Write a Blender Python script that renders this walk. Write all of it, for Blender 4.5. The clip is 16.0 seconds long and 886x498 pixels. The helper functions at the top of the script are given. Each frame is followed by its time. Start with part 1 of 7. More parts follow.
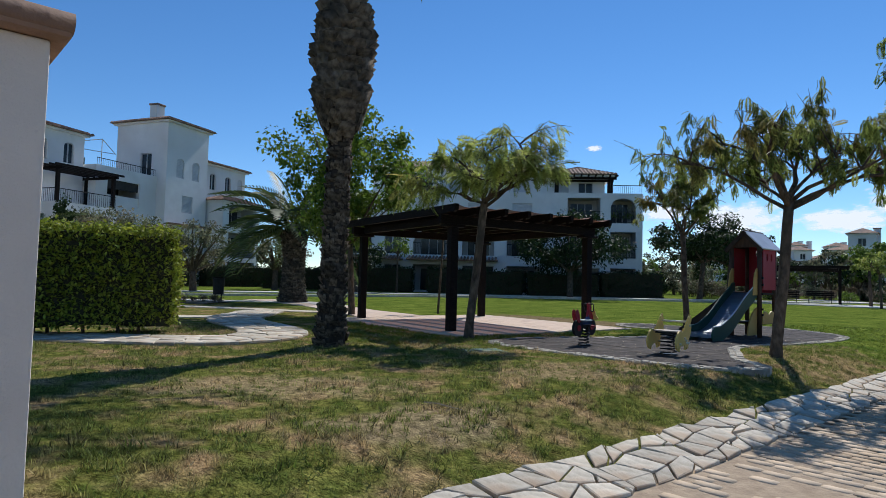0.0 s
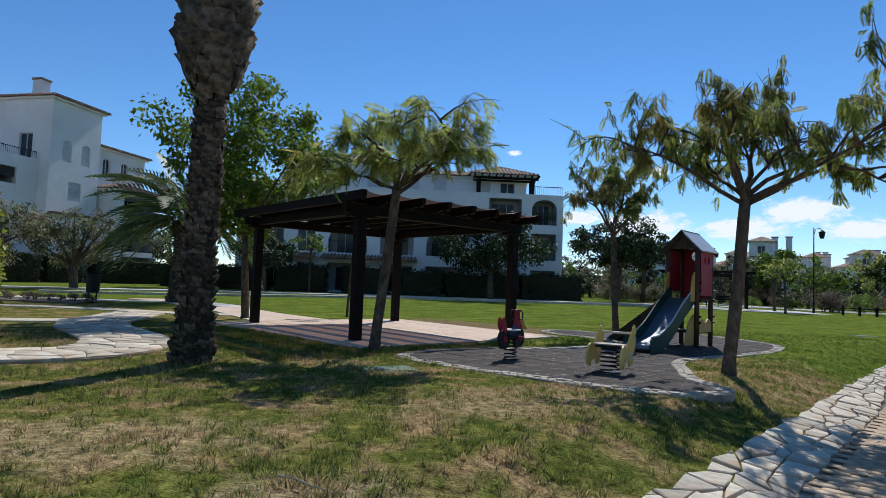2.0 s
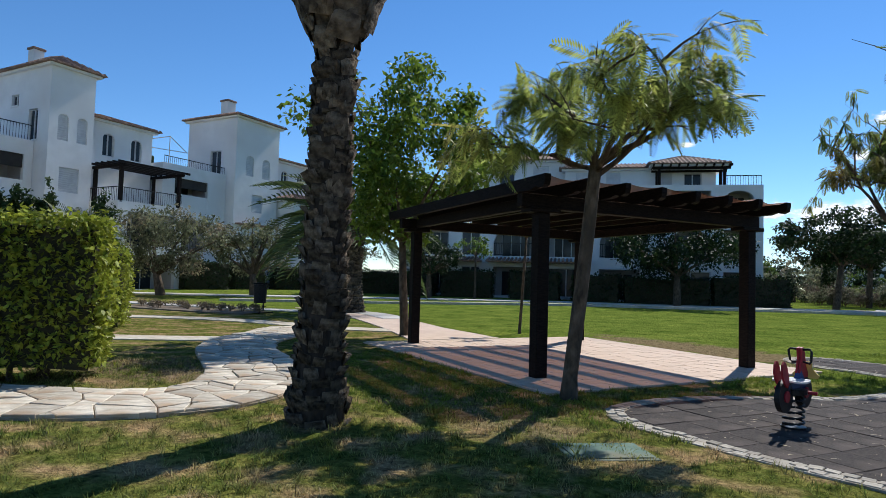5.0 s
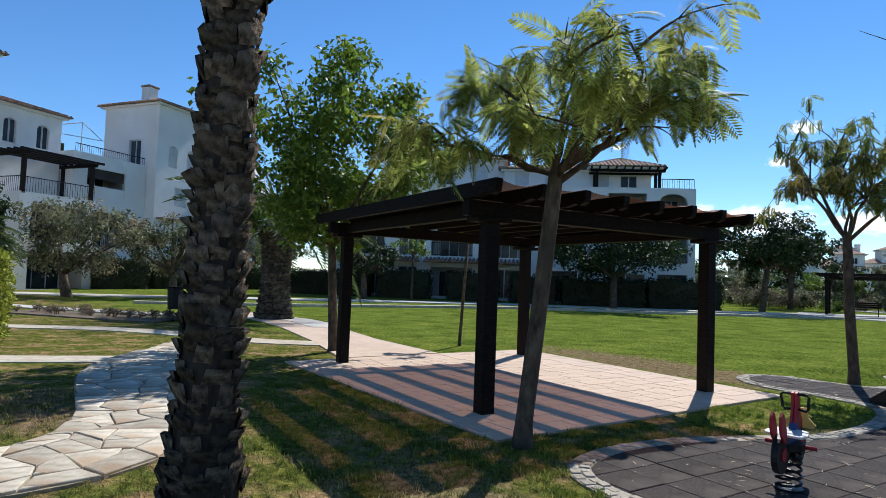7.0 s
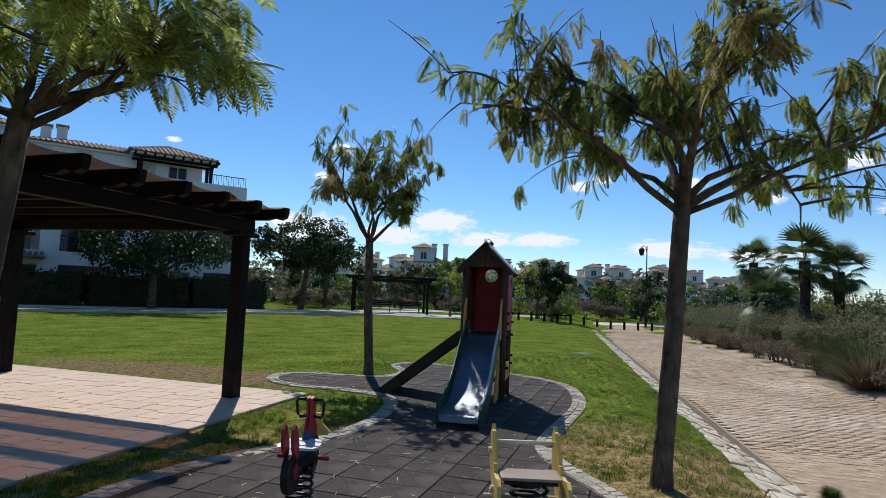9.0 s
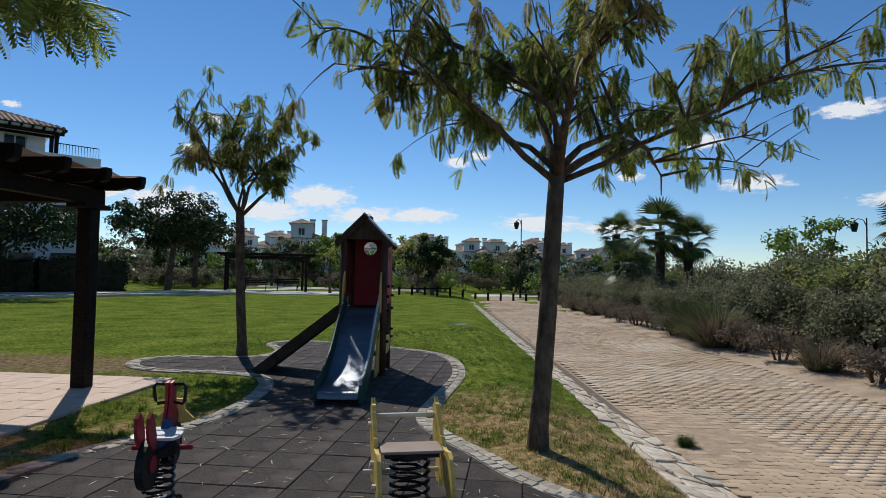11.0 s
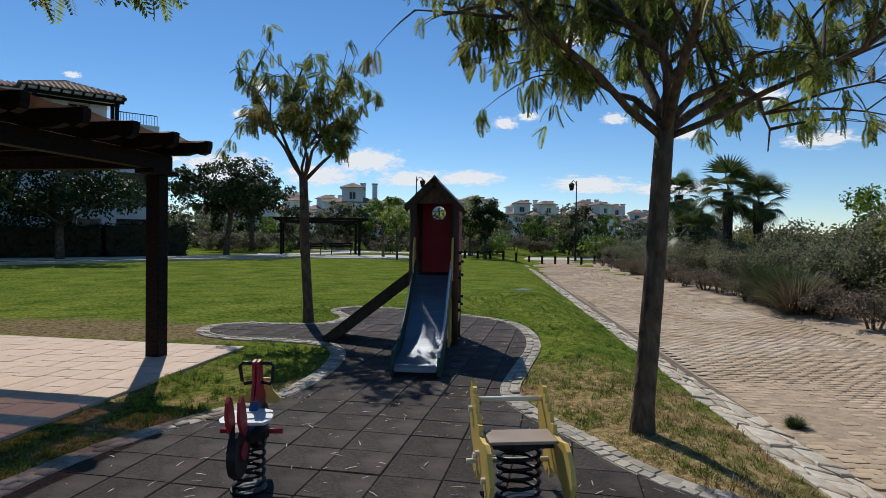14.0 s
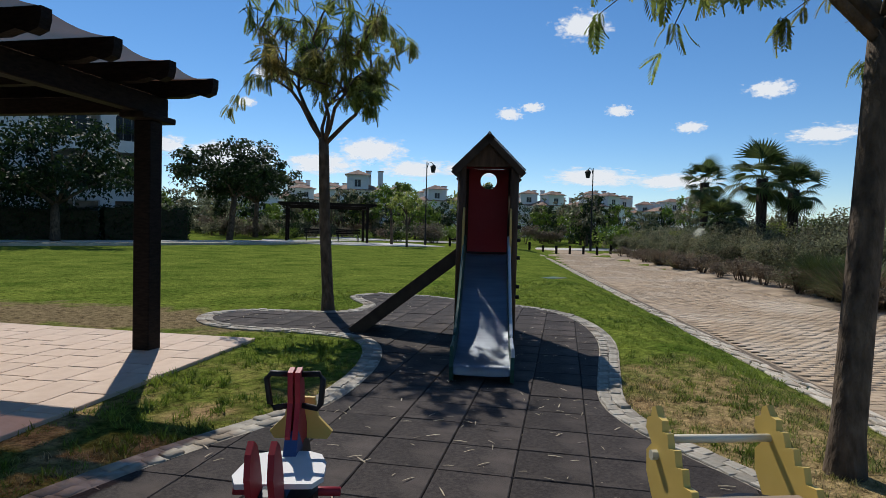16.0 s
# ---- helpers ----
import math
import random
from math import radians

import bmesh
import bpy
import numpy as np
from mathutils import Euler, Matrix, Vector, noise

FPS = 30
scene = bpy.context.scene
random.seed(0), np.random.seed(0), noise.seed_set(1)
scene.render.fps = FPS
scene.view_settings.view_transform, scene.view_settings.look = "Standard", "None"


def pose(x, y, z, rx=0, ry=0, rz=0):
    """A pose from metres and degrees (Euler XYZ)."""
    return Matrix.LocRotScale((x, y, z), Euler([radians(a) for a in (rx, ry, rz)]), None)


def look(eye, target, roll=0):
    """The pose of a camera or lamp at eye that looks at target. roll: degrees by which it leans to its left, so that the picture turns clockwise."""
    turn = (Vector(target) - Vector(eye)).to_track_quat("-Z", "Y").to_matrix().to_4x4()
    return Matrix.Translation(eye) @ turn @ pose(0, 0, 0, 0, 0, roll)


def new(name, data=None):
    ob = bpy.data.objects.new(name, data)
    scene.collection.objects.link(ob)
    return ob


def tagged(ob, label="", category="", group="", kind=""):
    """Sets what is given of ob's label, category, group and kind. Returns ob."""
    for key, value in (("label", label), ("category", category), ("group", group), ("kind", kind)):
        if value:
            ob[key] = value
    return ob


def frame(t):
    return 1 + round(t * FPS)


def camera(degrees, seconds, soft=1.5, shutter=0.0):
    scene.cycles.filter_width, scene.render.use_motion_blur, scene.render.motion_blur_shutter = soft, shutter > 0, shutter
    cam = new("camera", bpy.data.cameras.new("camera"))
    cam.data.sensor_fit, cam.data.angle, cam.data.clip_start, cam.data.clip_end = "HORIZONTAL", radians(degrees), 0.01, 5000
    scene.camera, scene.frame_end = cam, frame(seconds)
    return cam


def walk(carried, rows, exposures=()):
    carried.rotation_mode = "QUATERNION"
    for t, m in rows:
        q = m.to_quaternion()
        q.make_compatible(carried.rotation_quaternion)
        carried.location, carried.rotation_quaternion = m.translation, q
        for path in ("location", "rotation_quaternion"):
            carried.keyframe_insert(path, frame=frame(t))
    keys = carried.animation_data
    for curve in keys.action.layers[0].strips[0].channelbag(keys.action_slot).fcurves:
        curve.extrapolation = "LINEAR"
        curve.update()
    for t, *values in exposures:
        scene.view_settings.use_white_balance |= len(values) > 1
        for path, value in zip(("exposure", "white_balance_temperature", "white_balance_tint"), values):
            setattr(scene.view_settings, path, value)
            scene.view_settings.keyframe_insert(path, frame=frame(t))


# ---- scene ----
cam = camera(71.9, 16.0, 0.6)
PATH = [
    (0, (0.95, 0.58, 1.064), (0.789, 2.571, 1.169), 1.4),
    (0.5, (1.025, 0.997, 1.065), (1.004, 2.994, 1.172), 1.8),
    (1, (1.015, 1.518, 1.084), (1.08, 3.514, 1.195), 2.0),
    (1.5, (1.029, 2.004, 1.101), (1.122, 3.999, 1.212), 1.8),
    (2, (1.083, 2.482, 1.081), (1.18, 4.476, 1.195), 2.2),
    (2.5, (1.108, 3.015, 1.047), (1.202, 5.009, 1.161), 2.1),
    (3, (1.163, 3.499, 1.033), (1.259, 5.493, 1.148), 1.9),
    (3.5, (1.12, 4.032, 1.078), (1.127, 6.028, 1.19), 2.0),
    (4, (0.914, 4.531, 1.116), (0.636, 6.508, 1.226), 1.8),
    (6.5, (0.425, 6.053, 1.523), (-0.049, 7.994, 1.62), 1.7),
    (7, (0.392, 6.405, 1.544), (0.163, 8.389, 1.642), 2.1),
    (7.5, (0.469, 6.726, 1.548), (0.568, 8.721, 1.657), 2.0),
    (8, (0.68, 7.012, 1.519), (1.148, 8.953, 1.641), 1.9),
    (8.5, (0.819, 7.23, 1.504), (1.605, 9.064, 1.638), 2.5),
    (9, (0.927, 7.395, 1.511), (2.034, 9.054, 1.666), 2.5),
    (9.5, (1.074, 7.517, 1.469), (2.426, 8.981, 1.632), 2.3),
    (12, (1.03, 7.546, 1.478), (2.441, 8.961, 1.537), 1.3),
    (12.5, (0.991, 7.581, 1.483), (2.374, 9.026, 1.519), 1.5),
    (13, (0.983, 7.642, 1.472), (2.324, 9.125, 1.474), 1.1),
    (13.5, (1.016, 7.816, 1.48), (2.316, 9.335, 1.461), 1.1),
    (14, (1.114, 8.099, 1.507), (2.414, 9.619, 1.47), 0.8),
    (14.5, (1.236, 8.46, 1.475), (2.532, 9.983, 1.427), 0.7),
    (15, (1.356, 8.834, 1.428), (2.652, 10.357, 1.369), 1.0),
    (15.5, (1.494, 9.263, 1.35), (2.79, 10.785, 1.287), 1.1),
    (16, (1.656, 9.657, 1.263), (2.95, 11.18, 1.196), 1.5),
]
walk(cam, [(t, look(eye, target, roll)) for t, eye, target, roll in PATH], [(0, 0.0, 6050, 10), (4, 0.17, 6150, 10), (7, 0.34, 6150, 10), (8.5, 0.2, 6250, 10), (9.5, -0.12, 6300, 10), (12, -0.19, 6400, 10), (16, -0.15, 6380, 10)])

# ---- world, sun ----
SUN_AZ, SUN_EL = 19.5, 46.0
world = bpy.data.worlds.new("sky")
scene.world = world
world.use_nodes = True
wn = world.node_tree
sky = wn.nodes.new("ShaderNodeTexSky")
sky.sky_type, sky.sun_disc = "NISHITA", False
sky.sun_elevation, sky.sun_rotation = radians(SUN_EL), radians(SUN_AZ)
sky.altitude = 1200
sky.air_density, sky.dust_density, sky.ozone_density = 1.0, 0.0, 4.0
deep = wn.nodes.new("ShaderNodeHueSaturation")
deep.inputs["Saturation"].default_value, deep.inputs["Value"].default_value = 1.17, 1.1
wn.links.new(sky.outputs[0], deep.inputs["Color"])
wn.links.new(deep.outputs[0], wn.nodes["Background"].inputs[0])
wn.nodes["Background"].inputs[1].default_value = 0.106
sun = new("sun", bpy.data.lights.new("sun", "SUN"))
sun.data.energy, sun.data.angle, sun.data.color = 4.3, radians(0.53), (1.0, 0.95, 0.87)
sun_way = Vector((math.sin(radians(SUN_AZ)) * math.cos(radians(SUN_EL)), math.cos(radians(SUN_AZ)) * math.cos(radians(SUN_EL)), math.sin(radians(SUN_EL))))
sun.matrix_world = look(sun_way * 50, (0, 0, 0))

rng = np.random.default_rng(7)


# ---- materials ----
def mat(name, c1, c2=None, scale=6.0, rough=0.8, metal=0.0, bump=0.0, bscale=None, c3=None, vary=0.0, stretch=None, translucent=0.0, spec=0.2, coarse=None, island=False):
    """Two-scale noise between colours c1 and c2, stains of c3, bump, and a shift of value per object or per island."""
    m = bpy.data.materials.new(name)
    m.use_nodes = True
    nt = m.node_tree
    N, L = nt.nodes, nt.links
    b = N["Principled BSDF"]
    b.inputs["Roughness"].default_value, b.inputs["Metallic"].default_value = rough, metal
    b.inputs["Specular IOR Level"].default_value = spec
    tc = N.new("ShaderNodeTexCoord")
    src = tc.outputs["Object"]
    if stretch:
        mp = N.new("ShaderNodeMapping")
        mp.inputs["Scale"].default_value = stretch
        L.new(src, mp.inputs[0])
        src = mp.outputs[0]
    n1 = N.new("ShaderNodeTexNoise")
    n1.inputs["Scale"].default_value, n1.inputs["Detail"].default_value = scale, 6
    L.new(src, n1.inputs["Vector"])
    ramp = N.new("ShaderNodeMapRange")
    ramp.inputs[1].default_value, ramp.inputs[2].default_value = 0.32, 0.68
    L.new(n1.outputs[0], ramp.inputs[0])
    mix = N.new("ShaderNodeMix")
    mix.data_type = "RGBA"
    mix.inputs[6].default_value, mix.inputs[7].default_value = (*c1, 1), (*(c2 or c1), 1)
    L.new(ramp.outputs[0], mix.inputs[0])
    col = mix.outputs[2]
    if c3:
        n2 = N.new("ShaderNodeTexNoise")
        n2.inputs["Scale"].default_value, n2.inputs["Detail"].default_value = coarse or scale / 7, 5
        L.new(src, n2.inputs["Vector"])
        r2 = N.new("ShaderNodeMapRange")
        r2.inputs[1].default_value, r2.inputs[2].default_value = 0.48, 0.66
        L.new(n2.outputs[0], r2.inputs[0])
        m2 = N.new("ShaderNodeMix")
        m2.data_type = "RGBA"
        L.new(r2.outputs[0], m2.inputs[0])
        L.new(col, m2.inputs[6])
        m2.inputs[7].default_value = (*c3, 1)
        col = m2.outputs[2]
    if vary:
        if island:
            rnd = N.new("ShaderNodeNewGeometry").outputs["Random Per Island"]
        else:
            rnd = N.new("ShaderNodeObjectInfo").outputs["Random"]
        rr = N.new("ShaderNodeMapRange")
        rr.inputs[3].default_value, rr.inputs[4].default_value = 1 - vary, 1 + vary
        L.new(rnd, rr.inputs[0])
        hs = N.new("ShaderNodeHueSaturation")
        L.new(rr.outputs[0], hs.inputs["Value"])
        L.new(col, hs.inputs["Color"])
        col = hs.outputs[0]
    L.new(col, b.inputs["Base Color"])
    if bump:
        n3 = N.new("ShaderNodeTexNoise")
        n3.inputs["Scale"].default_value, n3.inputs["Detail"].default_value = bscale or scale * 3, 5
        L.new(src, n3.inputs["Vector"])
        bp = N.new("ShaderNodeBump")
        bp.inputs["Strength"].default_value, bp.inputs["Distance"].default_value = 1.0, bump
        L.new(n3.outputs[0], bp.inputs["Height"])
        L.new(bp.outputs[0], b.inputs["Normal"])
    if translucent:
        tr = N.new("ShaderNodeBsdfTranslucent")
        L.new(col, tr.inputs[0])
        ms = N.new("ShaderNodeMixShader")
        ms.inputs[0].default_value = translucent
        L.new(b.outputs[0], ms.inputs[1])
        L.new(tr.outputs[0], ms.inputs[2])
        L.new(ms.outputs[0], N["Material Output"].inputs[0])
    return m


M_ROAD_BED = mat("sand joint", (0.31, 0.23, 0.155), (0.44, 0.335, 0.225), 9, 0.95, bump=0.01)
M_PAVER = mat("sandy paver", (0.40, 0.29, 0.185), (0.52, 0.39, 0.26), 3, 0.9, bump=0.004, bscale=60, c3=(0.55, 0.44, 0.32), vary=0.12, island=True)
M_PAVER_ONE = mat("sandy paver single", (0.40, 0.29, 0.185), (0.52, 0.39, 0.26), 3, 0.9, bump=0.004, bscale=60, c3=(0.55, 0.44, 0.32), vary=0.12)
M_STONE = mat("pale flagstone", (0.42, 0.36, 0.27), (0.68, 0.61, 0.49), 9, 0.85, bump=0.012, bscale=14, c3=(0.45, 0.33, 0.22), coarse=2.2, vary=0.24)
M_STONE_I = mat("pale stone run", (0.45, 0.385, 0.285), (0.64, 0.57, 0.45), 7, 0.85, bump=0.012, bscale=14, c3=(0.45, 0.36, 0.26), coarse=1.5, vary=0.16, island=True)
M_EARTH = mat("pale earth joint", (0.26, 0.205, 0.14), (0.38, 0.31, 0.22), 10, 0.95, bump=0.01)
M_COBBLE = mat("grey worn sett", (0.30, 0.265, 0.21), (0.50, 0.455, 0.375), 12, 0.9, bump=0.006, bscale=40, c3=(0.27, 0.215, 0.155), coarse=3.0, vary=0.26)
M_COBBLE_I = mat("grey worn sett run", (0.30, 0.265, 0.21), (0.50, 0.455, 0.375), 12, 0.9, bump=0.006, bscale=40, c3=(0.27, 0.215, 0.155), coarse=3.0, vary=0.26, island=True)
M_GROUT = mat("earth joint", (0.13, 0.10, 0.07), (0.22, 0.17, 0.12), 12, 0.95, bump=0.01)
M_RUBBER = mat("dark rubber tile", (0.030, 0.025, 0.023), (0.066, 0.054, 0.048), 55, 0.85, bump=0.004, bscale=160, c3=(0.085, 0.069, 0.06), coarse=2.5, vary=0.2, spec=0.12)
M_RUBBER_BASE = mat("rubber joint", (0.012, 0.011, 0.01), (0.02, 0.018, 0.016), 40, 0.9, spec=0.1)
M_PATIO = mat("pink stamped concrete", (0.58, 0.43, 0.32), (0.68, 0.53, 0.405), 5, 0.8, bump=0.004, bscale=40, c3=(0.57, 0.42, 0.32), coarse=0.9, vary=0.05)
M_PATIO_BASE = mat("pink concrete joint", (0.53, 0.395, 0.30), (0.60, 0.46, 0.35), 8, 0.9)
M_BEAM = mat("dark stained timber", (0.007, 0.005, 0.0045), (0.02, 0.014, 0.011), 5, 0.6, bump=0.003, stretch=(3, 3, 12), bscale=20, spec=0.08)
M_WHITE = mat("white render", (0.70, 0.69, 0.67), (0.78, 0.77, 0.75), 1.2, 0.9, bump=0.006, bscale=25, c3=(0.66, 0.64, 0.61), coarse=0.3)
M_CREAM = mat("cream render", (0.62, 0.56, 0.49), (0.68, 0.62, 0.55), 2, 0.9, bump=0.008, bscale=45, c3=(0.58, 0.52, 0.45), coarse=0.8)
M_TILE = mat("terracotta roof tile", (0.20, 0.115, 0.08), (0.36, 0.23, 0.16), 5, 0.85, bump=0.012, vary=0.35, island=True, c3=(0.15, 0.11, 0.09), coarse=1.0)
M_GLASS = mat("dark window glass", (0.02, 0.025, 0.03), (0.04, 0.045, 0.05), 2, 0.08)
M_INSIDE = mat("dark room", (0.03, 0.028, 0.026), (0.06, 0.055, 0.05), 1.5, 0.9)
M_FRAME = mat("pale window frame", (0.45, 0.44, 0.42), (0.55, 0.54, 0.52), 5, 0.6)
M_IRON = mat("dark iron", (0.015, 0.015, 0.016), (0.03, 0.03, 0.03), 20, 0.5, metal=0.3)
M_SHUTTER = mat("grey shutter", (0.50, 0.50, 0.51), (0.58, 0.58, 0.58), 3, 0.7)
M_HEDGE = mat("hedge leaf", (0.13, 0.18, 0.016), (0.40, 0.42, 0.055), 9, 0.55, vary=0.5, island=True, translucent=0.3)
M_DARKLEAF = mat("dark green leaf", (0.014, 0.028, 0.009), (0.032, 0.058, 0.018), 2, 0.6, vary=0.5, island=True, translucent=0.3)
M_BRIGHTLEAF = mat("bright green leaf", (0.065, 0.12, 0.016), (0.20, 0.28, 0.04), 1.2, 0.5, vary=0.4, island=True, translucent=0.45)
M_FEATHER = mat("feathery leaf", (0.15, 0.20, 0.04), (0.42, 0.46, 0.12), 1.1, 0.55, vary=0.5, island=True, translucent=0.6, c3=(0.31, 0.24, 0.07), coarse=0.5)
M_FEATHER_DARK = mat("darker feathery leaf", (0.09, 0.135, 0.03), (0.29, 0.34, 0.085), 1.3, 0.55, vary=0.55, island=True, translucent=0.58, c3=(0.26, 0.19, 0.06), coarse=0.6)
M_GREYLEAF = mat("grey green leaf", (0.085, 0.098, 0.05), (0.26, 0.265, 0.15), 1.5, 0.7, vary=0.6, island=True, translucent=0.38, c3=(0.25, 0.195, 0.125), coarse=0.5)
M_DRYGRASS = mat("dry grass clump", (0.16, 0.12, 0.08), (0.26, 0.20, 0.13), 2, 0.8, vary=0.35, island=True, translucent=0.3, c3=(0.13, 0.15, 0.07))
M_FROND = mat("palm frond", (0.05, 0.08, 0.025), (0.12, 0.15, 0.05), 1.5, 0.5, vary=0.35, island=True, translucent=0.3)
M_BARK = mat("brown bark", (0.05, 0.036, 0.025), (0.18, 0.132, 0.09), 14, 0.95, bump=0.03, bscale=30, stretch=(1, 1, 0.45), c3=(0.075, 0.058, 0.042), coarse=3)
M_PALMBARK = mat("palm leaf base", (0.05, 0.037, 0.026), (0.21, 0.16, 0.112), 9, 0.95, bump=0.02, bscale=30, vary=0.3, island=True, c3=(0.06, 0.048, 0.036), coarse=2)
M_PALMCORE = mat("palm fibre", (0.03, 0.022, 0.016), (0.07, 0.052, 0.038), 15, 0.95, bump=0.02, stretch=(1, 1, 0.3))


def lawn_material():
    """Mown lawn: green and straw patches, dry near the road, lush on the far green, bare earth by the patio."""
    m = mat("lawn", (0.075, 0.10, 0.02), (0.21, 0.20, 0.05), 5.0, 0.95, bump=0.03, bscale=45, c3=(0.37, 0.25, 0.125), coarse=2.0, spec=0.0)
    nt = m.node_tree
    N, L = nt.nodes, nt.links
    b = N["Principled BSDF"]
    dry = b.inputs["Base Color"].links[0].from_socket
    geo = N.new("ShaderNodeNewGeometry")
    fine = N.new("ShaderNodeTexNoise")
    fine.inputs["Scale"].default_value, fine.inputs["Detail"].default_value, fine.inputs["Roughness"].default_value = 12, 9, 0.8
    L.new(geo.outputs["Position"], fine.inputs["Vector"])
    lush = N.new("ShaderNodeMix")
    lush.data_type = "RGBA"
    lush.inputs[6].default_value, lush.inputs[7].default_value = (0.075, 0.122, 0.018, 1), (0.215, 0.255, 0.045, 1)
    mid = N.new("ShaderNodeTexNoise")
    mid.inputs["Scale"].default_value, mid.inputs["Detail"].default_value, mid.inputs["Roughness"].default_value = 0.9, 8, 0.7
    L.new(geo.outputs["Position"], mid.inputs["Vector"])
    mm = N.new("ShaderNodeMapRange")
    mm.inputs[1].default_value, mm.inputs[2].default_value = 0.34, 0.66
    L.new(mid.outputs[0], mm.inputs[0])
    L.new(mm.outputs[0], lush.inputs[0])
    # far green lies beyond a line across the plan
    sep = N.new("ShaderNodeSeparateXYZ")
    L.new(geo.outputs["Position"], sep.inputs[0])
    wob = N.new("ShaderNodeTexNoise")
    wob.inputs["Scale"].default_value, wob.inputs["Detail"].default_value = 0.7, 4
    L.new(geo.outputs["Position"], wob.inputs["Vector"])
    add = N.new("ShaderNodeMath")
    add.operation = "MULTIPLY_ADD"
    L.new(wob.outputs[0], add.inputs[0])
    add.inputs[1].default_value = 5.0
    along = N.new("ShaderNodeMath")
    along.operation = "MULTIPLY_ADD"
    L.new(sep.outputs[0], along.inputs[0])
    along.inputs[1].default_value = 0.75
    L.new(sep.outputs[1], along.inputs[2])
    L.new(along.outputs[0], add.inputs[2])
    rng_ = N.new("ShaderNodeMapRange")
    rng_.inputs[1].default_value, rng_.inputs[2].default_value = 18.5, 21.5
    L.new(add.outputs[0], rng_.inputs[0])
    mx = N.new("ShaderNodeMix")
    mx.data_type = "RGBA"
    L.new(rng_.outputs[0], mx.inputs[0])
    L.new(dry, mx.inputs[6])
    L.new(lush.outputs[2], mx.inputs[7])
    # bare earth and straw patches: middle, turn, half-lengths, colour
    last = mx.outputs[2]
    for cx, cy, turn, ra, rb, colour in ((3.3, 18.9, -50, 3.6, 1.05, (0.25, 0.175, 0.105)), (5.7, 10.9, 46, 2.4, 1.1, (0.38, 0.27, 0.13)), (-4.6, 12.6, 20, 1.6, 1.2, (0.22, 0.16, 0.10)), (2.3, 8.4, 30, 1.6, 0.8, (0.34, 0.25, 0.13)),
                                         (-1.2, 6.6, 10, 1.5, 0.7, (0.36, 0.27, 0.14)), (0.4, 5.4, 40, 0.9, 0.5, (0.33, 0.25, 0.14)), (-0.2, 11.2, -50, 1.3, 0.5, (0.24, 0.19, 0.10))):
        mp = N.new("ShaderNodeMapping")
        mp.vector_type = "TEXTURE"
        mp.inputs["Location"].default_value, mp.inputs["Rotation"].default_value, mp.inputs["Scale"].default_value = (cx, cy, 0), (0, 0, radians(turn)), (ra, rb, 5)
        L.new(geo.outputs["Position"], mp.inputs[0])
        ln = N.new("ShaderNodeVectorMath")
        ln.operation = "LENGTH"
        L.new(mp.outputs[0], ln.inputs[0])
        rag = N.new("ShaderNodeTexNoise")
        rag.inputs["Scale"].default_value, rag.inputs["Detail"].default_value = 2.6, 7
        L.new(geo.outputs["Position"], rag.inputs["Vector"])
        sm = N.new("ShaderNodeMath")
        sm.operation = "MULTIPLY_ADD"
        L.new(rag.outputs[0], sm.inputs[0])
        sm.inputs[1].default_value = -1.6
        L.new(ln.outputs["Value"], sm.inputs[2])
        mr = N.new("ShaderNodeMapRange")
        mr.inputs[1].default_value, mr.inputs[2].default_value, mr.inputs[3].default_value, mr.inputs[4].default_value = -0.15, 0.3, 0.85, 0.0
        L.new(sm.outputs[0], mr.inputs[0])
        bx = N.new("ShaderNodeMix")
        bx.data_type = "RGBA"
        L.new(mr.outputs[0], bx.inputs[0])
        L.new(last, bx.inputs[6])
        bx.inputs[7].default_value = (*colour, 1)
        last = bx.outputs[2]
    # fine clumps everywhere
    hs = N.new("ShaderNodeHueSaturation")
    fr = N.new("ShaderNodeMapRange")
    fr.inputs[1].default_value, fr.inputs[2].default_value, fr.inputs[3].default_value, fr.inputs[4].default_value = 0.34, 0.66, 0.16, 1.6
    L.new(fine.outputs[0], fr.inputs[0])
    L.new(fr.outputs[0], hs.inputs["Value"])
    L.new(last, hs.inputs["Color"])
    L.new(hs.outputs[0], b.inputs["Base Color"])
    return m


M_LAWN = lawn_material()


# ---- mesh helpers ----
def place(ob, parent=None, m=None):
    if parent:
        ob.parent = parent
    if m is not None:
        ob.matrix_basis = m
    return ob


def thing(name, m=None, label="", category="", group="", kind=""):
    ob = new(name)
    if m is not None:
        ob.matrix_basis = m
    return tagged(ob, label, category, group, kind)


def part(name, bm, material, parent=None, label="", smooth=False):
    me = bpy.data.meshes.new(name)
    bm.normal_update()
    bm.to_mesh(me)
    bm.free()
    if smooth:
        me.shade_smooth()
    me.materials.append(material)
    ob = new(name, me)
    if parent:
        ob.parent = parent
    return tagged(ob, label)


def raw_mesh(name, verts, faces, material, smooth=False):
    """A mesh from arrays; all faces have the same number of corners."""
    verts, faces = np.asarray(verts, np.float32).reshape(-1, 3), np.asarray(faces, np.int32)
    k = faces.shape[1]
    me = bpy.data.meshes.new(name)
    me.vertices.add(len(verts))
    me.vertices.foreach_set("co", verts.ravel())
    me.loops.add(faces.size)
    me.loops.foreach_set("vertex_index", faces.ravel())
    me.polygons.add(len(faces))
    me.polygons.foreach_set("loop_start", np.arange(0, faces.size, k, dtype=np.int32))
    me.update(calc_edges=True)
    if smooth:
        me.shade_smooth()
    me.materials.append(material)
    return me


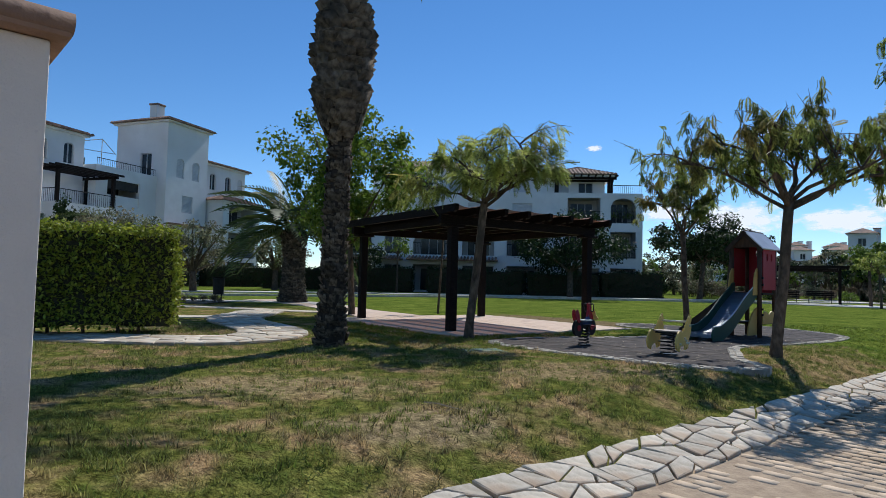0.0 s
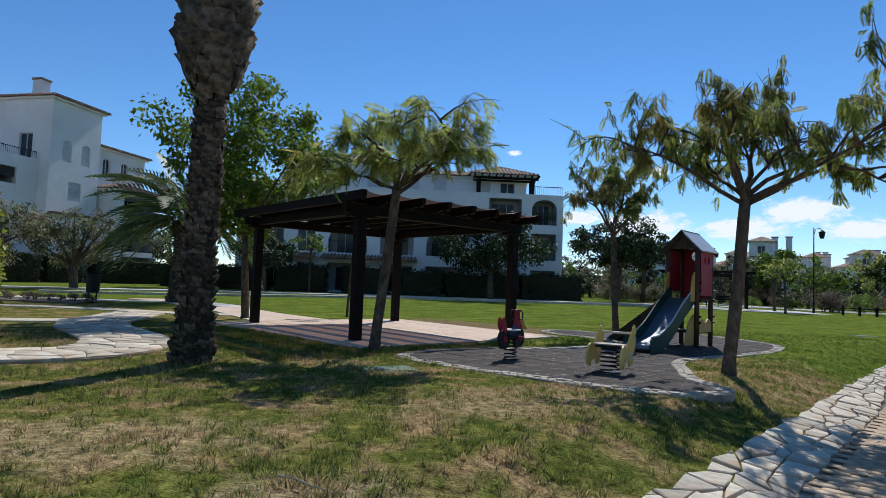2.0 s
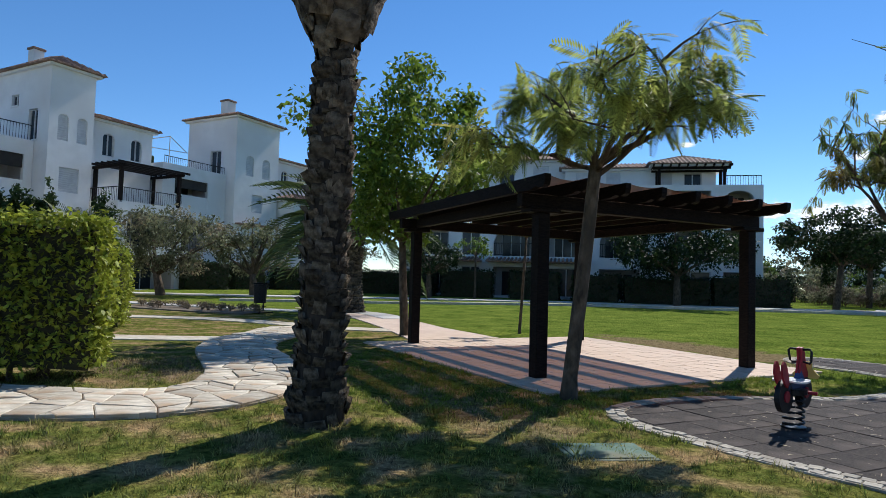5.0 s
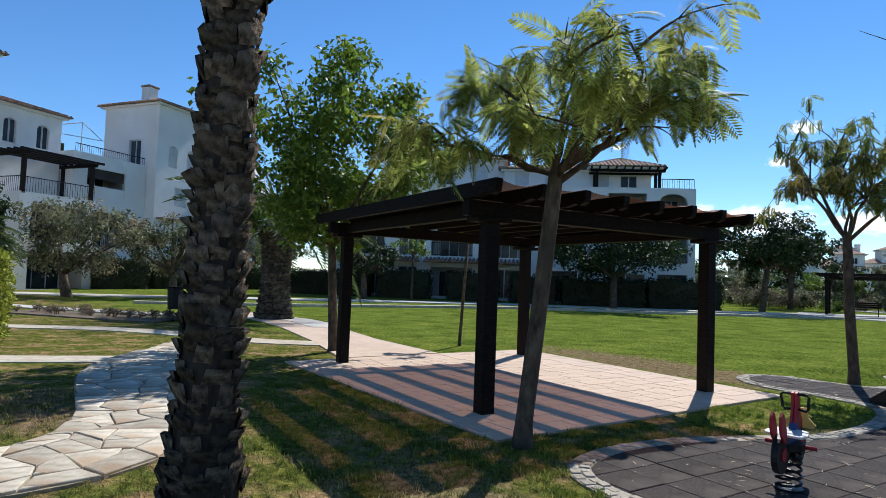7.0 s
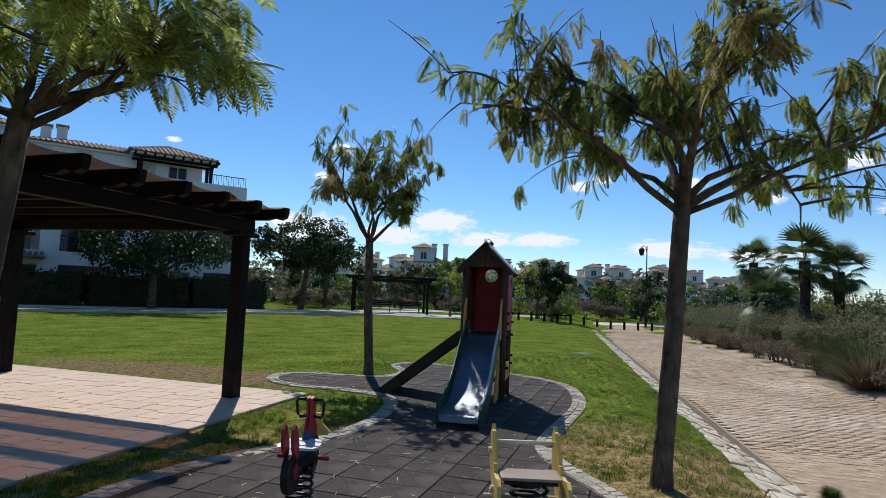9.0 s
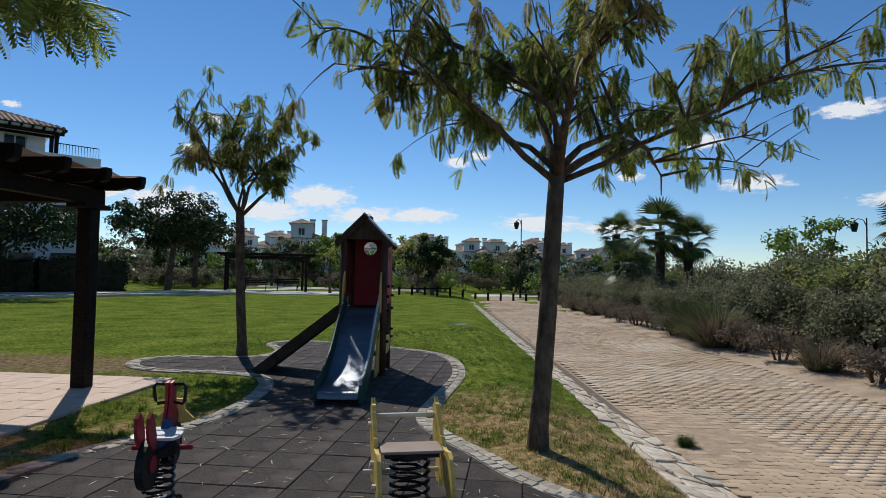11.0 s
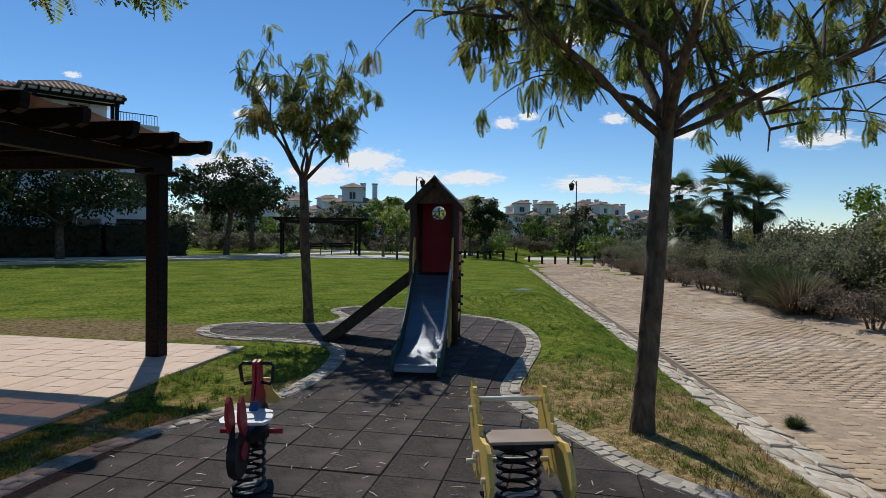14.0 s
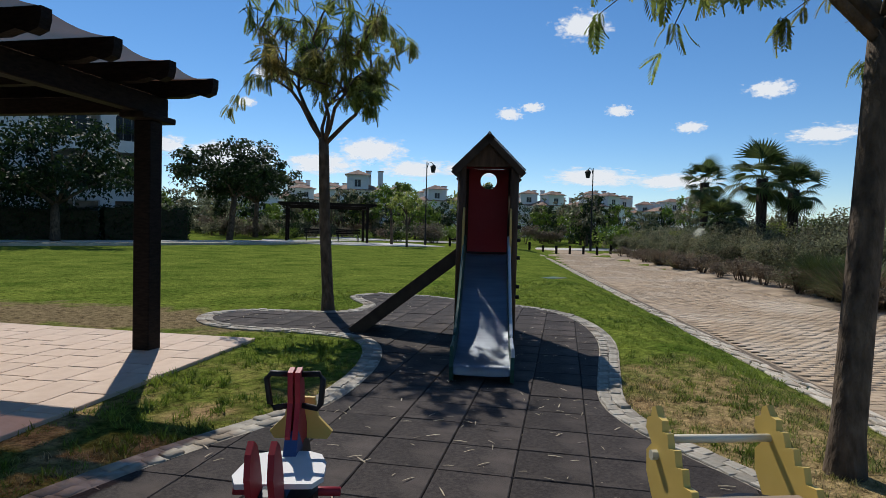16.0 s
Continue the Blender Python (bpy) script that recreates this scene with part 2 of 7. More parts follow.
def swarm(name, tv, tf, R, T, material, parent=None):
    """Many turned and moved copies of a small template, joined into one mesh."""
    tv, tf = np.asarray(tv, float), np.asarray(tf)
    n = len(T)
    V = np.einsum("nij,vj->nvi", R, tv) + T[:, None, :]
    F = tf[None] + (np.arange(n) * len(tv))[:, None, None]
    ob = new(name, raw_mesh(name, V.reshape(-1, 3), F.reshape(-1, tf.shape[1]), material))
    if parent:
        ob.parent = parent
    return ob


def turns(yaw, pitch, roll, size):
    """Rotation and scale matrices from arrays of radians."""
    cy, sy, cp, sp, cr, sr = np.cos(yaw), np.sin(yaw), np.cos(pitch), np.sin(pitch), np.cos(roll), np.sin(roll)
    z, o = np.zeros_like(cy), np.ones_like(cy)
    Z = np.stack([np.stack([cy, -sy, z], -1), np.stack([sy, cy, z], -1), np.stack([z, z, o], -1)], 1)
    Y = np.stack([np.stack([cp, z, sp], -1), np.stack([z, o, z], -1), np.stack([-sp, z, cp], -1)], 1)
    X = np.stack([np.stack([o, z, z], -1), np.stack([z, cr, -sr], -1), np.stack([z, sr, cr], -1)], 1)
    return Z @ Y @ X * np.asarray(size).reshape(-1, 1, 1)


def box(bm, x0, x1, y0, y1, z0, z1, m=None):
    vs = [bm.verts.new(m @ Vector(c) if m is not None else c) for c in
          ((x0, y0, z0), (x1, y0, z0), (x1, y1, z0), (x0, y1, z0), (x0, y0, z1), (x1, y0, z1), (x1, y1, z1), (x0, y1, z1))]
    for f in ((3, 2, 1, 0), (4, 5, 6, 7), (0, 1, 5, 4), (1, 2, 6, 5), (2, 3, 7, 6), (3, 0, 4, 7)):
        bm.faces.new([vs[i] for i in f])
    return vs


def soft_box(x0, x1, y0, y1, z0, z1, bevel=0.01, m=None):
    bm = bmesh.new()
    box(bm, x0, x1, y0, y1, z0, z1, m)
    if bevel:
        bmesh.ops.bevel(bm, geom=bm.edges[:], offset=bevel, segments=2, affect="EDGES", profile=0.5)
    return bm


def tube(bm, pts, radii, n=8, cap=True):
    """A tapered tube through points."""
    pts = [Vector(p) for p in pts]
    rings = []
    for i, p in enumerate(pts):
        d = (pts[min(i + 1, len(pts) - 1)] - pts[max(i - 1, 0)]).normalized()
        a = d.orthogonal().normalized() if abs(d.z) < 0.98 else Vector((1, 0, 0))
        if abs(d.z) >= 0.3:
            a = (Vector((1, 0, 0)) - d * d.x).normalized()
        b = d.cross(a)
        r = radii[i] if hasattr(radii, "__len__") else radii
        rings.append([bm.verts.new(p + a * r * math.cos(k * math.tau / n) + b * r * math.sin(k * math.tau / n)) for k in range(n)])
    for r0, r1 in zip(rings, rings[1:]):
        for k in range(n):
            bm.faces.new((r0[k], r0[(k + 1) % n], r1[(k + 1) % n], r1[k]))
    if cap:
        bm.faces.new(rings[0][::-1])
        bm.faces.new(rings[-1])


def prism(bm, poly, z0, z1):
    """Extrudes a plan polygon (counter-clockwise)."""
    lo, hi = [bm.verts.new((x, y, z0)) for x, y in poly], [bm.verts.new((x, y, z1)) for x, y in poly]
    bm.faces.new(hi)
    for i in range(len(poly)):
        j = (i + 1) % len(poly)
        bm.faces.new((lo[i], lo[j], hi[j], hi[i]))
    return hi


def catmull(pts, step=6, closed=False):
    P = [Vector(p) for p in pts]
    n, out = len(P), []
    for i in range(n if closed else n - 1):
        if closed:
            a, b, c, d = P[i - 1], P[i], P[(i + 1) % n], P[(i + 2) % n]
        else:
            a, b, c, d = P[max(i - 1, 0)], P[i], P[i + 1], P[min(i + 2, n - 1)]
        for k in range(step):
            t = k / step
            out.append(0.5 * ((2 * b) + (c - a) * t + (2 * a - 5 * b + 4 * c - d) * t * t + (3 * b - a - 3 * c + d) * t ** 3))
    if not closed:
        out.append(P[-1])
    return out


# ---- plan: the road runs along U from P0, the lawn lies on its side NRM ----
P0, U, NRM = Vector((0.57, 4.26)), Vector((0.705, 0.709)), Vector((-0.709, 0.705))
ROAD_Z = -0.32


def sstep(a, b, x):
    t = np.clip((x - a) / (b - a), 0, 1)
    return t * t * (3 - 2 * t)


def road_xy(s, d):
    return P0.x + U.x * s + NRM.x * d, P0.y + U.y * s + NRM.y * d


def ground_z(x, y):
    """Height of the soil: a bank up from the road's edge to the level lawn."""
    d = (x - P0.x) * NRM.x + (y - P0.y) * NRM.y
    s = (x - P0.x) * U.x + (y - P0.y) * U.y
    z = -0.22 * (1 - sstep(-0.05, 0.95, d)) - 0.14 * (1 - sstep(-0.65, 0.0, d)) + 0.12 * sstep(-4.6, -5.4, d)
    swell = 0.02 * np.sin(x * 0.9 + 1) * np.cos(y * 0.7) * sstep(0.5, 2.0, d) * (1 - sstep(10.5, 11.5, y + 0 * x))
    return z + swell + 0.15 * sstep(30, 44, y) * sstep(10, 20, d)


PAD = [(1.1, 11.75), (1.2, 11.3), (1.6, 10.85), (2.05, 10.42), (2.65, 9.95), (3.3, 9.4), (3.95, 9.11), (4.41, 9.17), (4.62, 9.45), (4.56, 9.9), (4.64, 10.4), (4.85, 11.0),
       (5.1, 11.75), (5.5, 12.33), (6.35, 12.95), (7.57, 13.82), (8.5, 14.75), (9.08, 15.7), (9.1, 16.65), (8.85, 17.6), (8.6, 18.5), (8.2, 19.1), (7.7, 19.0), (7.45, 18.5), (7.2, 17.8),
       (6.5, 17.3), (5.9, 17.55), (5.3, 18.1), (4.75, 18.05), (4.5, 17.5), (4.65, 16.9), (5.15, 16.3), (5.5, 15.6), (5.33, 14.95), (4.8, 14.23), (4.17, 13.65), (3.65, 13.32), (2.97, 13.12), (2.14, 12.8), (1.45, 12.3)]
PAD_C = [(p.x, p.y) for p in catmull([(x, y, 0) for x, y in PAD], 3, True)]
PATIO = [(0.3, 12.4), (4.4, 16.0), (0.7, 20.55), (-3.5, 16.75)]


def inside(x, y, poly):
    hit = False
    for (x0, y0), (x1, y1) in zip(poly, poly[1:] + poly[:1]):
        if (y0 > y) != (y1 > y) and x < (x1 - x0) * (y - y0) / (y1 - y0) + x0:
            hit = not hit
    return hit


# ---- ground ----
def spread(lo, hi, step, far):
    mid = list(np.arange(lo, hi, step))
    out, g, v = [], step, hi
    while v < far:
        out.append(v)
        g *= 1.35
        v += g
    low, g, v = [], step, lo
    while v > -far:
        g *= 1.35
        v -= g
        low.append(v)
    return np.array(low[::-1] + mid + out + [far])


gx, gy = spread(-14, 22, 0.3, 2500), spread(-4, 30, 0.3, 2500)
GX, GY = np.meshgrid(gx, gy)
GZ = ground_z(GX, GY)
idx = np.arange(GX.size).reshape(GX.shape)
gf = np.stack([idx[:-1, :-1], idx[:-1, 1:], idx[1:, 1:], idx[1:, :-1]], -1).reshape(-1, 4)
tagged(new("ground", raw_mesh("ground", np.stack([GX, GY, GZ - 0.012], -1), gf, M_LAWN, True)), "mown lawn with green and straw-coloured patches beside the playground", "lawn", kind="structure")

# road bed
bm = bmesh.new()
for s0 in range(-14, 60, 2):
    q = [road_xy(s0, -0.4), road_xy(s0, -4.75), road_xy(s0 + 2, -4.75), road_xy(s0 + 2, -0.4)]
    bm.faces.new([bm.verts.new((x, y, ROAD_Z - 0.010)) for x, y in q])
bmesh.ops.remove_doubles(bm, verts=bm.verts[:], dist=0.001)
road = tagged(part("road", bm, M_ROAD_BED), "sandy block-paved lane with open joints beside the lawn", "road", kind="structure")

# rubber pad and patio beds
bm = bmesh.new()
prism(bm, PAD_C, -0.25, -0.006)
play_pad = tagged(part("playground_floor", bm, M_RUBBER_BASE), "dark rubber safety tile floor with a cobble border", "playground floor", kind="structure")
bm = bmesh.new()
prism(bm, PATIO, -0.2, 0.012)
patio = tagged(part("patio_floor", bm, M_PATIO_BASE), "pink stamped concrete patio floor under the dark pergola", "patio", kind="structure")
WALK = [(-2.75, 17.6), (-1.1, 19.1), (-2.9, 21.3), (-4.66, 24.1), (-7.2, 27.3), (-9.0, 29.2), (-10.4, 27.9), (-8.3, 26.0), (-6.2, 23.4), (-4.1, 20.1)]
bm = bmesh.new()
prism(bm, WALK, -0.2, 0.010)
walkway = tagged(part("walkway", bm, M_PATIO), "pale pink concrete walkway leading from the patio", "walkway", kind="structure")


# ---- pergola ----
PA, PB = Vector((-2.55, 17.01, 0)), Vector((0.05, 13.52, 0))
PX, PY = (PB - PA).normalized(), Vector((0.782, 0.623, 0))
PERG_M = Matrix(((PX.x, PY.x, 0, PA.x), (PX.y, PY.y, 0, PA.y), (0, 0, 1, 0), (0, 0, 0, 1)))
LX, LY = 4.35, 4.04
M_CLOTH = mat("brown shade cloth", (0.25, 0.13, 0.09), (0.34, 0.19, 0.135), 2, 0.9, bump=0.004, bscale=60)
nt = M_CLOTH.node_tree
tp, ms = nt.nodes.new("ShaderNodeBsdfTransparent"), nt.nodes.new("ShaderNodeMixShader")
ms.inputs[0].default_value = 0.24
tp.inputs[0].default_value = (1.0, 0.66, 0.48, 1)
nt.links.new(nt.nodes["Principled BSDF"].outputs[0], ms.inputs[1])
nt.links.new(tp.outputs[0], ms.inputs[2])
nt.links.new(ms.outputs[0], nt.nodes["Material Output"].inputs[0])


def pergola(m, lx, ly, h, n, label, cloth=True):
    p = thing("pergola", m, label, "pergola")
    for x in (0, lx):
        for y in (0, ly):
            part("post", soft_box(x - 0.09, x + 0.09, y - 0.09, y + 0.09, 0, h, 0.012), M_BEAM, p)
            part("post_cap", soft_box(x - 0.13, x + 0.13, y - 0.24, y + 0.24, h, h + 0.06, 0.012), M_BEAM, p)
    for x in (0, lx):
        part("beam", soft_box(x - 0.07, x + 0.07, -0.35, ly + 0.2, h + 0.06, h + 0.25, 0.012), M_BEAM, p)
    for y in (0, ly):
        part("cross_beam", soft_box(0.1, lx - 0.1, y - 0.06, y + 0.06, h + 0.08, h + 0.24, 0.01), M_BEAM, p)
    ys = [-0.33 + (ly + 0.48) * k / (n - 1) for k in range(n)]
    prof = [(-0.62, 0.10), (-0.60, 0.03), (-0.52, 0.0), (-0.42, 0.03), (-0.30, 0.0)]
    for y in ys:
        bm = bmesh.new()
        side = [(-0.62, 0.17), *prof, *[(lx - a, b) for a, b in prof[::-1]], (lx + 0.62, 0.17)]
        lo = [bm.verts.new((a, y - 0.045, h + 0.252 + b)) for a, b in side]
        hi = [bm.verts.new((a, y + 0.045, h + 0.252 + b)) for a, b in side]
        bm.faces.new(lo)
        bm.faces.new(hi[::-1])
        for i in range(len(side)):
            j = (i + 1) % len(side)
            bm.faces.new((lo[j], lo[i], hi[i], hi[j]))
        part("rafter", bm, M_BEAM, p)
    if cloth:
        bm = bmesh.new()
        rows = []
        for i in range(25):
            a = -0.58 + (lx + 1.16) * i / 24
            row = []
            for k in range(n - 1):
                for q in range(6):
                    t = q / 6
                    y = ys[k] + (ys[k + 1] - ys[k]) * t
                    row.append(bm.verts.new((a, y, h + 0.434 - 0.20 * t * (1 - t) * (1 + 0.35 * math.sin(a * 1.7 + k)))))
            row.append(bm.verts.new((a, ys[-1], h + 0.434)))
            rows.append(row)
        for r0, r1 in zip(rows, rows[1:]):
            for i in range(len(r0) - 1):
                bm.faces.new((r0[i], r1[i], r1[i + 1], r0[i + 1]))
        part("shade_cloth", bm, M_CLOTH, p, "sagging brown shade cloth", True)
    return p


pergola(PERG_M, LX, LY, 2.22, 8, "dark timber pergola with sagging brown shade cloth over the patio")


# ---- plants: helpers ----
def bend(p0, p1, lift, n=6):
    """Points of an arching limb from p0 to p1."""
    p0, p1 = Vector(p0), Vector(p1)
    c = (p0 + p1) / 2 + Vector((0, 0, lift))
    return [(1 - t) ** 2 * p0 + 2 * t * (1 - t) * c + t * t * p1 for t in [i / n for i in range(n + 1)]]


LEAF_V = [(0, 0, 0), (0.45, 0.28, 0.05), (1, 0, -0.08), (0.45, -0.28, 0.05)]
LEAF_F = [(0, 1, 2, 3)]


def feather_template(pairs, width, w=0.026, ahead=0.55, aside=0.85):
    """A drooping pinnate leaf, 1 long along x, of diamond leaflets on a thin rib."""
    V, F = [], []
    for i in range(pairs):
        t = 0.12 + 0.88 * i / (pairs - 1)
        z = -0.38 * t * t
        ln = width * (0.55 + 0.9 * math.sin(math.pi * min(t * 0.9 + 0.08, 1)) ** 0.8) * 0.75
        for s in (1, -1):
            b, tip = (t, 0.0, z), (t + ln * ahead, s * ln * aside, z - ln * 0.28)
            mx, my, mz = (b[0] + tip[0]) / 2, (b[1] + tip[1]) / 2, (b[2] + tip[2]) / 2
            k = len(V)
            V += [b, (mx + w, my - s * w * 0.5, mz), tip, (mx - w, my + s * w * 0.5, mz)]
            F.append((k, k + 1, k + 2, k + 3) if s < 0 else (k + 3, k + 2, k + 1, k))
    for i in range(5):
        t0, t1 = i / 5, (i + 1) / 5
        k = len(V)
        V += [(t0, -0.008, -0.38 * t0 * t0), (t0, 0.008, -0.38 * t0 * t0), (t1, 0.006, -0.38 * t1 * t1), (t1, -0.006, -0.38 * t1 * t1)]
        F.append((k, k + 1, k + 2, k + 3))
    return V, F


FEATHER = feather_template(13, 0.28, 0.029)
FOLDED = feather_template(9, 0.34, 0.046, 0.7, 0.62)


def feather_tree(name, base, fork, limbs, fronds, size, droop, seed, label, trunk_r=0.085, sub=5, bare=0.0, reach=1.0, leaf=FEATHER, green=M_FEATHER):
    """A young tree with a slim trunk, open limbs and feathery hanging leaves. limbs: (end, lift) from the fork."""
    r = np.random.default_rng(seed)
    t = thing(name, pose(*base), label, "tree")
    fork = Vector(fork) - Vector(base)
    bm = bmesh.new()
    mid = fork * 0.5 + Vector((r.normal(0, 0.03), r.normal(0, 0.03), 0))
    tube(bm, [(0, 0, -0.15), (0, 0, 0.02), (fork.x * 0.05, fork.y * 0.05, 0.25), mid, fork * 0.85, fork], [trunk_r * 1.6, trunk_r * 1.3, trunk_r * 1.05, trunk_r, trunk_r * 0.95, trunk_r * 0.9], 10)
    part("trunk", bm, M_BARK, t, "", True)
    spots, ways = [], []
    for end, lift in limbs:
        end = fork + (Vector(end) - Vector(base) - fork) * reach
        pts = bend(fork - Vector((0, 0, r.uniform(0.0, 0.14))), end, lift, 8)
        sway = Vector((r.normal(0, 0.22), r.normal(0, 0.22), r.normal(0, 0.08)))
        pts = [p + sway * math.sin(math.pi * i / 8) + Vector(r.normal(0, 0.02, 3)) * (0 < i < 8) for i, p in enumerate(pts)]
        stout = r.uniform(0.42, 0.72)
        bm = bmesh.new()
        tube(bm, pts, [trunk_r * stout * (0.85 - 0.72 * i / 8) for i in range(9)], 7)
        ln = (end - fork).length
        for k in range(sub):
            a = pts[3 + (k * 5) // sub]
            yaw, up = r.uniform(0, math.tau), r.uniform(-0.3, 0.6)
            out = Vector((math.cos(yaw), math.sin(yaw), up)) + (end - fork).normalized() * 0.8
            tw = bend(a, a + out.normalized() * ln * r.uniform(0.22, 0.5), r.uniform(0.0, 0.2), 5)
            tube(bm, tw, [trunk_r * (0.24 - 0.17 * i / 5) for i in range(6)], 5)
            for q in tw[2:]:
                spots.append(q)
                ways.append(out)
            for _ in range(2):
                b2 = tw[r.integers(2, 6)]
                o2 = (out + Vector(r.normal(0, 0.8, 3))).normalized()
                t2 = bend(b2, b2 + o2 * ln * r.uniform(0.15, 0.35), 0.05, 3)
                tube(bm, t2, [trunk_r * 0.1, trunk_r * 0.08, trunk_r * 0.06, trunk_r * 0.03], 4)
                for q in t2[1:]:
                    spots.append(q)
                    ways.append(o2)
        part("limb", bm, M_BARK, t, "", True)
    S, W = np.array([tuple(s) for s in spots]), np.array([tuple(Vector(w).normalized()) for w in ways])
    active = r.choice(len(S), int(0.55 * len(S)), replace=False)
    pick = active[r.integers(0, len(active), fronds)]
    if bare:
        keep = S[pick, 2] < np.quantile(S[:, 2], 1 - bare)
        pick = np.concatenate([pick[keep], pick[~keep][: int(0.4 * (~keep).sum())]])
    n = len(pick)
    T = S[pick] + r.normal(0, 0.03, (n, 3))
    yaw = np.arctan2(W[pick, 1], W[pick, 0]) + r.normal(0, 1.2, n)
    pitch = r.normal(droop, 0.5, n)
    R = turns(yaw, pitch, r.normal(0, 0.4, n), size * r.uniform(0.65, 1.25, n))
    swarm("crown", leaf[0], leaf[1], R, T, green, t)
    return t


def leafy_tree(name, base, height, crown_z, radius, leaves, leaf, material, seed, label, trunk_r=0.1, flat=0.75, clumps=46, category="tree", group=""):
    """A tree with trunk, limbs and a crown of clumps of small leaves."""
    r = np.random.default_rng(seed)
    t = thing(name, pose(*base), label, category, group)
    fork = Vector((r.normal(0, 0.1), r.normal(0, 0.1), crown_z))
    bm = bmesh.new()
    tube(bm, [(0, 0, -0.1), (0, 0, 0.1), fork * 0.55, fork], [trunk_r * 1.4, trunk_r * 1.15, trunk_r, trunk_r * 0.85], 9)
    part("trunk", bm, M_BARK, t, "", True)
    cz, rz = (crown_z + height) / 2, (height - crown_z) / 2
    C = []
    while len(C) < clumps:
        p = r.uniform(-1, 1, 3)
        q = np.linalg.norm(p)
        if q < 1 and q > 0.25:
            k = 1.0 + 0.16 * math.sin(4 * math.atan2(p[1], p[0]) + seed)
            C.append((p[0] * radius * k, p[1] * radius * k, cz + p[2] * rz * 1.02))
    C = np.array(C)
    for c in C[:: max(1, clumps // (12 if leaves > 3000 else 6))]:
        bm = bmesh.new()
        tube(bm, bend(fork - Vector((0, 0, 0.1)), c, 0.1 * rz, 4), [trunk_r * 0.55, trunk_r * 0.42, trunk_r * 0.3, trunk_r * 0.18, trunk_r * 0.08], 5)
        part("limb", bm, M_BARK, t, "", True)
    w = r.uniform(0.4, 1.0, clumps)
    pick = r.choice(clumps, leaves, p=w / w.sum())
    g = r.normal(0, 1, (leaves, 3))
    g /= np.linalg.norm(g, axis=1)[:, None]
    T = C[pick] + g * (r.uniform(0, 1, (leaves, 1)) ** 0.5) * radius * 0.30 * w[pick][:, None] * np.array([1, 1, flat])
    R = turns(r.uniform(0, math.tau, leaves), r.normal(0.5, 0.5, leaves), r.normal(0, 0.6, leaves), leaf * r.uniform(0.6, 1.3, leaves))
    swarm("crown", LEAF_V, LEAF_F, R, T, material, t)
    return t


def palm_frond_template(pairs, ln, droop):
    V, F = [], []
    for i in range(pairs):
        t = 0.15 + 0.85 * i / (pairs - 1)
        x, z = t, 0.35 * t - droop * t * t
        w = ln * (0.5 + math.sin(math.pi * t) * 0.6)
        for s in (1, -1):
            k = len(V)
            V += [(x, 0, z), (x + w * 0.5, s * w * 0.45, z - 0.02), (x + w * 0.8, s * w * 0.75, z - 0.09), (x + 0.03, s * 0.02, z)]
            F.append((k, k + 1, k + 2, k + 3))
    for i in range(6):
        a, b = i / 6, (i + 1) / 6
        k = len(V)
        V += [(a, -0.014, 0.35 * a - droop * a * a), (a, 0.014, 0.35 * a - droop * a * a), (b, 0.009, 0.35 * b - droop * b * b), (b, -0.009, 0.35 * b - droop * b * b)]
        F.append((k, k + 1, k + 2, k + 3))
    return V, F


PALM_FROND = palm_frond_template(22, 0.26, 0.85)


def scale_mesh():
    """The cut, woody base of an old palm leaf."""
    V = [(0, -0.095, -0.09), (0, 0.095, -0.09), (0, 0.08, 0.05), (0, -0.08, 0.05), (0.045, -0.085, -0.02), (0.045, 0.085, -0.02), (0.085, 0.055, 0.065), (0.085, -0.055, 0.065), (0.05, 0, 0.085)]
    F = [(0, 1, 5, 4), (4, 5, 6, 7), (1, 2, 6, 5), (3, 0, 4, 7), (2, 3, 7, 6)]
    return V, F


def palm_profile(z, prof):
    for (z0, r0), (z1, r1) in zip(prof, prof[1:]):
        if z <= z1:
            return r0 + (r1 - r0) * (z - z0) / (z1 - z0)
    return prof[-1][1]


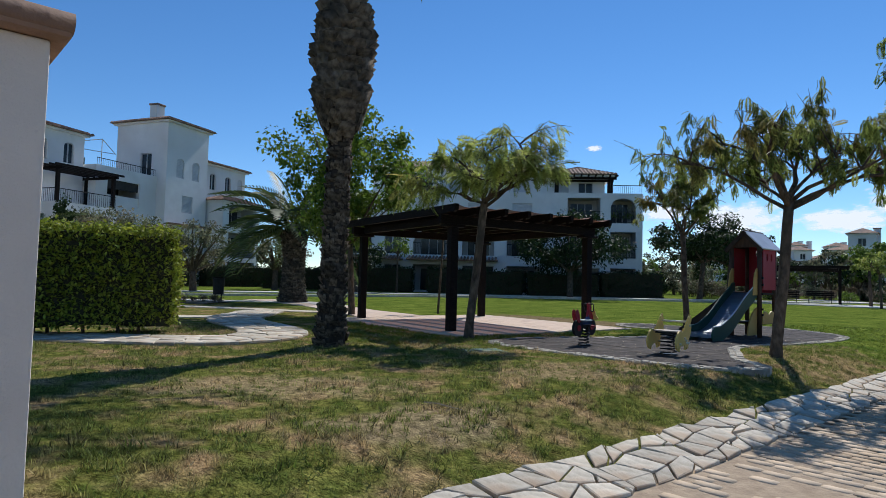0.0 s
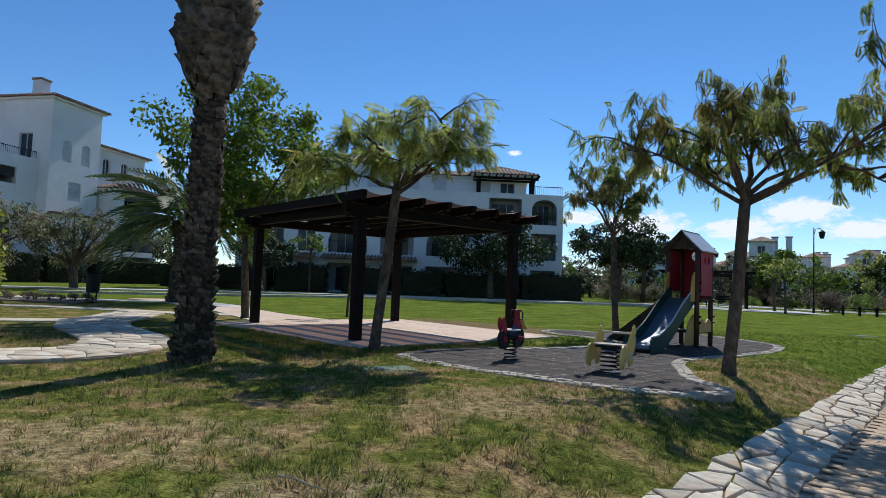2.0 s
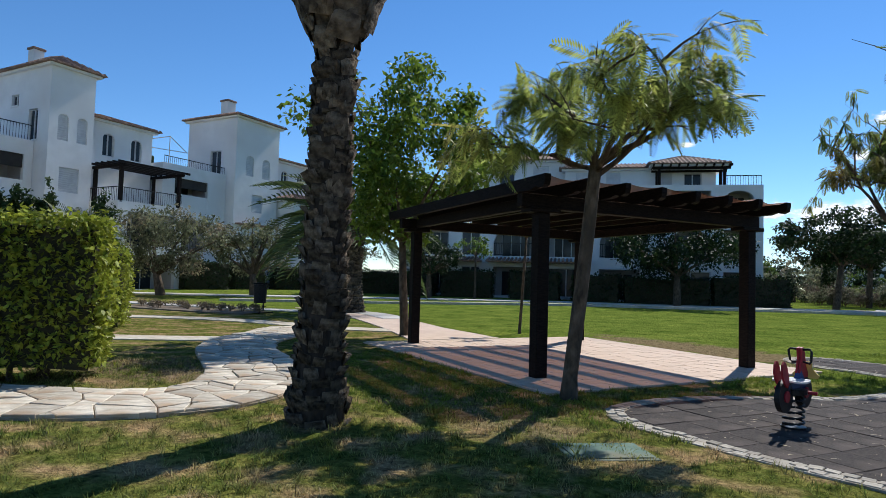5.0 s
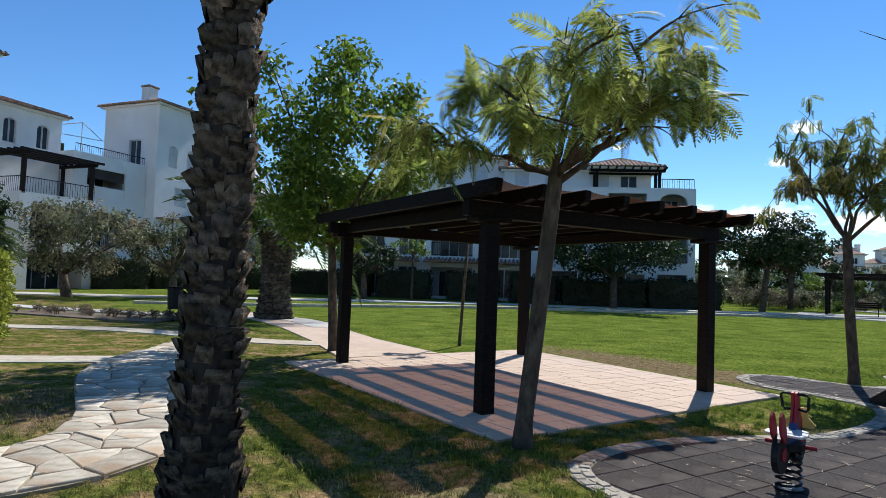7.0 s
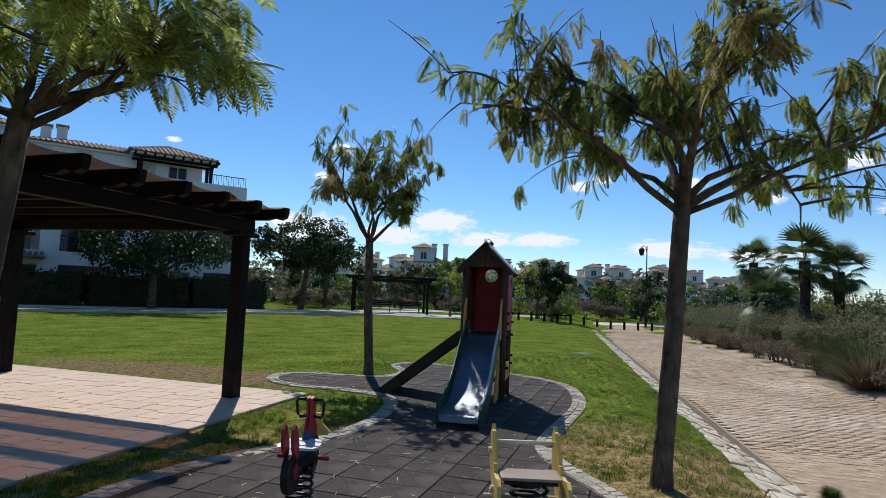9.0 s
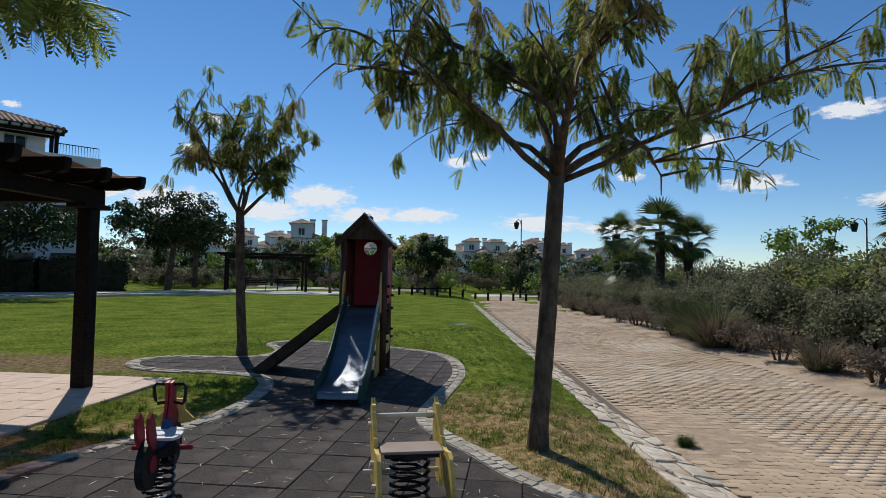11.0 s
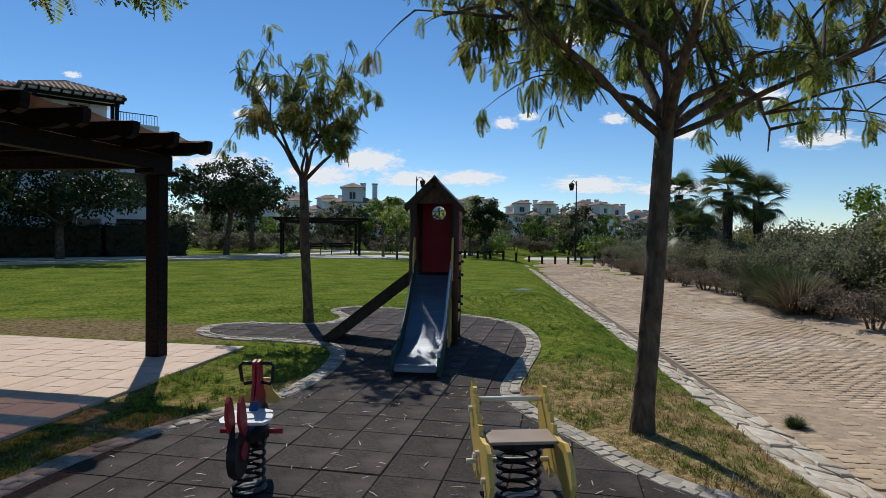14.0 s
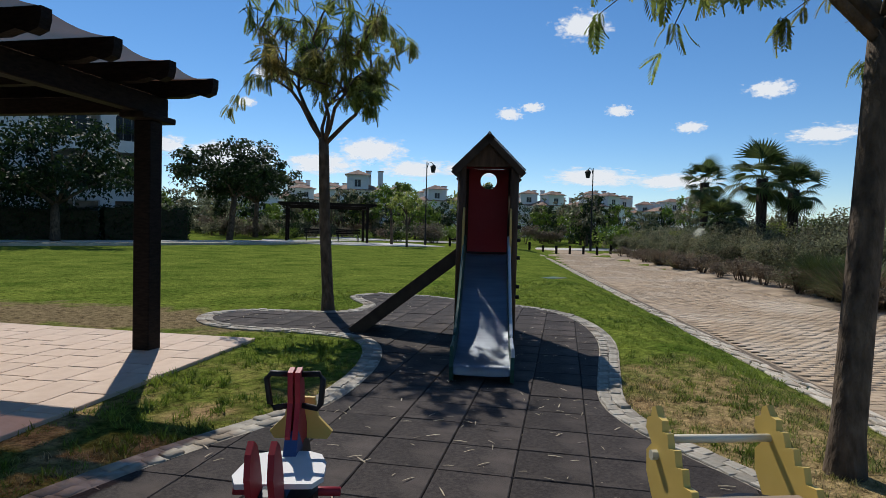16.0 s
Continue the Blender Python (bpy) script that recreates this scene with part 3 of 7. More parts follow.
def date_palm(base, prof, top, frond_len, fronds, seed, label, single, lean=(0.0, 0.0), step=0.1, low=0.12):
    r = np.random.default_rng(seed)
    t = thing("palm_tree", pose(*base), label, "palm tree")
    bm = bmesh.new()
    zs = [p[0] for p in prof]
    tube(bm, [(lean[0] * z, lean[1] * z, z - (0.15 if i == 0 else 0)) for i, z in enumerate(zs)], [p[1] - 0.015 for p in prof], 16)
    part("trunk", bm, M_PALMCORE, t, "", True)
    SV, SF = scale_mesh()
    me = raw_mesh("leaf_base", SV, SF, M_PALMBARK_ONE)
    Ts, Rs, z, ring, made = [], [], 0.05, 0, 0
    while z < top - 0.1:
        rad = palm_profile(z, prof)
        n = max(7, round(math.tau * rad / 0.17))
        for k in range(n):
            a = (k + 0.5 * (ring % 2) + r.normal(0, 0.1)) * math.tau / n
            zz = z + r.normal(0, 0.026)
            big = (1.0 + 0.5 * (z > 3.5)) * r.uniform(0.75, 1.25)
            pos = (lean[0] * zz + rad * math.cos(a) * 0.97, lean[1] * zz + rad * math.sin(a) * 0.97, zz)
            if made < single:
                ob = new("leaf_base", me)
                ob.parent = t
                ob.matrix_basis = Matrix.Translation(pos) @ Euler((r.normal(0, 0.16), r.normal(0.2, 0.16), a)).to_matrix().to_4x4() @ Matrix.Diagonal((big * r.uniform(0.3, 0.62), big * r.uniform(0.6, 1.1), big * r.uniform(0.6, 1.05), 1))
                made += 1
            else:
                Ts.append(pos)
                Rs.append((a, r.normal(0.34, 0.2), r.normal(0, 0.12), big))
        z += step * (1 + 0.45 * (z > 3.5))
        ring += 1
    if Ts:
        Q = np.array(Rs)
        tagged(swarm("leaf_base_rest", SV, SF, turns(Q[:, 0], Q[:, 1], Q[:, 2], Q[:, 3]), np.array(Ts), M_PALMBARK, t), kind="stuff")
    if fronds:
        n = fronds
        yaw = np.arange(n) * 2.399 + r.normal(0, 0.15, n)
        pitch = np.linspace(-1.2, low, n) + r.normal(0, 0.07, n)
        T = np.zeros((n, 3)) + np.array([lean[0] * top, lean[1] * top, top])
        T[:, 2] -= np.linspace(0, 0.25, n)
        R = turns(yaw, pitch, r.normal(0, 0.2, n), frond_len * r.uniform(0.85, 1.1, n))
        swarm("crown", PALM_FROND[0], PALM_FROND[1], R, T, M_FROND, t)
    return t


M_PALMBARK_ONE = mat("palm leaf base single", (0.05, 0.037, 0.026), (0.19, 0.145, 0.10), 16, 0.95, bump=0.025, bscale=40, vary=0.5, spec=0.1)

# ---- the trees by the playground ----
date_palm((-1.63, 10.36, 0), [(0, 0.27), (0.25, 0.235), (0.7, 0.2), (1.6, 0.18), (3.0, 0.175), (3.36, 0.165), (3.6, 0.30), (3.85, 0.39), (4.08, 0.40), (4.22, 0.30), (4.34, 0.34), (4.6, 0.41), (5.0, 0.41), (5.35, 0.36), (5.65, 0.25), (6.2, 0.17)], 6.2, 2.8, 46, 3,
          "tall palm trunk of brown cut leaf bases on the lawn", 300, (0.012, 0.0), 0.1, -0.74)
feather_tree("feathery_tree", (0.53, 12.3, -0.01), (0.78, 12.32, 2.62),
             [((1.95, 12.0, 3.3), 0.3), ((1.6, 12.7, 3.7), 0.2), ((0.9, 12.2, 3.9), 0.15), ((1.35, 11.7, 3.75), 0.15), ((0.35, 12.9, 3.9), 0.2), ((-0.1, 12.4, 3.5), 0.2), ((-0.35, 12.0, 2.8), 0.55), ((0.6, 11.2, 3.3), 0.3), ((1.1, 13.4, 3.6), 0.2)],
             880, 0.31, 0.45, 11, "young feathery-leaved tree with a leaning grey trunk beside the patio", 0.078, 6, 0.0, 0.96)
feather_tree("feathery_tree", (5.46, 10.72, -0.05), (5.66, 10.69, 2.46),
             [((8.4, 9.9, 3.25), 0.5), ((7.2, 11.6, 3.6), 0.3), ((6.05, 11.0, 3.95), 0.1), ((4.6, 11.7, 3.75), 0.3), ((3.9, 11.4, 3.25), 0.5), ((5.0, 9.4, 3.55), 0.35), ((6.9, 8.8, 3.5), 0.4), ((6.0, 12.7, 3.55), 0.3),
              ((8.4, 10.9, 2.5), 1.2)],
             2500, 0.195, 0.95, 23, "open feathery-leaved tree with hanging leaves and dark trunk on dry grass", 0.082, 9, 0.0, 0.9, FOLDED, M_FEATHER_DARK)
feather_tree("feathery_tree", (6.23, 17.65, 0.0), (6.13, 17.7, 2.55),
             [((6.85, 17.1, 3.7), 0.2), ((6.6, 18.2, 4.1), 0.15), ((5.9, 17.8, 4.2), 0.1), ((5.2, 18.2, 4.2), 0.2), ((5.1, 17.2, 3.3), 0.3), ((6.2, 16.7, 4.0), 0.25)],
             1750, 0.19, 0.75, 31, "small feathery tree with browning leaves beside the rubber floor", 0.08, 7, 0.05, 0.98, FOLDED, M_FEATHER_DARK)
leafy_tree("broadleaf_tree", (-3.2, 18.62, 0), 6.1, 2.2, 2.25, 13000, 0.15, M_BRIGHTLEAF, 5, "bright green broadleaf tree with slim forked trunk", 0.09, 0.8, 120)
leafy_tree("sapling", (-0.8, 20.8, 0), 3.4, 2.5, 0.5, 420, 0.11, M_BRIGHTLEAF, 6, "thin staked sapling at the edge of the green", 0.035, 0.8, 10)


# ---- hedges ----
def hedge(name, m, lx, ly, h, leaves, size, label, material, stems=0, base=0.2, wob=0.05):
    r = np.random.default_rng(int(lx * 100 + ly * 10))
    t = thing(name, m, label, "hedge")
    # solid dark block behind the leaves, standing in for the hedge's inner shade
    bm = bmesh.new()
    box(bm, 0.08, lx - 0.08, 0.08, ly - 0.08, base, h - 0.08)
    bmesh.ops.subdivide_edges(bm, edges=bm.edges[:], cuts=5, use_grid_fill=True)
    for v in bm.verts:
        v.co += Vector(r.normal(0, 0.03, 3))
    part("core", bm, M_DARKCORE, t)
    area = np.array([lx * h, lx * h, ly * h, ly * h, lx * ly])
    side = r.choice(5, leaves, p=area / area.sum())
    u, v = r.uniform(0, 1, leaves), r.uniform(0, 1, leaves)
    zz = base + (h - base) * v
    T = np.where((side == 0)[:, None], np.stack([u * lx, 0 * u, zz], 1), 0)
    T = np.where((side == 1)[:, None], np.stack([u * lx, 0 * u + ly, zz], 1), T)
    T = np.where((side == 2)[:, None], np.stack([0 * u, u * ly, zz], 1), T)
    T = np.where((side == 3)[:, None], np.stack([0 * u + lx, u * ly, zz], 1), T)
    T = np.where((side == 4)[:, None], np.stack([u * lx, v * ly, 0 * u + h], 1), T)
    T += r.normal(0, wob, T.shape) + 0.04 * np.sin(T[:, [1, 2, 0]] * 5)
    R = turns(r.uniform(0, math.tau, leaves), r.normal(0.2, 0.7, leaves), r.normal(0, 0.7, leaves), size * r.uniform(0.6, 1.3, leaves))
    swarm("foliage", LEAF_V, LEAF_F, R, T, material, t)
    for k in range(stems):
        bm = bmesh.new()
        x, y = 0.3 + (lx - 0.5) * k / max(1, stems - 1) + r.normal(0, 0.08), r.uniform(0.25, ly - 0.3)
        tube(bm, [(x, y, -0.1), (x + r.normal(0, 0.04), y, base * 0.6), (x + r.normal(0, 0.1), y, base + 0.25)], [0.045, 0.03, 0.025], 6)
        part("stem", bm, M_BARK, t)
    return t


# hedge core colour, dark to paint the shade between the leaves
M_DARKCORE = mat("twigs", (0.03, 0.028, 0.016), (0.06, 0.055, 0.03), 12, 0.95)
hedge("clipped_hedge", pose(-4.7, 11.2, 0, 0, 0, 125), 1.0, 3.2, 1.82, 19000, 0.08, "tall clipped box hedge with bare stems beside the stone path", M_HEDGE, 12, 0.17)
hedge("clipped_hedge", pose(-9.0, 16.7, 0, 0, 0, 125), 1.3, 1.5, 1.7, 7000, 0.085, "short clipped hedge block behind the stone path", M_HEDGE, 3, 0.12)
for x, y, lx, ly, h, a in ((-25.0, 41.5, 3.6, 1.0, 1.9, 70), (-23.8, 45.6, 3.0, 1.0, 1.9, 72), (-22.6, 49.5, 6.0, 1.2, 1.8, 60), (-17.5, 48.5, 8.0, 1.3, 1.7, -6), (-8.8, 47.2, 3.6, 1.2, 1.9, 0), (-4.0, 47.2, 3.4, 1.2, 1.9, 0),
                           (0.3, 47.2, 3.0, 1.2, 1.8, 0), (3.6, 47.3, 5.4, 1.2, 1.7, 0), (9.2, 47.5, 4.6, 1.3, 1.9, 0)):
    hedge("clipped_hedge", pose(x, y, 0.13, 0, 0, a), lx, ly, h, int(lx * 420), 0.17, "dark clipped boundary hedge in front of the apartments", M_DARKLEAF, 0, 0.02)

# ---- mid-distance planting ----
M_CYPRESS = mat("cypress leaf", (0.025, 0.05, 0.014), (0.06, 0.095, 0.03), 2, 0.6, vary=0.4, island=True, translucent=0.25)
leafy_tree("olive_tree", (-21.2, 34.0, 0), 4.8, 1.2, 3.2, 8200, 0.19, M_GREYLEAF, 8, "rounded grey-green olive tree near the white apartments", 0.22, 0.8, 60)
leafy_tree("olive_tree", (-17.2, 36.6, 0), 4.3, 1.3, 2.4, 5200, 0.19, M_GREYLEAF, 9, "rounded grey-green olive tree near the white apartments", 0.2, 0.8, 46)
leafy_tree("olive_tree", (-14.6, 43.5, 0.1), 4.3, 1.5, 2.1, 3200, 0.2, M_GREYLEAF, 19, "rounded olive tree with a thick trunk by the hedge", 0.2, 0.8, 46)
leafy_tree("olive_tree", (-8.6, 43.0, 0.1), 4.0, 1.6, 2.1, 3200, 0.2, M_DARKLEAF, 29, "dark rounded tree by the apartment hedge", 0.18, 0.8, 46)
leafy_tree("small_tree", (-5.9, 44.5, 0.1), 4.2, 2.9, 1.2, 700, 0.19, M_BRIGHTLEAF, 39, "slender young tree on the far verge", 0.07, 0.8, 22)
leafy_tree("round_tree", (6.4, 43.8, 0.1), 5.7, 1.9, 3.7, 8500, 0.24, M_DARKLEAF, 12, "dense dark round-crowned tree by the apartments", 0.2, 0.8, 70)
leafy_tree("umbrella_tree", (17.2, 50.0, 0.1), 6.6, 3.0, 4.0, 8500, 0.27, M_DARKLEAF, 13, "dark umbrella-shaped tree with spreading crown", 0.2, 0.6, 64)
leafy_tree("umbrella_tree", (22.4, 58.0, 0.1), 6.2, 3.0, 3.6, 6000, 0.27, M_DARKLEAF, 14, "dark umbrella-shaped tree with spreading crown", 0.2, 0.6, 54)
leafy_tree("small_tree", (25.6, 41.5, 0), 3.6, 2.2, 1.1, 1300, 0.16, M_FEATHER, 15, "small yellowing tree at the edge of the green", 0.07, 0.8, 22)
leafy_tree("small_tree", (27.6, 46.0, 0), 4.9, 2.6, 1.7, 2600, 0.2, M_BRIGHTLEAF, 16, "fresh green tree in a round bed by the far pergola", 0.1, 0.8, 34)
leafy_tree("broad_tree", (33.2, 40.8, 0), 4.7, 1.5, 1.8, 4200, 0.22, M_DARKLEAF, 17, "dark leafy tree at the far edge of the green", 0.13, 0.8, 50)
leafy_tree("broad_tree", (36.5, 46.0, 0), 5.4, 1.6, 2.2, 3600, 0.24, M_FEATHER, 18, "yellow-green tree beside the lane end", 0.13, 0.8, 44)
for i, (x, y, h, w) in enumerate(((-20.0, 24.2, 4.5, 0.5), (-19.3, 24.6, 4.7, 0.45), (-17.9, 25.9, 4.3, 0.52), (-20.6, 23.8, 4.2, 0.5), (22.5, 66.0, 5.0, 0.7))):
    leafy_tree("cypress", (x, y, 0), h, 0.3, w, 4200, 0.16, M_CYPRESS, 40 + i, "narrow dark green cypress near the apartments", 0.1, 2.6, 110)
date_palm((-7.6, 26.4, 0), [(0, 0.62), (0.4, 0.5), (1.2, 0.42), (2.4, 0.44), (2.9, 0.55), (3.2, 0.4)], 3.2, 2.9, 44, 51, "short stout palm with arching green fronds by the walkway", 0)
date_palm((-18.7, 25.3, 0), [(0, 0.3), (2.2, 0.26), (2.6, 0.2)], 2.4, 1.9, 30, 52, "small palm between cypresses", 0)


def fan_palm(x, y, z, h, size, seed, label):
    r = np.random.default_rng(seed)
    t = thing("fan_palm", pose(x, y, z), label, "palm tree")
    bm = bmesh.new()
    tube(bm, [(0, 0, -0.1), (0.05, 0, h * 0.5), (0, 0, h)], [0.28, 0.2, 0.24], 9)
    part("trunk", bm, M_PALMCORE, t, "", True)
    V, F = [], []
    for k in range(17):
        a = -1.35 + 2.7 * k / 16
        c, s = math.cos(a), math.sin(a)
        i = len(V)
        V += [(0.55, 0, 0), (0.55 + 0.3 * c - 0.028 * s, 0.3 * s + 0.028 * c, 0.02), (0.55 + 0.62 * c, 0.62 * s, -0.16), (0.55 + 0.3 * c + 0.028 * s, 0.3 * s - 0.028 * c, 0.02)]
        F.append((i, i + 1, i + 2, i + 3))
    i = len(V)
    V += [(0, -0.012, 0), (0, 0.012, 0), (0.56, 0.012, 0), (0.56, -0.012, 0)]
    F.append((i, i + 1, i + 2, i + 3))
    n = 30
    pitch = np.linspace(-1.35, 0.9, n) + r.normal(0, 0.1, n)
    swarm("crown", V, F, turns(np.arange(n) * 2.4, pitch, r.normal(0, 0.3, n), size * r.uniform(0.8, 1.15, n)), np.zeros((n, 3)) + np.array([0, 0, h]), M_FROND, t)


fan_palm(29.6, 21.1, -0.2, 4.0, 1.55, 61, "fan palm with spiky crown among the shrubs")
fan_palm(31.2, 20.4, -0.2, 3.6, 1.3, 62, "fan palm with spiky crown among the shrubs")
fan_palm(33.8, 25.8, -0.2, 4.3, 1.25, 63, "slim fan palm rising behind the shrubs")
fan_palm(32.5, 24.2, -0.2, 2.2, 1.3, 64, "low fan palm among the shrubs")
leafy_tree("broad_tree", (33.5, 15.2, -0.2), 4.6, 1.2, 2.6, 3600, 0.2, M_BRIGHTLEAF, 77, "bright green tree behind the shrub belt", 0.15, 0.7, 44)
fan_palm(36.0, 12.0, -0.2, 4.2, 1.5, 65, "fan palm behind the shrub belt")


# ---- shrubs along the lane ----
def shrub_mesh(name, radius, h, leaves, leaf, material, seed, spiky=False):
    r = np.random.default_rng(seed)
    if spiky:
        yaw = r.uniform(0, math.tau, leaves)
        T = np.stack([np.cos(yaw), np.sin(yaw), 0 * yaw], 1) * (radius * 0.55 * r.uniform(0, 1, leaves) ** 0.5)[:, None]
        V = [(0, -0.012, 0), (0, 0.012, 0), (0.6, 0.009, -0.05), (0.6, -0.009, -0.05), (1, 0, -0.28)]
        R = turns(yaw + r.normal(0, 0.5, leaves), -r.uniform(0.5, 1.5, leaves), r.normal(0, 0.2, leaves), h * r.uniform(0.7, 1.25, leaves))
        Vt = [V[0], V[1], V[2], V[3], (1, 0.002, -0.28), (1, -0.002, -0.28)]
        Ft = [(0, 1, 2, 3), (3, 2, 4, 5)]
        VV = np.einsum("nij,vj->nvi", R, np.array(Vt)) + T[:, None, :]
        FF = np.array(Ft)[None] + (np.arange(leaves) * 6)[:, None, None]
        return raw_mesh(name, VV.reshape(-1, 3), FF.reshape(-1, 4), material)
    k = 26
    C = r.normal(0, 0.42, (k, 3)) * np.array([radius, radius, h * 0.34]) + np.array([0, 0, h * 0.5])
    C[:, 2] = np.clip(C[:, 2], 0.12 * h, 0.92 * h)
    pick = r.integers(0, k, leaves)
    g = r.normal(0, 1, (leaves, 3))
    g /= np.linalg.norm(g, axis=1)[:, None]
    T = C[pick] + g * r.uniform(0.3, 1, (leaves, 1)) * np.array([radius * 0.34, radius * 0.34, h * 0.2])
    T[:, 2] = np.abs(T[:, 2])
    R = turns(r.uniform(0, math.tau, leaves), r.normal(0.0, 0.7, leaves), r.normal(0, 0.7, leaves), leaf * r.uniform(0.6, 1.4, leaves))
    VV = np.einsum("nij,vj->nvi", R, np.array(LEAF_V)) + T[:, None, :]
    FF = np.array(LEAF_F)[None] + (np.arange(leaves) * 4)[:, None, None]
    return raw_mesh(name, VV.reshape(-1, 3), FF.reshape(-1, 4), material)


M_REDDISH = mat("brown grey leaf", (0.13, 0.10, 0.07), (0.24, 0.19, 0.13), 1.5, 0.8, vary=0.35, island=True, translucent=0.25, c3=(0.10, 0.11, 0.06))
SHRUBS = [shrub_mesh("foliage", 1.15, 2.1, 4600, 0.085, M_GREYLEAF, 70 + i) for i in range(3)] + [shrub_mesh("foliage", 1.1, 1.8, 4200, 0.085, M_FEATHER_DARK, 75)]
LOW = [shrub_mesh("foliage", 0.6, 0.75, 900, 0.5, M_DRYGRASS, 80, True), shrub_mesh("foliage", 0.62, 0.72, 2200, 0.055, M_REDDISH, 81)]
GREENTUFT = shrub_mesh("foliage", 0.9, 1.25, 1500, 0.5, M_FROND, 83, True)


def shrub(me, x, y, z, a, sc, name, label, stem=0.5):
    t = thing(name, pose(x, y, z, 0, 0, a) @ Matrix.Diagonal((sc, sc, sc, 1)), label, "shrub", "shrubs along the lane")
    ob = new("foliage", me)
    ob.parent = t
    bm = bmesh.new()
    for q in range(4):
        an = q * 1.7
        tube(bm, [(0.05 * math.cos(an), 0.05 * math.sin(an), -0.1), (0.5 * stem * math.cos(an), 0.5 * stem * math.sin(an), stem)], [0.03, 0.012], 5)
    part("woody_base", bm, M_BARK, t)


rs = np.random.default_rng(5)
s = 7.0
while s < 58:
    for row, d0 in enumerate((-6.4, -8.0, -10.0)):
        x, y = road_xy(s + rs.normal(0, 0.4), d0 - rs.uniform(0, 0.8) - 0.5)
        sc = (0.85, 1.15, 1.4)[row] * (1.22 if s < 24 else 1.0) * rs.uniform(0.85, 1.12) * (1.0 if s < 40 else 0.85)
        shrub(SHRUBS[rs.integers(0, 4) if row else rs.integers(0, 3)], x, y, -0.22, rs.uniform(0, 360), sc, "shrub", "dense grey-green shrub with small leaves beside the lane")
    s += rs.uniform(1.2, 1.7)
s = 5.0
while s < 46:
    x, y = road_xy(s, -5.25 - rs.uniform(0, 0.5))
    shrub(LOW[int(rs.uniform() < 0.8)], x, y, -0.24, rs.uniform(0, 360), rs.uniform(0.75, 1.25), "grass_clump", "low dry brownish clump on the lane's sandy verge")
    s += rs.uniform(0.7, 1.5)
x, y = road_xy(19.5, -5.6)
shrub(GREENTUFT, x, y, -0.24, 0, 0.75, "grass_clump", "tall green arching grass clump beside the lane")
for d in (0.9, 1.9):
    x, y = road_xy(20.2 + d, -6.0)
    shrub(GREENTUFT, x, y, -0.24, 40 * d, 0.8, "grass_clump", "tall green arching grass clump beside the lane")
x, y = road_xy(9.4, -0.75)
shrub(GREENTUFT, x, y, ROAD_Z - 0.02, 0, 0.09, "weed", "small green weed growing at the stone kerb")


# ---- play tower with slide ----
M_POST = mat("brown round post", (0.05, 0.03, 0.02), (0.10, 0.06, 0.04), 6, 0.7, bump=0.004, stretch=(4, 4, 0.6))
M_REDP = mat("red panel", (0.30, 0.022, 0.032), (0.36, 0.032, 0.042), 3, 0.5, bump=0.001)
M_YELP = mat("ochre panel", (0.55, 0.34, 0.10), (0.62, 0.40, 0.13), 3, 0.5)
M_GREENP = mat("dark green panel", (0.02, 0.06, 0.045), (0.03, 0.08, 0.06), 3, 0.45)
M_STEEL = mat("slide steel", (0.32, 0.35, 0.39), (0.40, 0.43, 0.47), 3, 0.5, metal=1.0, bump=0.0008, bscale=30, stretch=(1, 8, 1))
M_SKYGREY = mat("sky-lit grey board", (0.40, 0.42, 0.45), (0.50, 0.52, 0.55), 4, 0.35)
M_DARKBOARD = mat("dark deck board", (0.03, 0.02, 0.015), (0.06, 0.042, 0.03), 6, 0.7, bump=0.003, stretch=(1, 6, 1))
M_BOLT = mat("black cap", (0.012, 0.012, 0.013), (0.02, 0.02, 0.02), 10, 0.5)


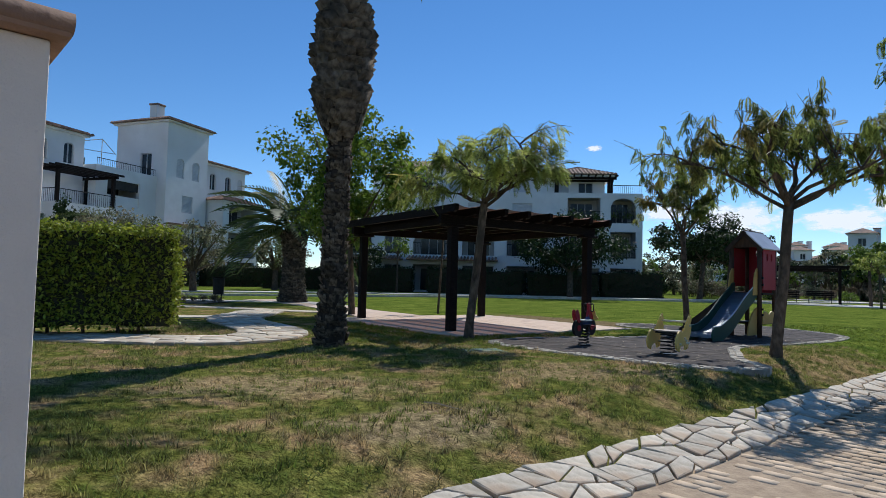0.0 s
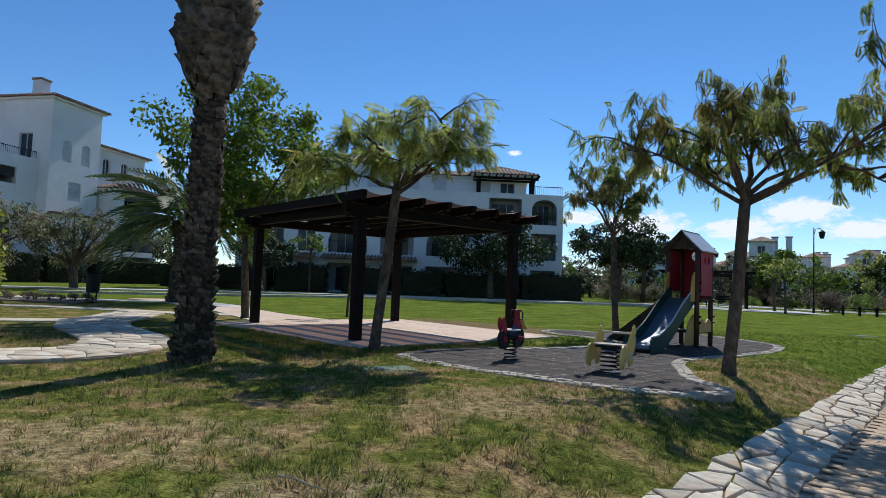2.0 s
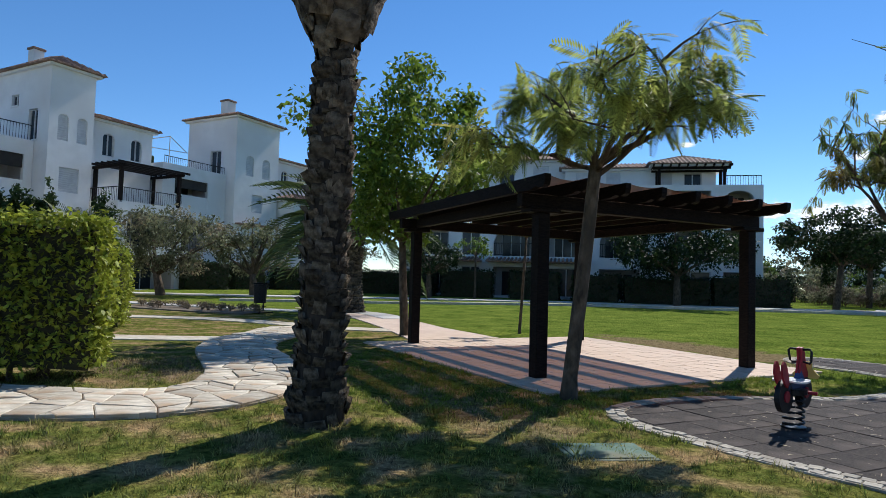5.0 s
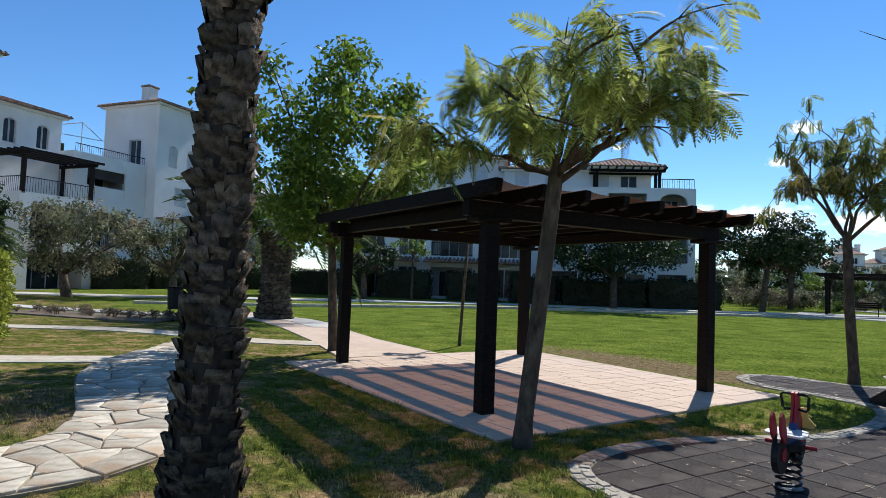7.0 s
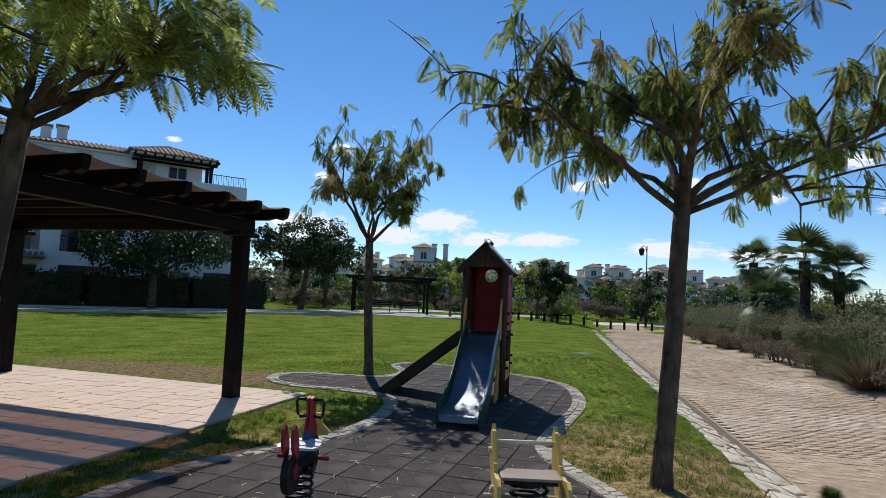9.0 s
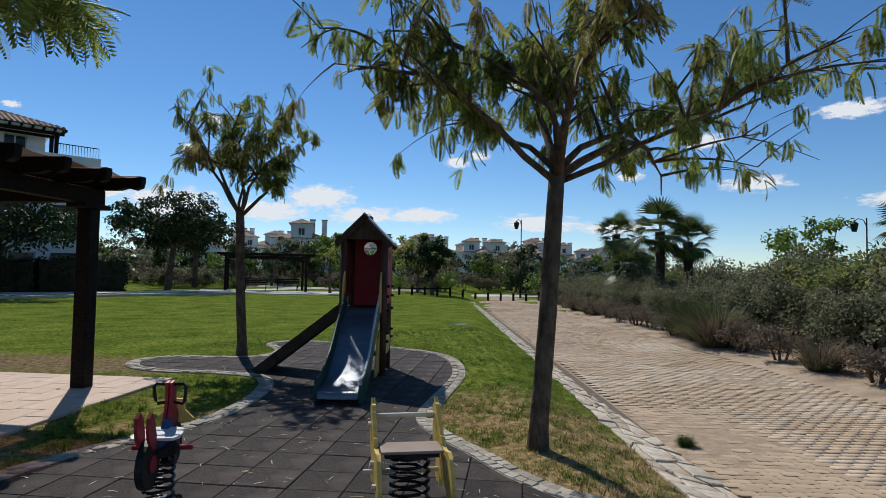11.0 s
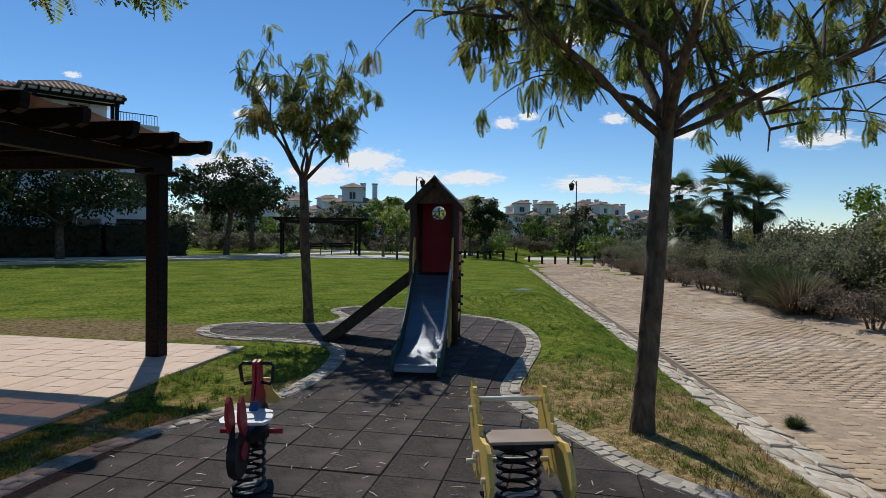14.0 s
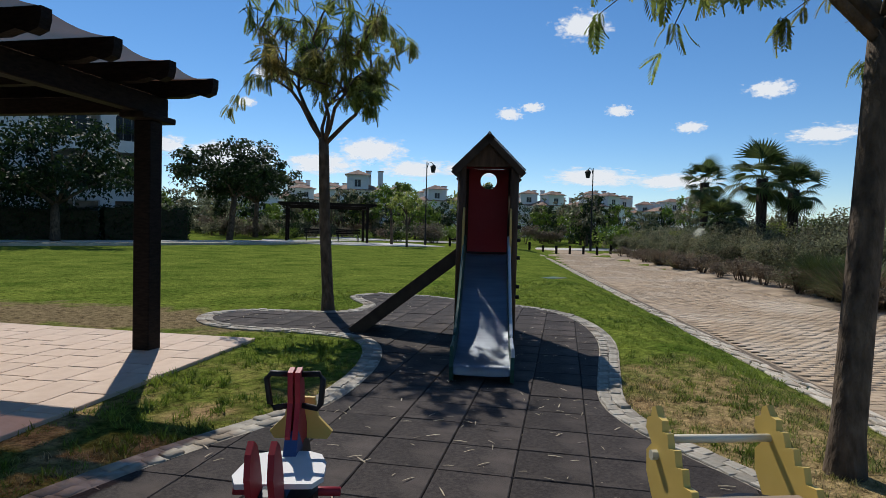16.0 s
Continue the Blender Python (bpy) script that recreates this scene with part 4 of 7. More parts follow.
def plate(bm, outline, thick, axes, origin, hole=None):
    """A board of any outline. axes: the two directions of its plane and its normal; hole: (u, v, radius, stretch)."""
    a, b, n = axes
    o = Vector(origin)
    pt = lambda u, v, w: o + a * u + b * v + n * w
    if not hole:
        f0 = [bm.verts.new(pt(u, v, -thick / 2)) for u, v in outline]
        f1 = [bm.verts.new(pt(u, v, thick / 2)) for u, v in outline]
        bm.faces.new(f0[::-1])
        bm.faces.new(f1)
        for i in range(len(outline)):
            j = (i + 1) % len(outline)
            bm.faces.new((f0[i], f0[j], f1[j], f1[i]))
        return
    hu, hv, hr, st = hole
    k = 24
    ring = [(hu + hr * math.cos(i * math.tau / k), hv + hr * st * math.sin(i * math.tau / k)) for i in range(k)]
    us, vs = [p[0] for p in outline], [p[1] for p in outline]
    u0, u1, v0, v1 = min(us), max(us), min(vs), max(vs)
    rim = []
    for i in range(k):
        c, s_ = math.cos(i * math.tau / k), math.sin(i * math.tau / k)
        t = min(((u1 if c > 0 else u0) - hu) / c if abs(c) > 1e-6 else 1e9, ((v1 if s_ > 0 else v0) - hv) / s_ if abs(s_) > 1e-6 else 1e9)
        rim.append((hu + c * t, hv + s_ * t))
    for w in (-thick / 2, thick / 2):
        A, B = [bm.verts.new(pt(u, v, w)) for u, v in ring], [bm.verts.new(pt(u, v, w)) for u, v in rim]
        for i in range(k):
            j = (i + 1) % k
            bm.faces.new((A[i], B[i], B[j], A[j]))
            c0, c1 = rim[i], rim[j]
            if abs(c0[0] - c1[0]) > 1e-4 and abs(c0[1] - c1[1]) > 1e-4:
                cu = u1 if max(c0[0], c1[0]) > u1 - 1e-4 else u0
                cv = v1 if max(c0[1], c1[1]) > v1 - 1e-4 else v0
                bm.faces.new((B[i], bm.verts.new(pt(cu, cv, w)), B[j]))
    A, B = [bm.verts.new(pt(u, v, -thick / 2)) for u, v in ring], [bm.verts.new(pt(u, v, thick / 2)) for u, v in ring]
    for i in range(k):
        j = (i + 1) % k
        bm.faces.new((A[i], A[j], B[j], B[i]))


AX, AY, AZ = Vector((1, 0, 0)), Vector((0, 1, 0)), Vector((0, 0, 1))
# local frame: y runs from the slide's foot to the tower, x to the right of it
TOWER = Matrix(((0.71, 0.704, 0, 5.235), (-0.704, 0.71, 0, 13.325), (0, 0, 1, 0), (0, 0, 0, 1)))
tw = thing("play_tower", TOWER, "wooden play tower with red panels, gabled roof and steel slide", "playground slide")
HW, F0, F1, DECK = 0.30, 1.90, 2.70, 0.98
for x in (-HW, HW):
    for y in (F0, F1):
        bm = bmesh.new()
        tube(bm, [(x, y, -0.05), (x, y, 2.02)], 0.05, 10)
        part("post", bm, M_POST, tw, "", True)
part("deck", soft_box(-HW, HW, F0, F1, DECK - 0.05, DECK, 0.006), M_DARKBOARD, tw)
part("deck", soft_box(-HW, HW, F0 + 0.05, F1, 0.28, 0.33, 0.006), M_DARKBOARD, tw, "low seat board inside the tower")
bm = bmesh.new()
plate(bm, [(-HW + 0.05, DECK), (HW - 0.05, DECK), (HW - 0.05, 2.03), (-HW + 0.05, 2.03)], 0.03, (AX, AZ, AY), (0, F1, 0), (0.0, 1.88, 0.105, 1.0))
part("back_panel", bm, M_REDP, tw, "dark red panel with a round window")
bm = bmesh.new()
plate(bm, [(-HW, 2.034), (HW, 2.034), (0, 2.32)], 0.03, (AX, AZ, AY), (0, F1, 0))
part("gable", bm, M_REDP, tw)
bm = bmesh.new()
plate(bm, [(-HW, 1.98), (HW, 1.98), (HW - 0.02, 2.02), (0, 2.3), (-HW + 0.02, 2.02)], 0.03, (AX, AZ, AY), (0, F0, 0))
part("gable", bm, M_POST, tw)
for k, y in enumerate((F0 + 0.28, F1 - 0.26)):
    bm = bmesh.new()
    a, b = (F0 + 0.06, (F0 + F1) / 2) if k == 0 else ((F0 + F1) / 2, F1 - 0.06)
    plate(bm, [(a, DECK + 0.06), (b, DECK + 0.06), (b, 1.98), (a, 1.98)], 0.028, (AY, AZ, AX), (HW + 0.035, 0, 0), (y - (0.02 if k else -0.02), 1.76, 0.05, 1.7))
    part("side_panel", bm, M_REDP, tw, "red panel with an oval window")
for sx in (-1, 1):
    bm = bmesh.new()
    plate(bm, [(F0 - 0.27, DECK - 0.06), (F0 + 0.02, DECK - 0.06), (F0 + 0.02, 1.52), (F0 - 0.08, 1.5), (F0 - 0.17, 1.4), (F0 - 0.22, 1.22)], 0.022, (AY, AZ, AX), (sx * (HW - 0.035), 0, 0))
    part("guard_panel", bm, M_YELP, tw, "ochre guard panel beside the slide")
bm = bmesh.new()
plate(bm, [(F0 - 0.5, 0.06), (F0 + 0.02, 0.06), (F0 + 0.02, 0.66), (F0 - 0.1, 0.64), (F0 - 0.3, 0.5), (F0 - 0.46, 0.25)], 0.025, (AY, AZ, AX), (HW - 0.05, 0, 0))
part("base_panel", bm, M_YELP, tw, "ochre panel under the slide")
bm = bmesh.new()
hump = [(F0 + 0.06 + (F1 - F0 - 0.12) * k / 16, 0.48 + 0.09 * abs(math.sin(math.pi * k / 8))) for k in range(17)]
plate(bm, [(F0 + 0.06, 0.3), (F1 - 0.06, 0.3)] + hump[::-1], 0.025, (AY, AZ, AX), (HW + 0.03, 0, 0))
part("base_panel", bm, M_YELP, tw, "ochre panel with a scalloped top edge")
for s_ in (-1, 1):
    bm = bmesh.new()
    n_ = Vector((s_ * 0.707, 0, 0.707))
    d_ = Vector((s_ * 0.707, 0, -0.707))
    plate(bm, [(-0.02, F0 - 0.1), (0.58, F0 - 0.1), (0.58, F1 + 0.12), (-0.02, F1 + 0.12)], 0.03, (d_, AY, n_), (0, 0, 2.345))
    # right slope's paler grey carries the sky's reflection in its colour; left stays dark
    part("roof_board", bm, M_SKYGREY if s_ > 0 else M_DARKBOARD, tw)
    for y in (F0 - 0.09, F1 + 0.1):
        bm = bmesh.new()
        plate(bm, [(-0.02, -0.07), (0.6, -0.07), (0.6, 0.0), (-0.02, 0.0)], 0.022, (d_, n_, AY), (0, y, 2.335))
        part("barge_board", bm, M_DARKBOARD, tw)
# upper board on the ramp's side; lower part added to block sun from the slide
bm = bmesh.new()
plate(bm, [(F0 + 0.06, 1.12), (F1 - 0.06, 1.12), (F1 - 0.06, 1.98), (F0 + 0.06, 1.98)], 0.028, (AY, AZ, AX), (-HW - 0.035, 0, 0))
part("side_panel", bm, M_REDP, tw, "red board above the climbing ramp")
# slide: curve of the bed in (y, z)
BED = [(F0 + 0.02, DECK), (F0 - 0.1, DECK - 0.01), (F0 - 0.22, DECK - 0.09), (1.32, 0.69), (0.98, 0.44), (0.74, 0.285), (0.52, 0.19), (0.3, 0.155), (0.08, 0.15), (0.03, 0.13), (0.015, 0.07)]
bed = catmull([(0, y - 0.2 * max(0.0, 1 - y / 1.5), z) for y, z in BED], 4)
bm = bmesh.new()
rows = []
for p in bed:
    rows.append([bm.verts.new((x, p.y, p.z + dz)) for x, dz in ((-0.232, 0.014), (-0.21, 0.003), (-0.1, 0), (0, 0), (0.1, 0), (0.21, 0.003), (0.232, 0.014))])
for r0, r1 in zip(rows, rows[1:]):
    for i in range(6):
        bm.faces.new((r0[i], r0[i + 1], r1[i + 1], r1[i]))
bmesh.ops.solidify(bm, geom=bm.faces[:], thickness=0.004)
part("slide_bed", bm, M_STEEL, tw, "polished steel slide bed", True)
for s_ in (-1, 1):
    bm = bmesh.new()
    outer = [(p.y, p.z + 0.19 - 0.06 * float(sstep(-0.5, -0.05, -p.y))) for p in bed[:-6]] + [(-0.17, 0.22), (-0.2, 0.14)]
    inner = [(-0.18, 0.03), (-0.1, 0.0), (0.25, 0.01)] + [(p.y, p.z - 0.12) for p in bed[:-16]][::-1]
    plate(bm, outer + inner, 0.03, (AY, AZ, AX), (s_ * 0.249, 0, 0))
    part("slide_side", bm, M_GREENP, tw, "dark green slide cheek")
    bm = bmesh.new()
    tube(bm, [(s_ * 0.249, y, z + 0.01) for y, z in outer[:-1]], 0.016, 6)
    part("slide_rail", bm, M_SKYGREY if s_ > 0 else M_GREENP, tw)
# climbing ramp
bm = bmesh.new()
rd = Vector((-1.25, 0, -0.98)).normalized()
for y0, y1, h in ((F0 + 0.1, F1 - 0.1, 0.04), (F0 + 0.06, F0 + 0.11, 0.15), (F1 - 0.11, F1 - 0.06, 0.15)):
    plate(bm, [(0, y0), (1.6, y0), (1.6, y1), (0, y1)], h, (rd, AY, rd.cross(AY)), (-HW, 0, DECK))
part("climbing_ramp", bm, M_DARKBOARD, tw, "dark timber climbing ramp")
for y in (F0, F1):
    for z in (1.15, 1.3, 0.95, 0.5, 0.62):
        bm = bmesh.new()
        tube(bm, [(HW + 0.03, y, z), (HW + 0.085, y, z)], 0.022, 8)
        part("bolt_cap", bm, M_BOLT, tw)


# ---- spring riders ----
M_SPRING = mat("black spring steel", (0.012, 0.012, 0.013), (0.025, 0.025, 0.025), 12, 0.4, metal=0.4)
M_YELLOW = mat("yellow board", (0.68, 0.47, 0.12), (0.74, 0.53, 0.16), 3, 0.45, bump=0.001)
M_SEAT = mat("pale seat board", (0.62, 0.60, 0.58), (0.70, 0.68, 0.66), 4, 0.5)
M_BROWNSEAT = mat("grey brown seat", (0.27, 0.20, 0.15), (0.36, 0.28, 0.21), 5, 0.5)
M_BLACKP = mat("black board", (0.012, 0.012, 0.014), (0.02, 0.02, 0.022), 5, 0.45)
M_BLUEP = mat("blue board", (0.03, 0.06, 0.16), (0.04, 0.08, 0.20), 5, 0.5)
M_CREAMPEG = mat("cream peg", (0.66, 0.60, 0.45), (0.72, 0.66, 0.52), 5, 0.5)


def spring(parent, radius, z0, z1, coils):
    bm = bmesh.new()
    n = coils * 14
    tube(bm, [(radius * math.cos(i * math.tau / 14), radius * math.sin(i * math.tau / 14), z0 + (z1 - z0) * i / n) for i in range(n + 1)], 0.012, 6)
    part("spring", bm, M_SPRING, parent, "", True)
    bm = bmesh.new()
    tube(bm, [(0, 0, -0.02), (0, 0, z0 + 0.002)], radius + 0.02, 16)
    part("base_plate", bm, M_SPRING, parent)
    bm = bmesh.new()
    tube(bm, [(0, 0, z1 - 0.02), (0, 0, z1 + 0.03)], radius + 0.03, 16)
    part("top_plate", bm, M_SPRING, parent)


def peg(parent, a, b, r, m_, name="peg"):
    bm = bmesh.new()
    tube(bm, [a, b], r, 10)
    part(name, bm, m_, parent, "", True)


# dinosaur: x runs along its body to the head
v_ = Vector((0.565, 0.825))
DM = Matrix(((v_.x, -v_.y, 0, 3.73), (v_.y, v_.x, 0, 10.46), (0, 0, 1, 0.0), (0, 0, 0, 1)))
dino = thing("spring_rider", DM @ Matrix.Diagonal((0.94, 1.15, 0.97, 1)), "yellow animal-shaped spring rider with brown seat and cream bar", "spring rider")
spring(dino, 0.105, 0.02, 0.36, 6)
prof = [(0.17, 0.10), (0.24, 0.12), (0.235, 0.24), (0.33, 0.30), (0.385, 0.38), (0.39, 0.46), (0.345, 0.50), (0.40, 0.545), (0.395, 0.585), (0.36, 0.60), (0.355, 0.635), (0.325, 0.65), (0.30, 0.615), (0.265, 0.61), (0.26, 0.57), (0.22, 0.575), (0.205, 0.525),
        (0.16, 0.535), (0.145, 0.48), (0.10, 0.49), (0.085, 0.435), (0.03, 0.44), (0.01, 0.385), (-0.09, 0.38), (-0.20, 0.40), (-0.26, 0.37), (-0.33, 0.30), (-0.36, 0.22), (-0.33, 0.14), (-0.27, 0.10), (-0.25, 0.15), (-0.2, 0.08), (-0.16, 0.15), (-0.08, 0.17), (0.06, 0.17), (0.10, 0.09), (0.13, 0.15)]
for y in (-0.19, 0.19):
    bm = bmesh.new()
    plate(bm, prof, 0.022, (AX, AZ, AY), (0, y, 0))
    bmesh.ops.bevel(bm, geom=[e for e in bm.edges if len(e.link_faces) == 2 and e.calc_face_angle() > 1.2 and abs(e.verts[0].co.y - e.verts[1].co.y) < 1e-4], offset=0.004, segments=1, affect="EDGES")
    sp = part("side_board", bm, M_YELLOW, dino, "yellow animal-shaped side board")
    for (px, pz) in ((0.30, 0.47), (0.02, 0.28), (0.10, 0.24), (-0.2, 0.2)):
        bm = bmesh.new()
        k = 1 if y > 0 else -1
        tube(bm, [(px, y + k * 0.01, pz), (px, y + k * 0.03, pz)], 0.02, 8)
        part("bolt_cap", bm, M_CREAMPEG, dino)
part("seat", soft_box(-0.14, 0.1, -0.17, 0.17, 0.375, 0.395, 0.006), M_BROWNSEAT, dino)
part("seat_bracket", soft_box(-0.12, 0.08, -0.15, 0.15, 0.345, 0.374, 0.004), M_SPRING, dino)
peg(dino, (0.30, -0.2, 0.53), (0.30, 0.2, 0.53), 0.016, M_CREAMPEG, "handlebar")
peg(dino, (0.12, -0.25, 0.2), (0.12, 0.25, 0.2), 0.016, M_CREAMPEG, "foot_bar")

# motorbike: x runs forwards
w_ = Vector((0.62, 0.785))
BM_ = Matrix(((w_.x, -w_.y, 0, 2.585), (w_.y, w_.x, 0, 11.55), (0, 0, 1, 0.0), (0, 0, 0, 1)))
bike = thing("spring_rider", BM_ @ Matrix.Diagonal((0.97, 0.92, 0.94, 1)), "red and black motorbike-shaped spring rider with white seat", "spring rider")
spring(bike, 0.095, 0.02, 0.36, 6)


def disc(r, sx=1.0, k=24):
    return [(r * sx * math.cos(i * math.tau / k), r * math.sin(i * math.tau / k)) for i in range(k)]


for x, y in ((-0.22, 0.0), (0.24, 0.0)):
    bm = bmesh.new()
    plate(bm, disc(0.155), 0.05, (AX, AZ, AY), (x, y, 0.33))
    wheel = part("wheel", bm, M_BLACKP, bike, "black wheel board")
    for k in (-1, 1):
        bm = bmesh.new()
        plate(bm, disc(0.055), 0.012, (AX, AZ, AY), (x, y + k * 0.032, 0.33))
        part("hub", bm, M_REDP, wheel)
for y in (-0.036, 0.036):
    bm = bmesh.new()
    plate(bm, [(-0.30, 0.47), (-0.24, 0.42), (-0.20, 0.45), (-0.21, 0.52), (-0.24, 0.60), (-0.27, 0.65), (-0.305, 0.675), (-0.34, 0.645), (-0.35, 0.57), (-0.33, 0.51)], 0.02, (AX, AZ, AY), (0, y, 0))
    part("tail_board", bm, M_REDP, bike, "red rounded tail board")
    bm = bmesh.new()
    plate(bm, [(0.12, 0.44), (0.22, 0.40), (0.34, 0.44), (0.30, 0.52), (0.24, 0.60), (0.22, 0.72), (0.18, 0.79), (0.13, 0.78), (0.14, 0.66), (0.10, 0.54)], 0.02, (AX, AZ, AY), (0, y * 0.4, 0))
    part("fork_board", bm, M_REDP, bike)
bm = bmesh.new()
plate(bm, [(-0.20, 0.36), (0.26, 0.36), (0.22, 0.46), (0.12, 0.56), (0.06, 0.46), (-0.16, 0.43)], 0.05, (AX, AZ, AY), (0, 0, 0))
part("tank_board", bm, M_BLUEP, bike, "blue tank board")
bm = bmesh.new()
plate(bm, [(0.13, -0.07), (0.10, -0.12), (0.02, -0.15), (-0.10, -0.16), (-0.16, -0.13), (-0.17, 0.13), (-0.10, 0.16), (0.02, 0.15), (0.10, 0.12), (0.13, 0.07)], 0.018, (AX, AY, AZ), (0, 0, 0.47))
part("seat", bm, M_SEAT, bike, "white rounded seat board")
bm = bmesh.new()
plate(bm, [(-0.13, 0.50), (-0.11, 0.47), (0.11, 0.47), (0.13, 0.50), (0.07, 0.56), (0.055, 0.64), (-0.055, 0.64), (-0.07, 0.56)], 0.02, (AY, AZ, AX), (0.30, 0, 0))
part("headlamp_board", bm, M_YELLOW, bike, "ochre bell-shaped front board")
for k in (-1, 1):
    bm = bmesh.new()
    tube(bm, [(0.17, k * 0.025, 0.765), (0.16, k * 0.095, 0.77), (0.155, k * 0.11, 0.75), (0.17, k * 0.10, 0.65), (0.175, k * 0.085, 0.63), (0.18, k * 0.025, 0.64)], 0.012, 8)
    part("handle", bm, M_BLACKP, bike, "black loop handle", True)
    peg(bike, (0.05, k * 0.03, 0.36), (0.05, k * 0.2, 0.36), 0.017, M_REDP, "foot_peg")


# ---- kiosk at the start ----
KM = Matrix.Translation((-0.965, 3.02, -0.2)) @ Euler((0, 0, radians(47))).to_matrix().to_4x4()
kiosk = thing("utility_kiosk", KM, "cream rendered utility kiosk with a tiled cap and metal door", "kiosk")
part("wall", soft_box(-1.5, 0, 0, 1.0, -0.2, 2.26, 0.012), M_CREAM, kiosk)
part("door", soft_box(-1.25, -0.26, -0.02, 0.02, 0.12, 1.86, 0.006), M_CREAM, kiosk, "flush painted metal door")
for z in (1.66, 1.45, 0.6):
    part("hinge", soft_box(-0.275, -0.25, -0.03, -0.005, z, z + 0.12, 0.004), M_IRON, kiosk)
part("door_gap", soft_box(-0.262, -0.254, -0.008, 0.012, 0.1, 1.9, 0), M_IRON, kiosk)
part("cap", soft_box(-1.58, 0.07, -0.08, 1.08, 2.263, 2.31, 0.02), M_TILE, kiosk, "terracotta tile cap")
for k in range(9):
    bm = bmesh.new()
    y = -0.06 + k * 0.14
    tube(bm, [(-1.58, y, 2.33), (0.07, y, 2.33)], 0.05, 8)
    part("roof_tile", bm, M_TILE, kiosk, "", True)


# ---- houses ----
def wall_cells(bm, x0, x1, z0, z1, holes, y0, y1):
    """One connected wall in the x-z plane from y0 to y1 with rectangular holes."""
    xs = sorted({x0, x1, *[h[0] for h in holes], *[h[1] for h in holes]})
    zs = sorted({z0, z1, *[h[2] for h in holes], *[h[3] for h in holes]})
    made = {}
    def v(i, k, y):
        if (i, k, y) not in made:
            made[i, k, y] = bm.verts.new((xs[i], y, zs[k]))
        return made[i, k, y]
    def solid(i, k):
        if not (0 <= i < len(xs) - 1 and 0 <= k < len(zs) - 1):
            return False
        mx, mz = (xs[i] + xs[i + 1]) / 2, (zs[k] + zs[k + 1]) / 2
        return not any(h[0] < mx < h[1] and h[2] < mz < h[3] for h in holes)
    for i in range(len(xs) - 1):
        for k in range(len(zs) - 1):
            if not solid(i, k):
                continue
            bm.faces.new((v(i, k, y0), v(i + 1, k, y0), v(i + 1, k + 1, y0), v(i, k + 1, y0)))
            bm.faces.new((v(i, k + 1, y1), v(i + 1, k + 1, y1), v(i + 1, k, y1), v(i, k, y1)))
            for di, dk, a, b in ((-1, 0, (i, k + 1), (i, k)), (1, 0, (i + 1, k), (i + 1, k + 1)), (0, -1, (i, k), (i + 1, k)), (0, 1, (i + 1, k + 1), (i, k + 1))):
                if not solid(i + di, k + dk):
                    bm.faces.new((v(*a, y1), v(*b, y1), v(*b, y0), v(*a, y0)))


def turned(bm, m):
    bmesh.ops.transform(bm, matrix=m, verts=bm.verts[:])
    return bm


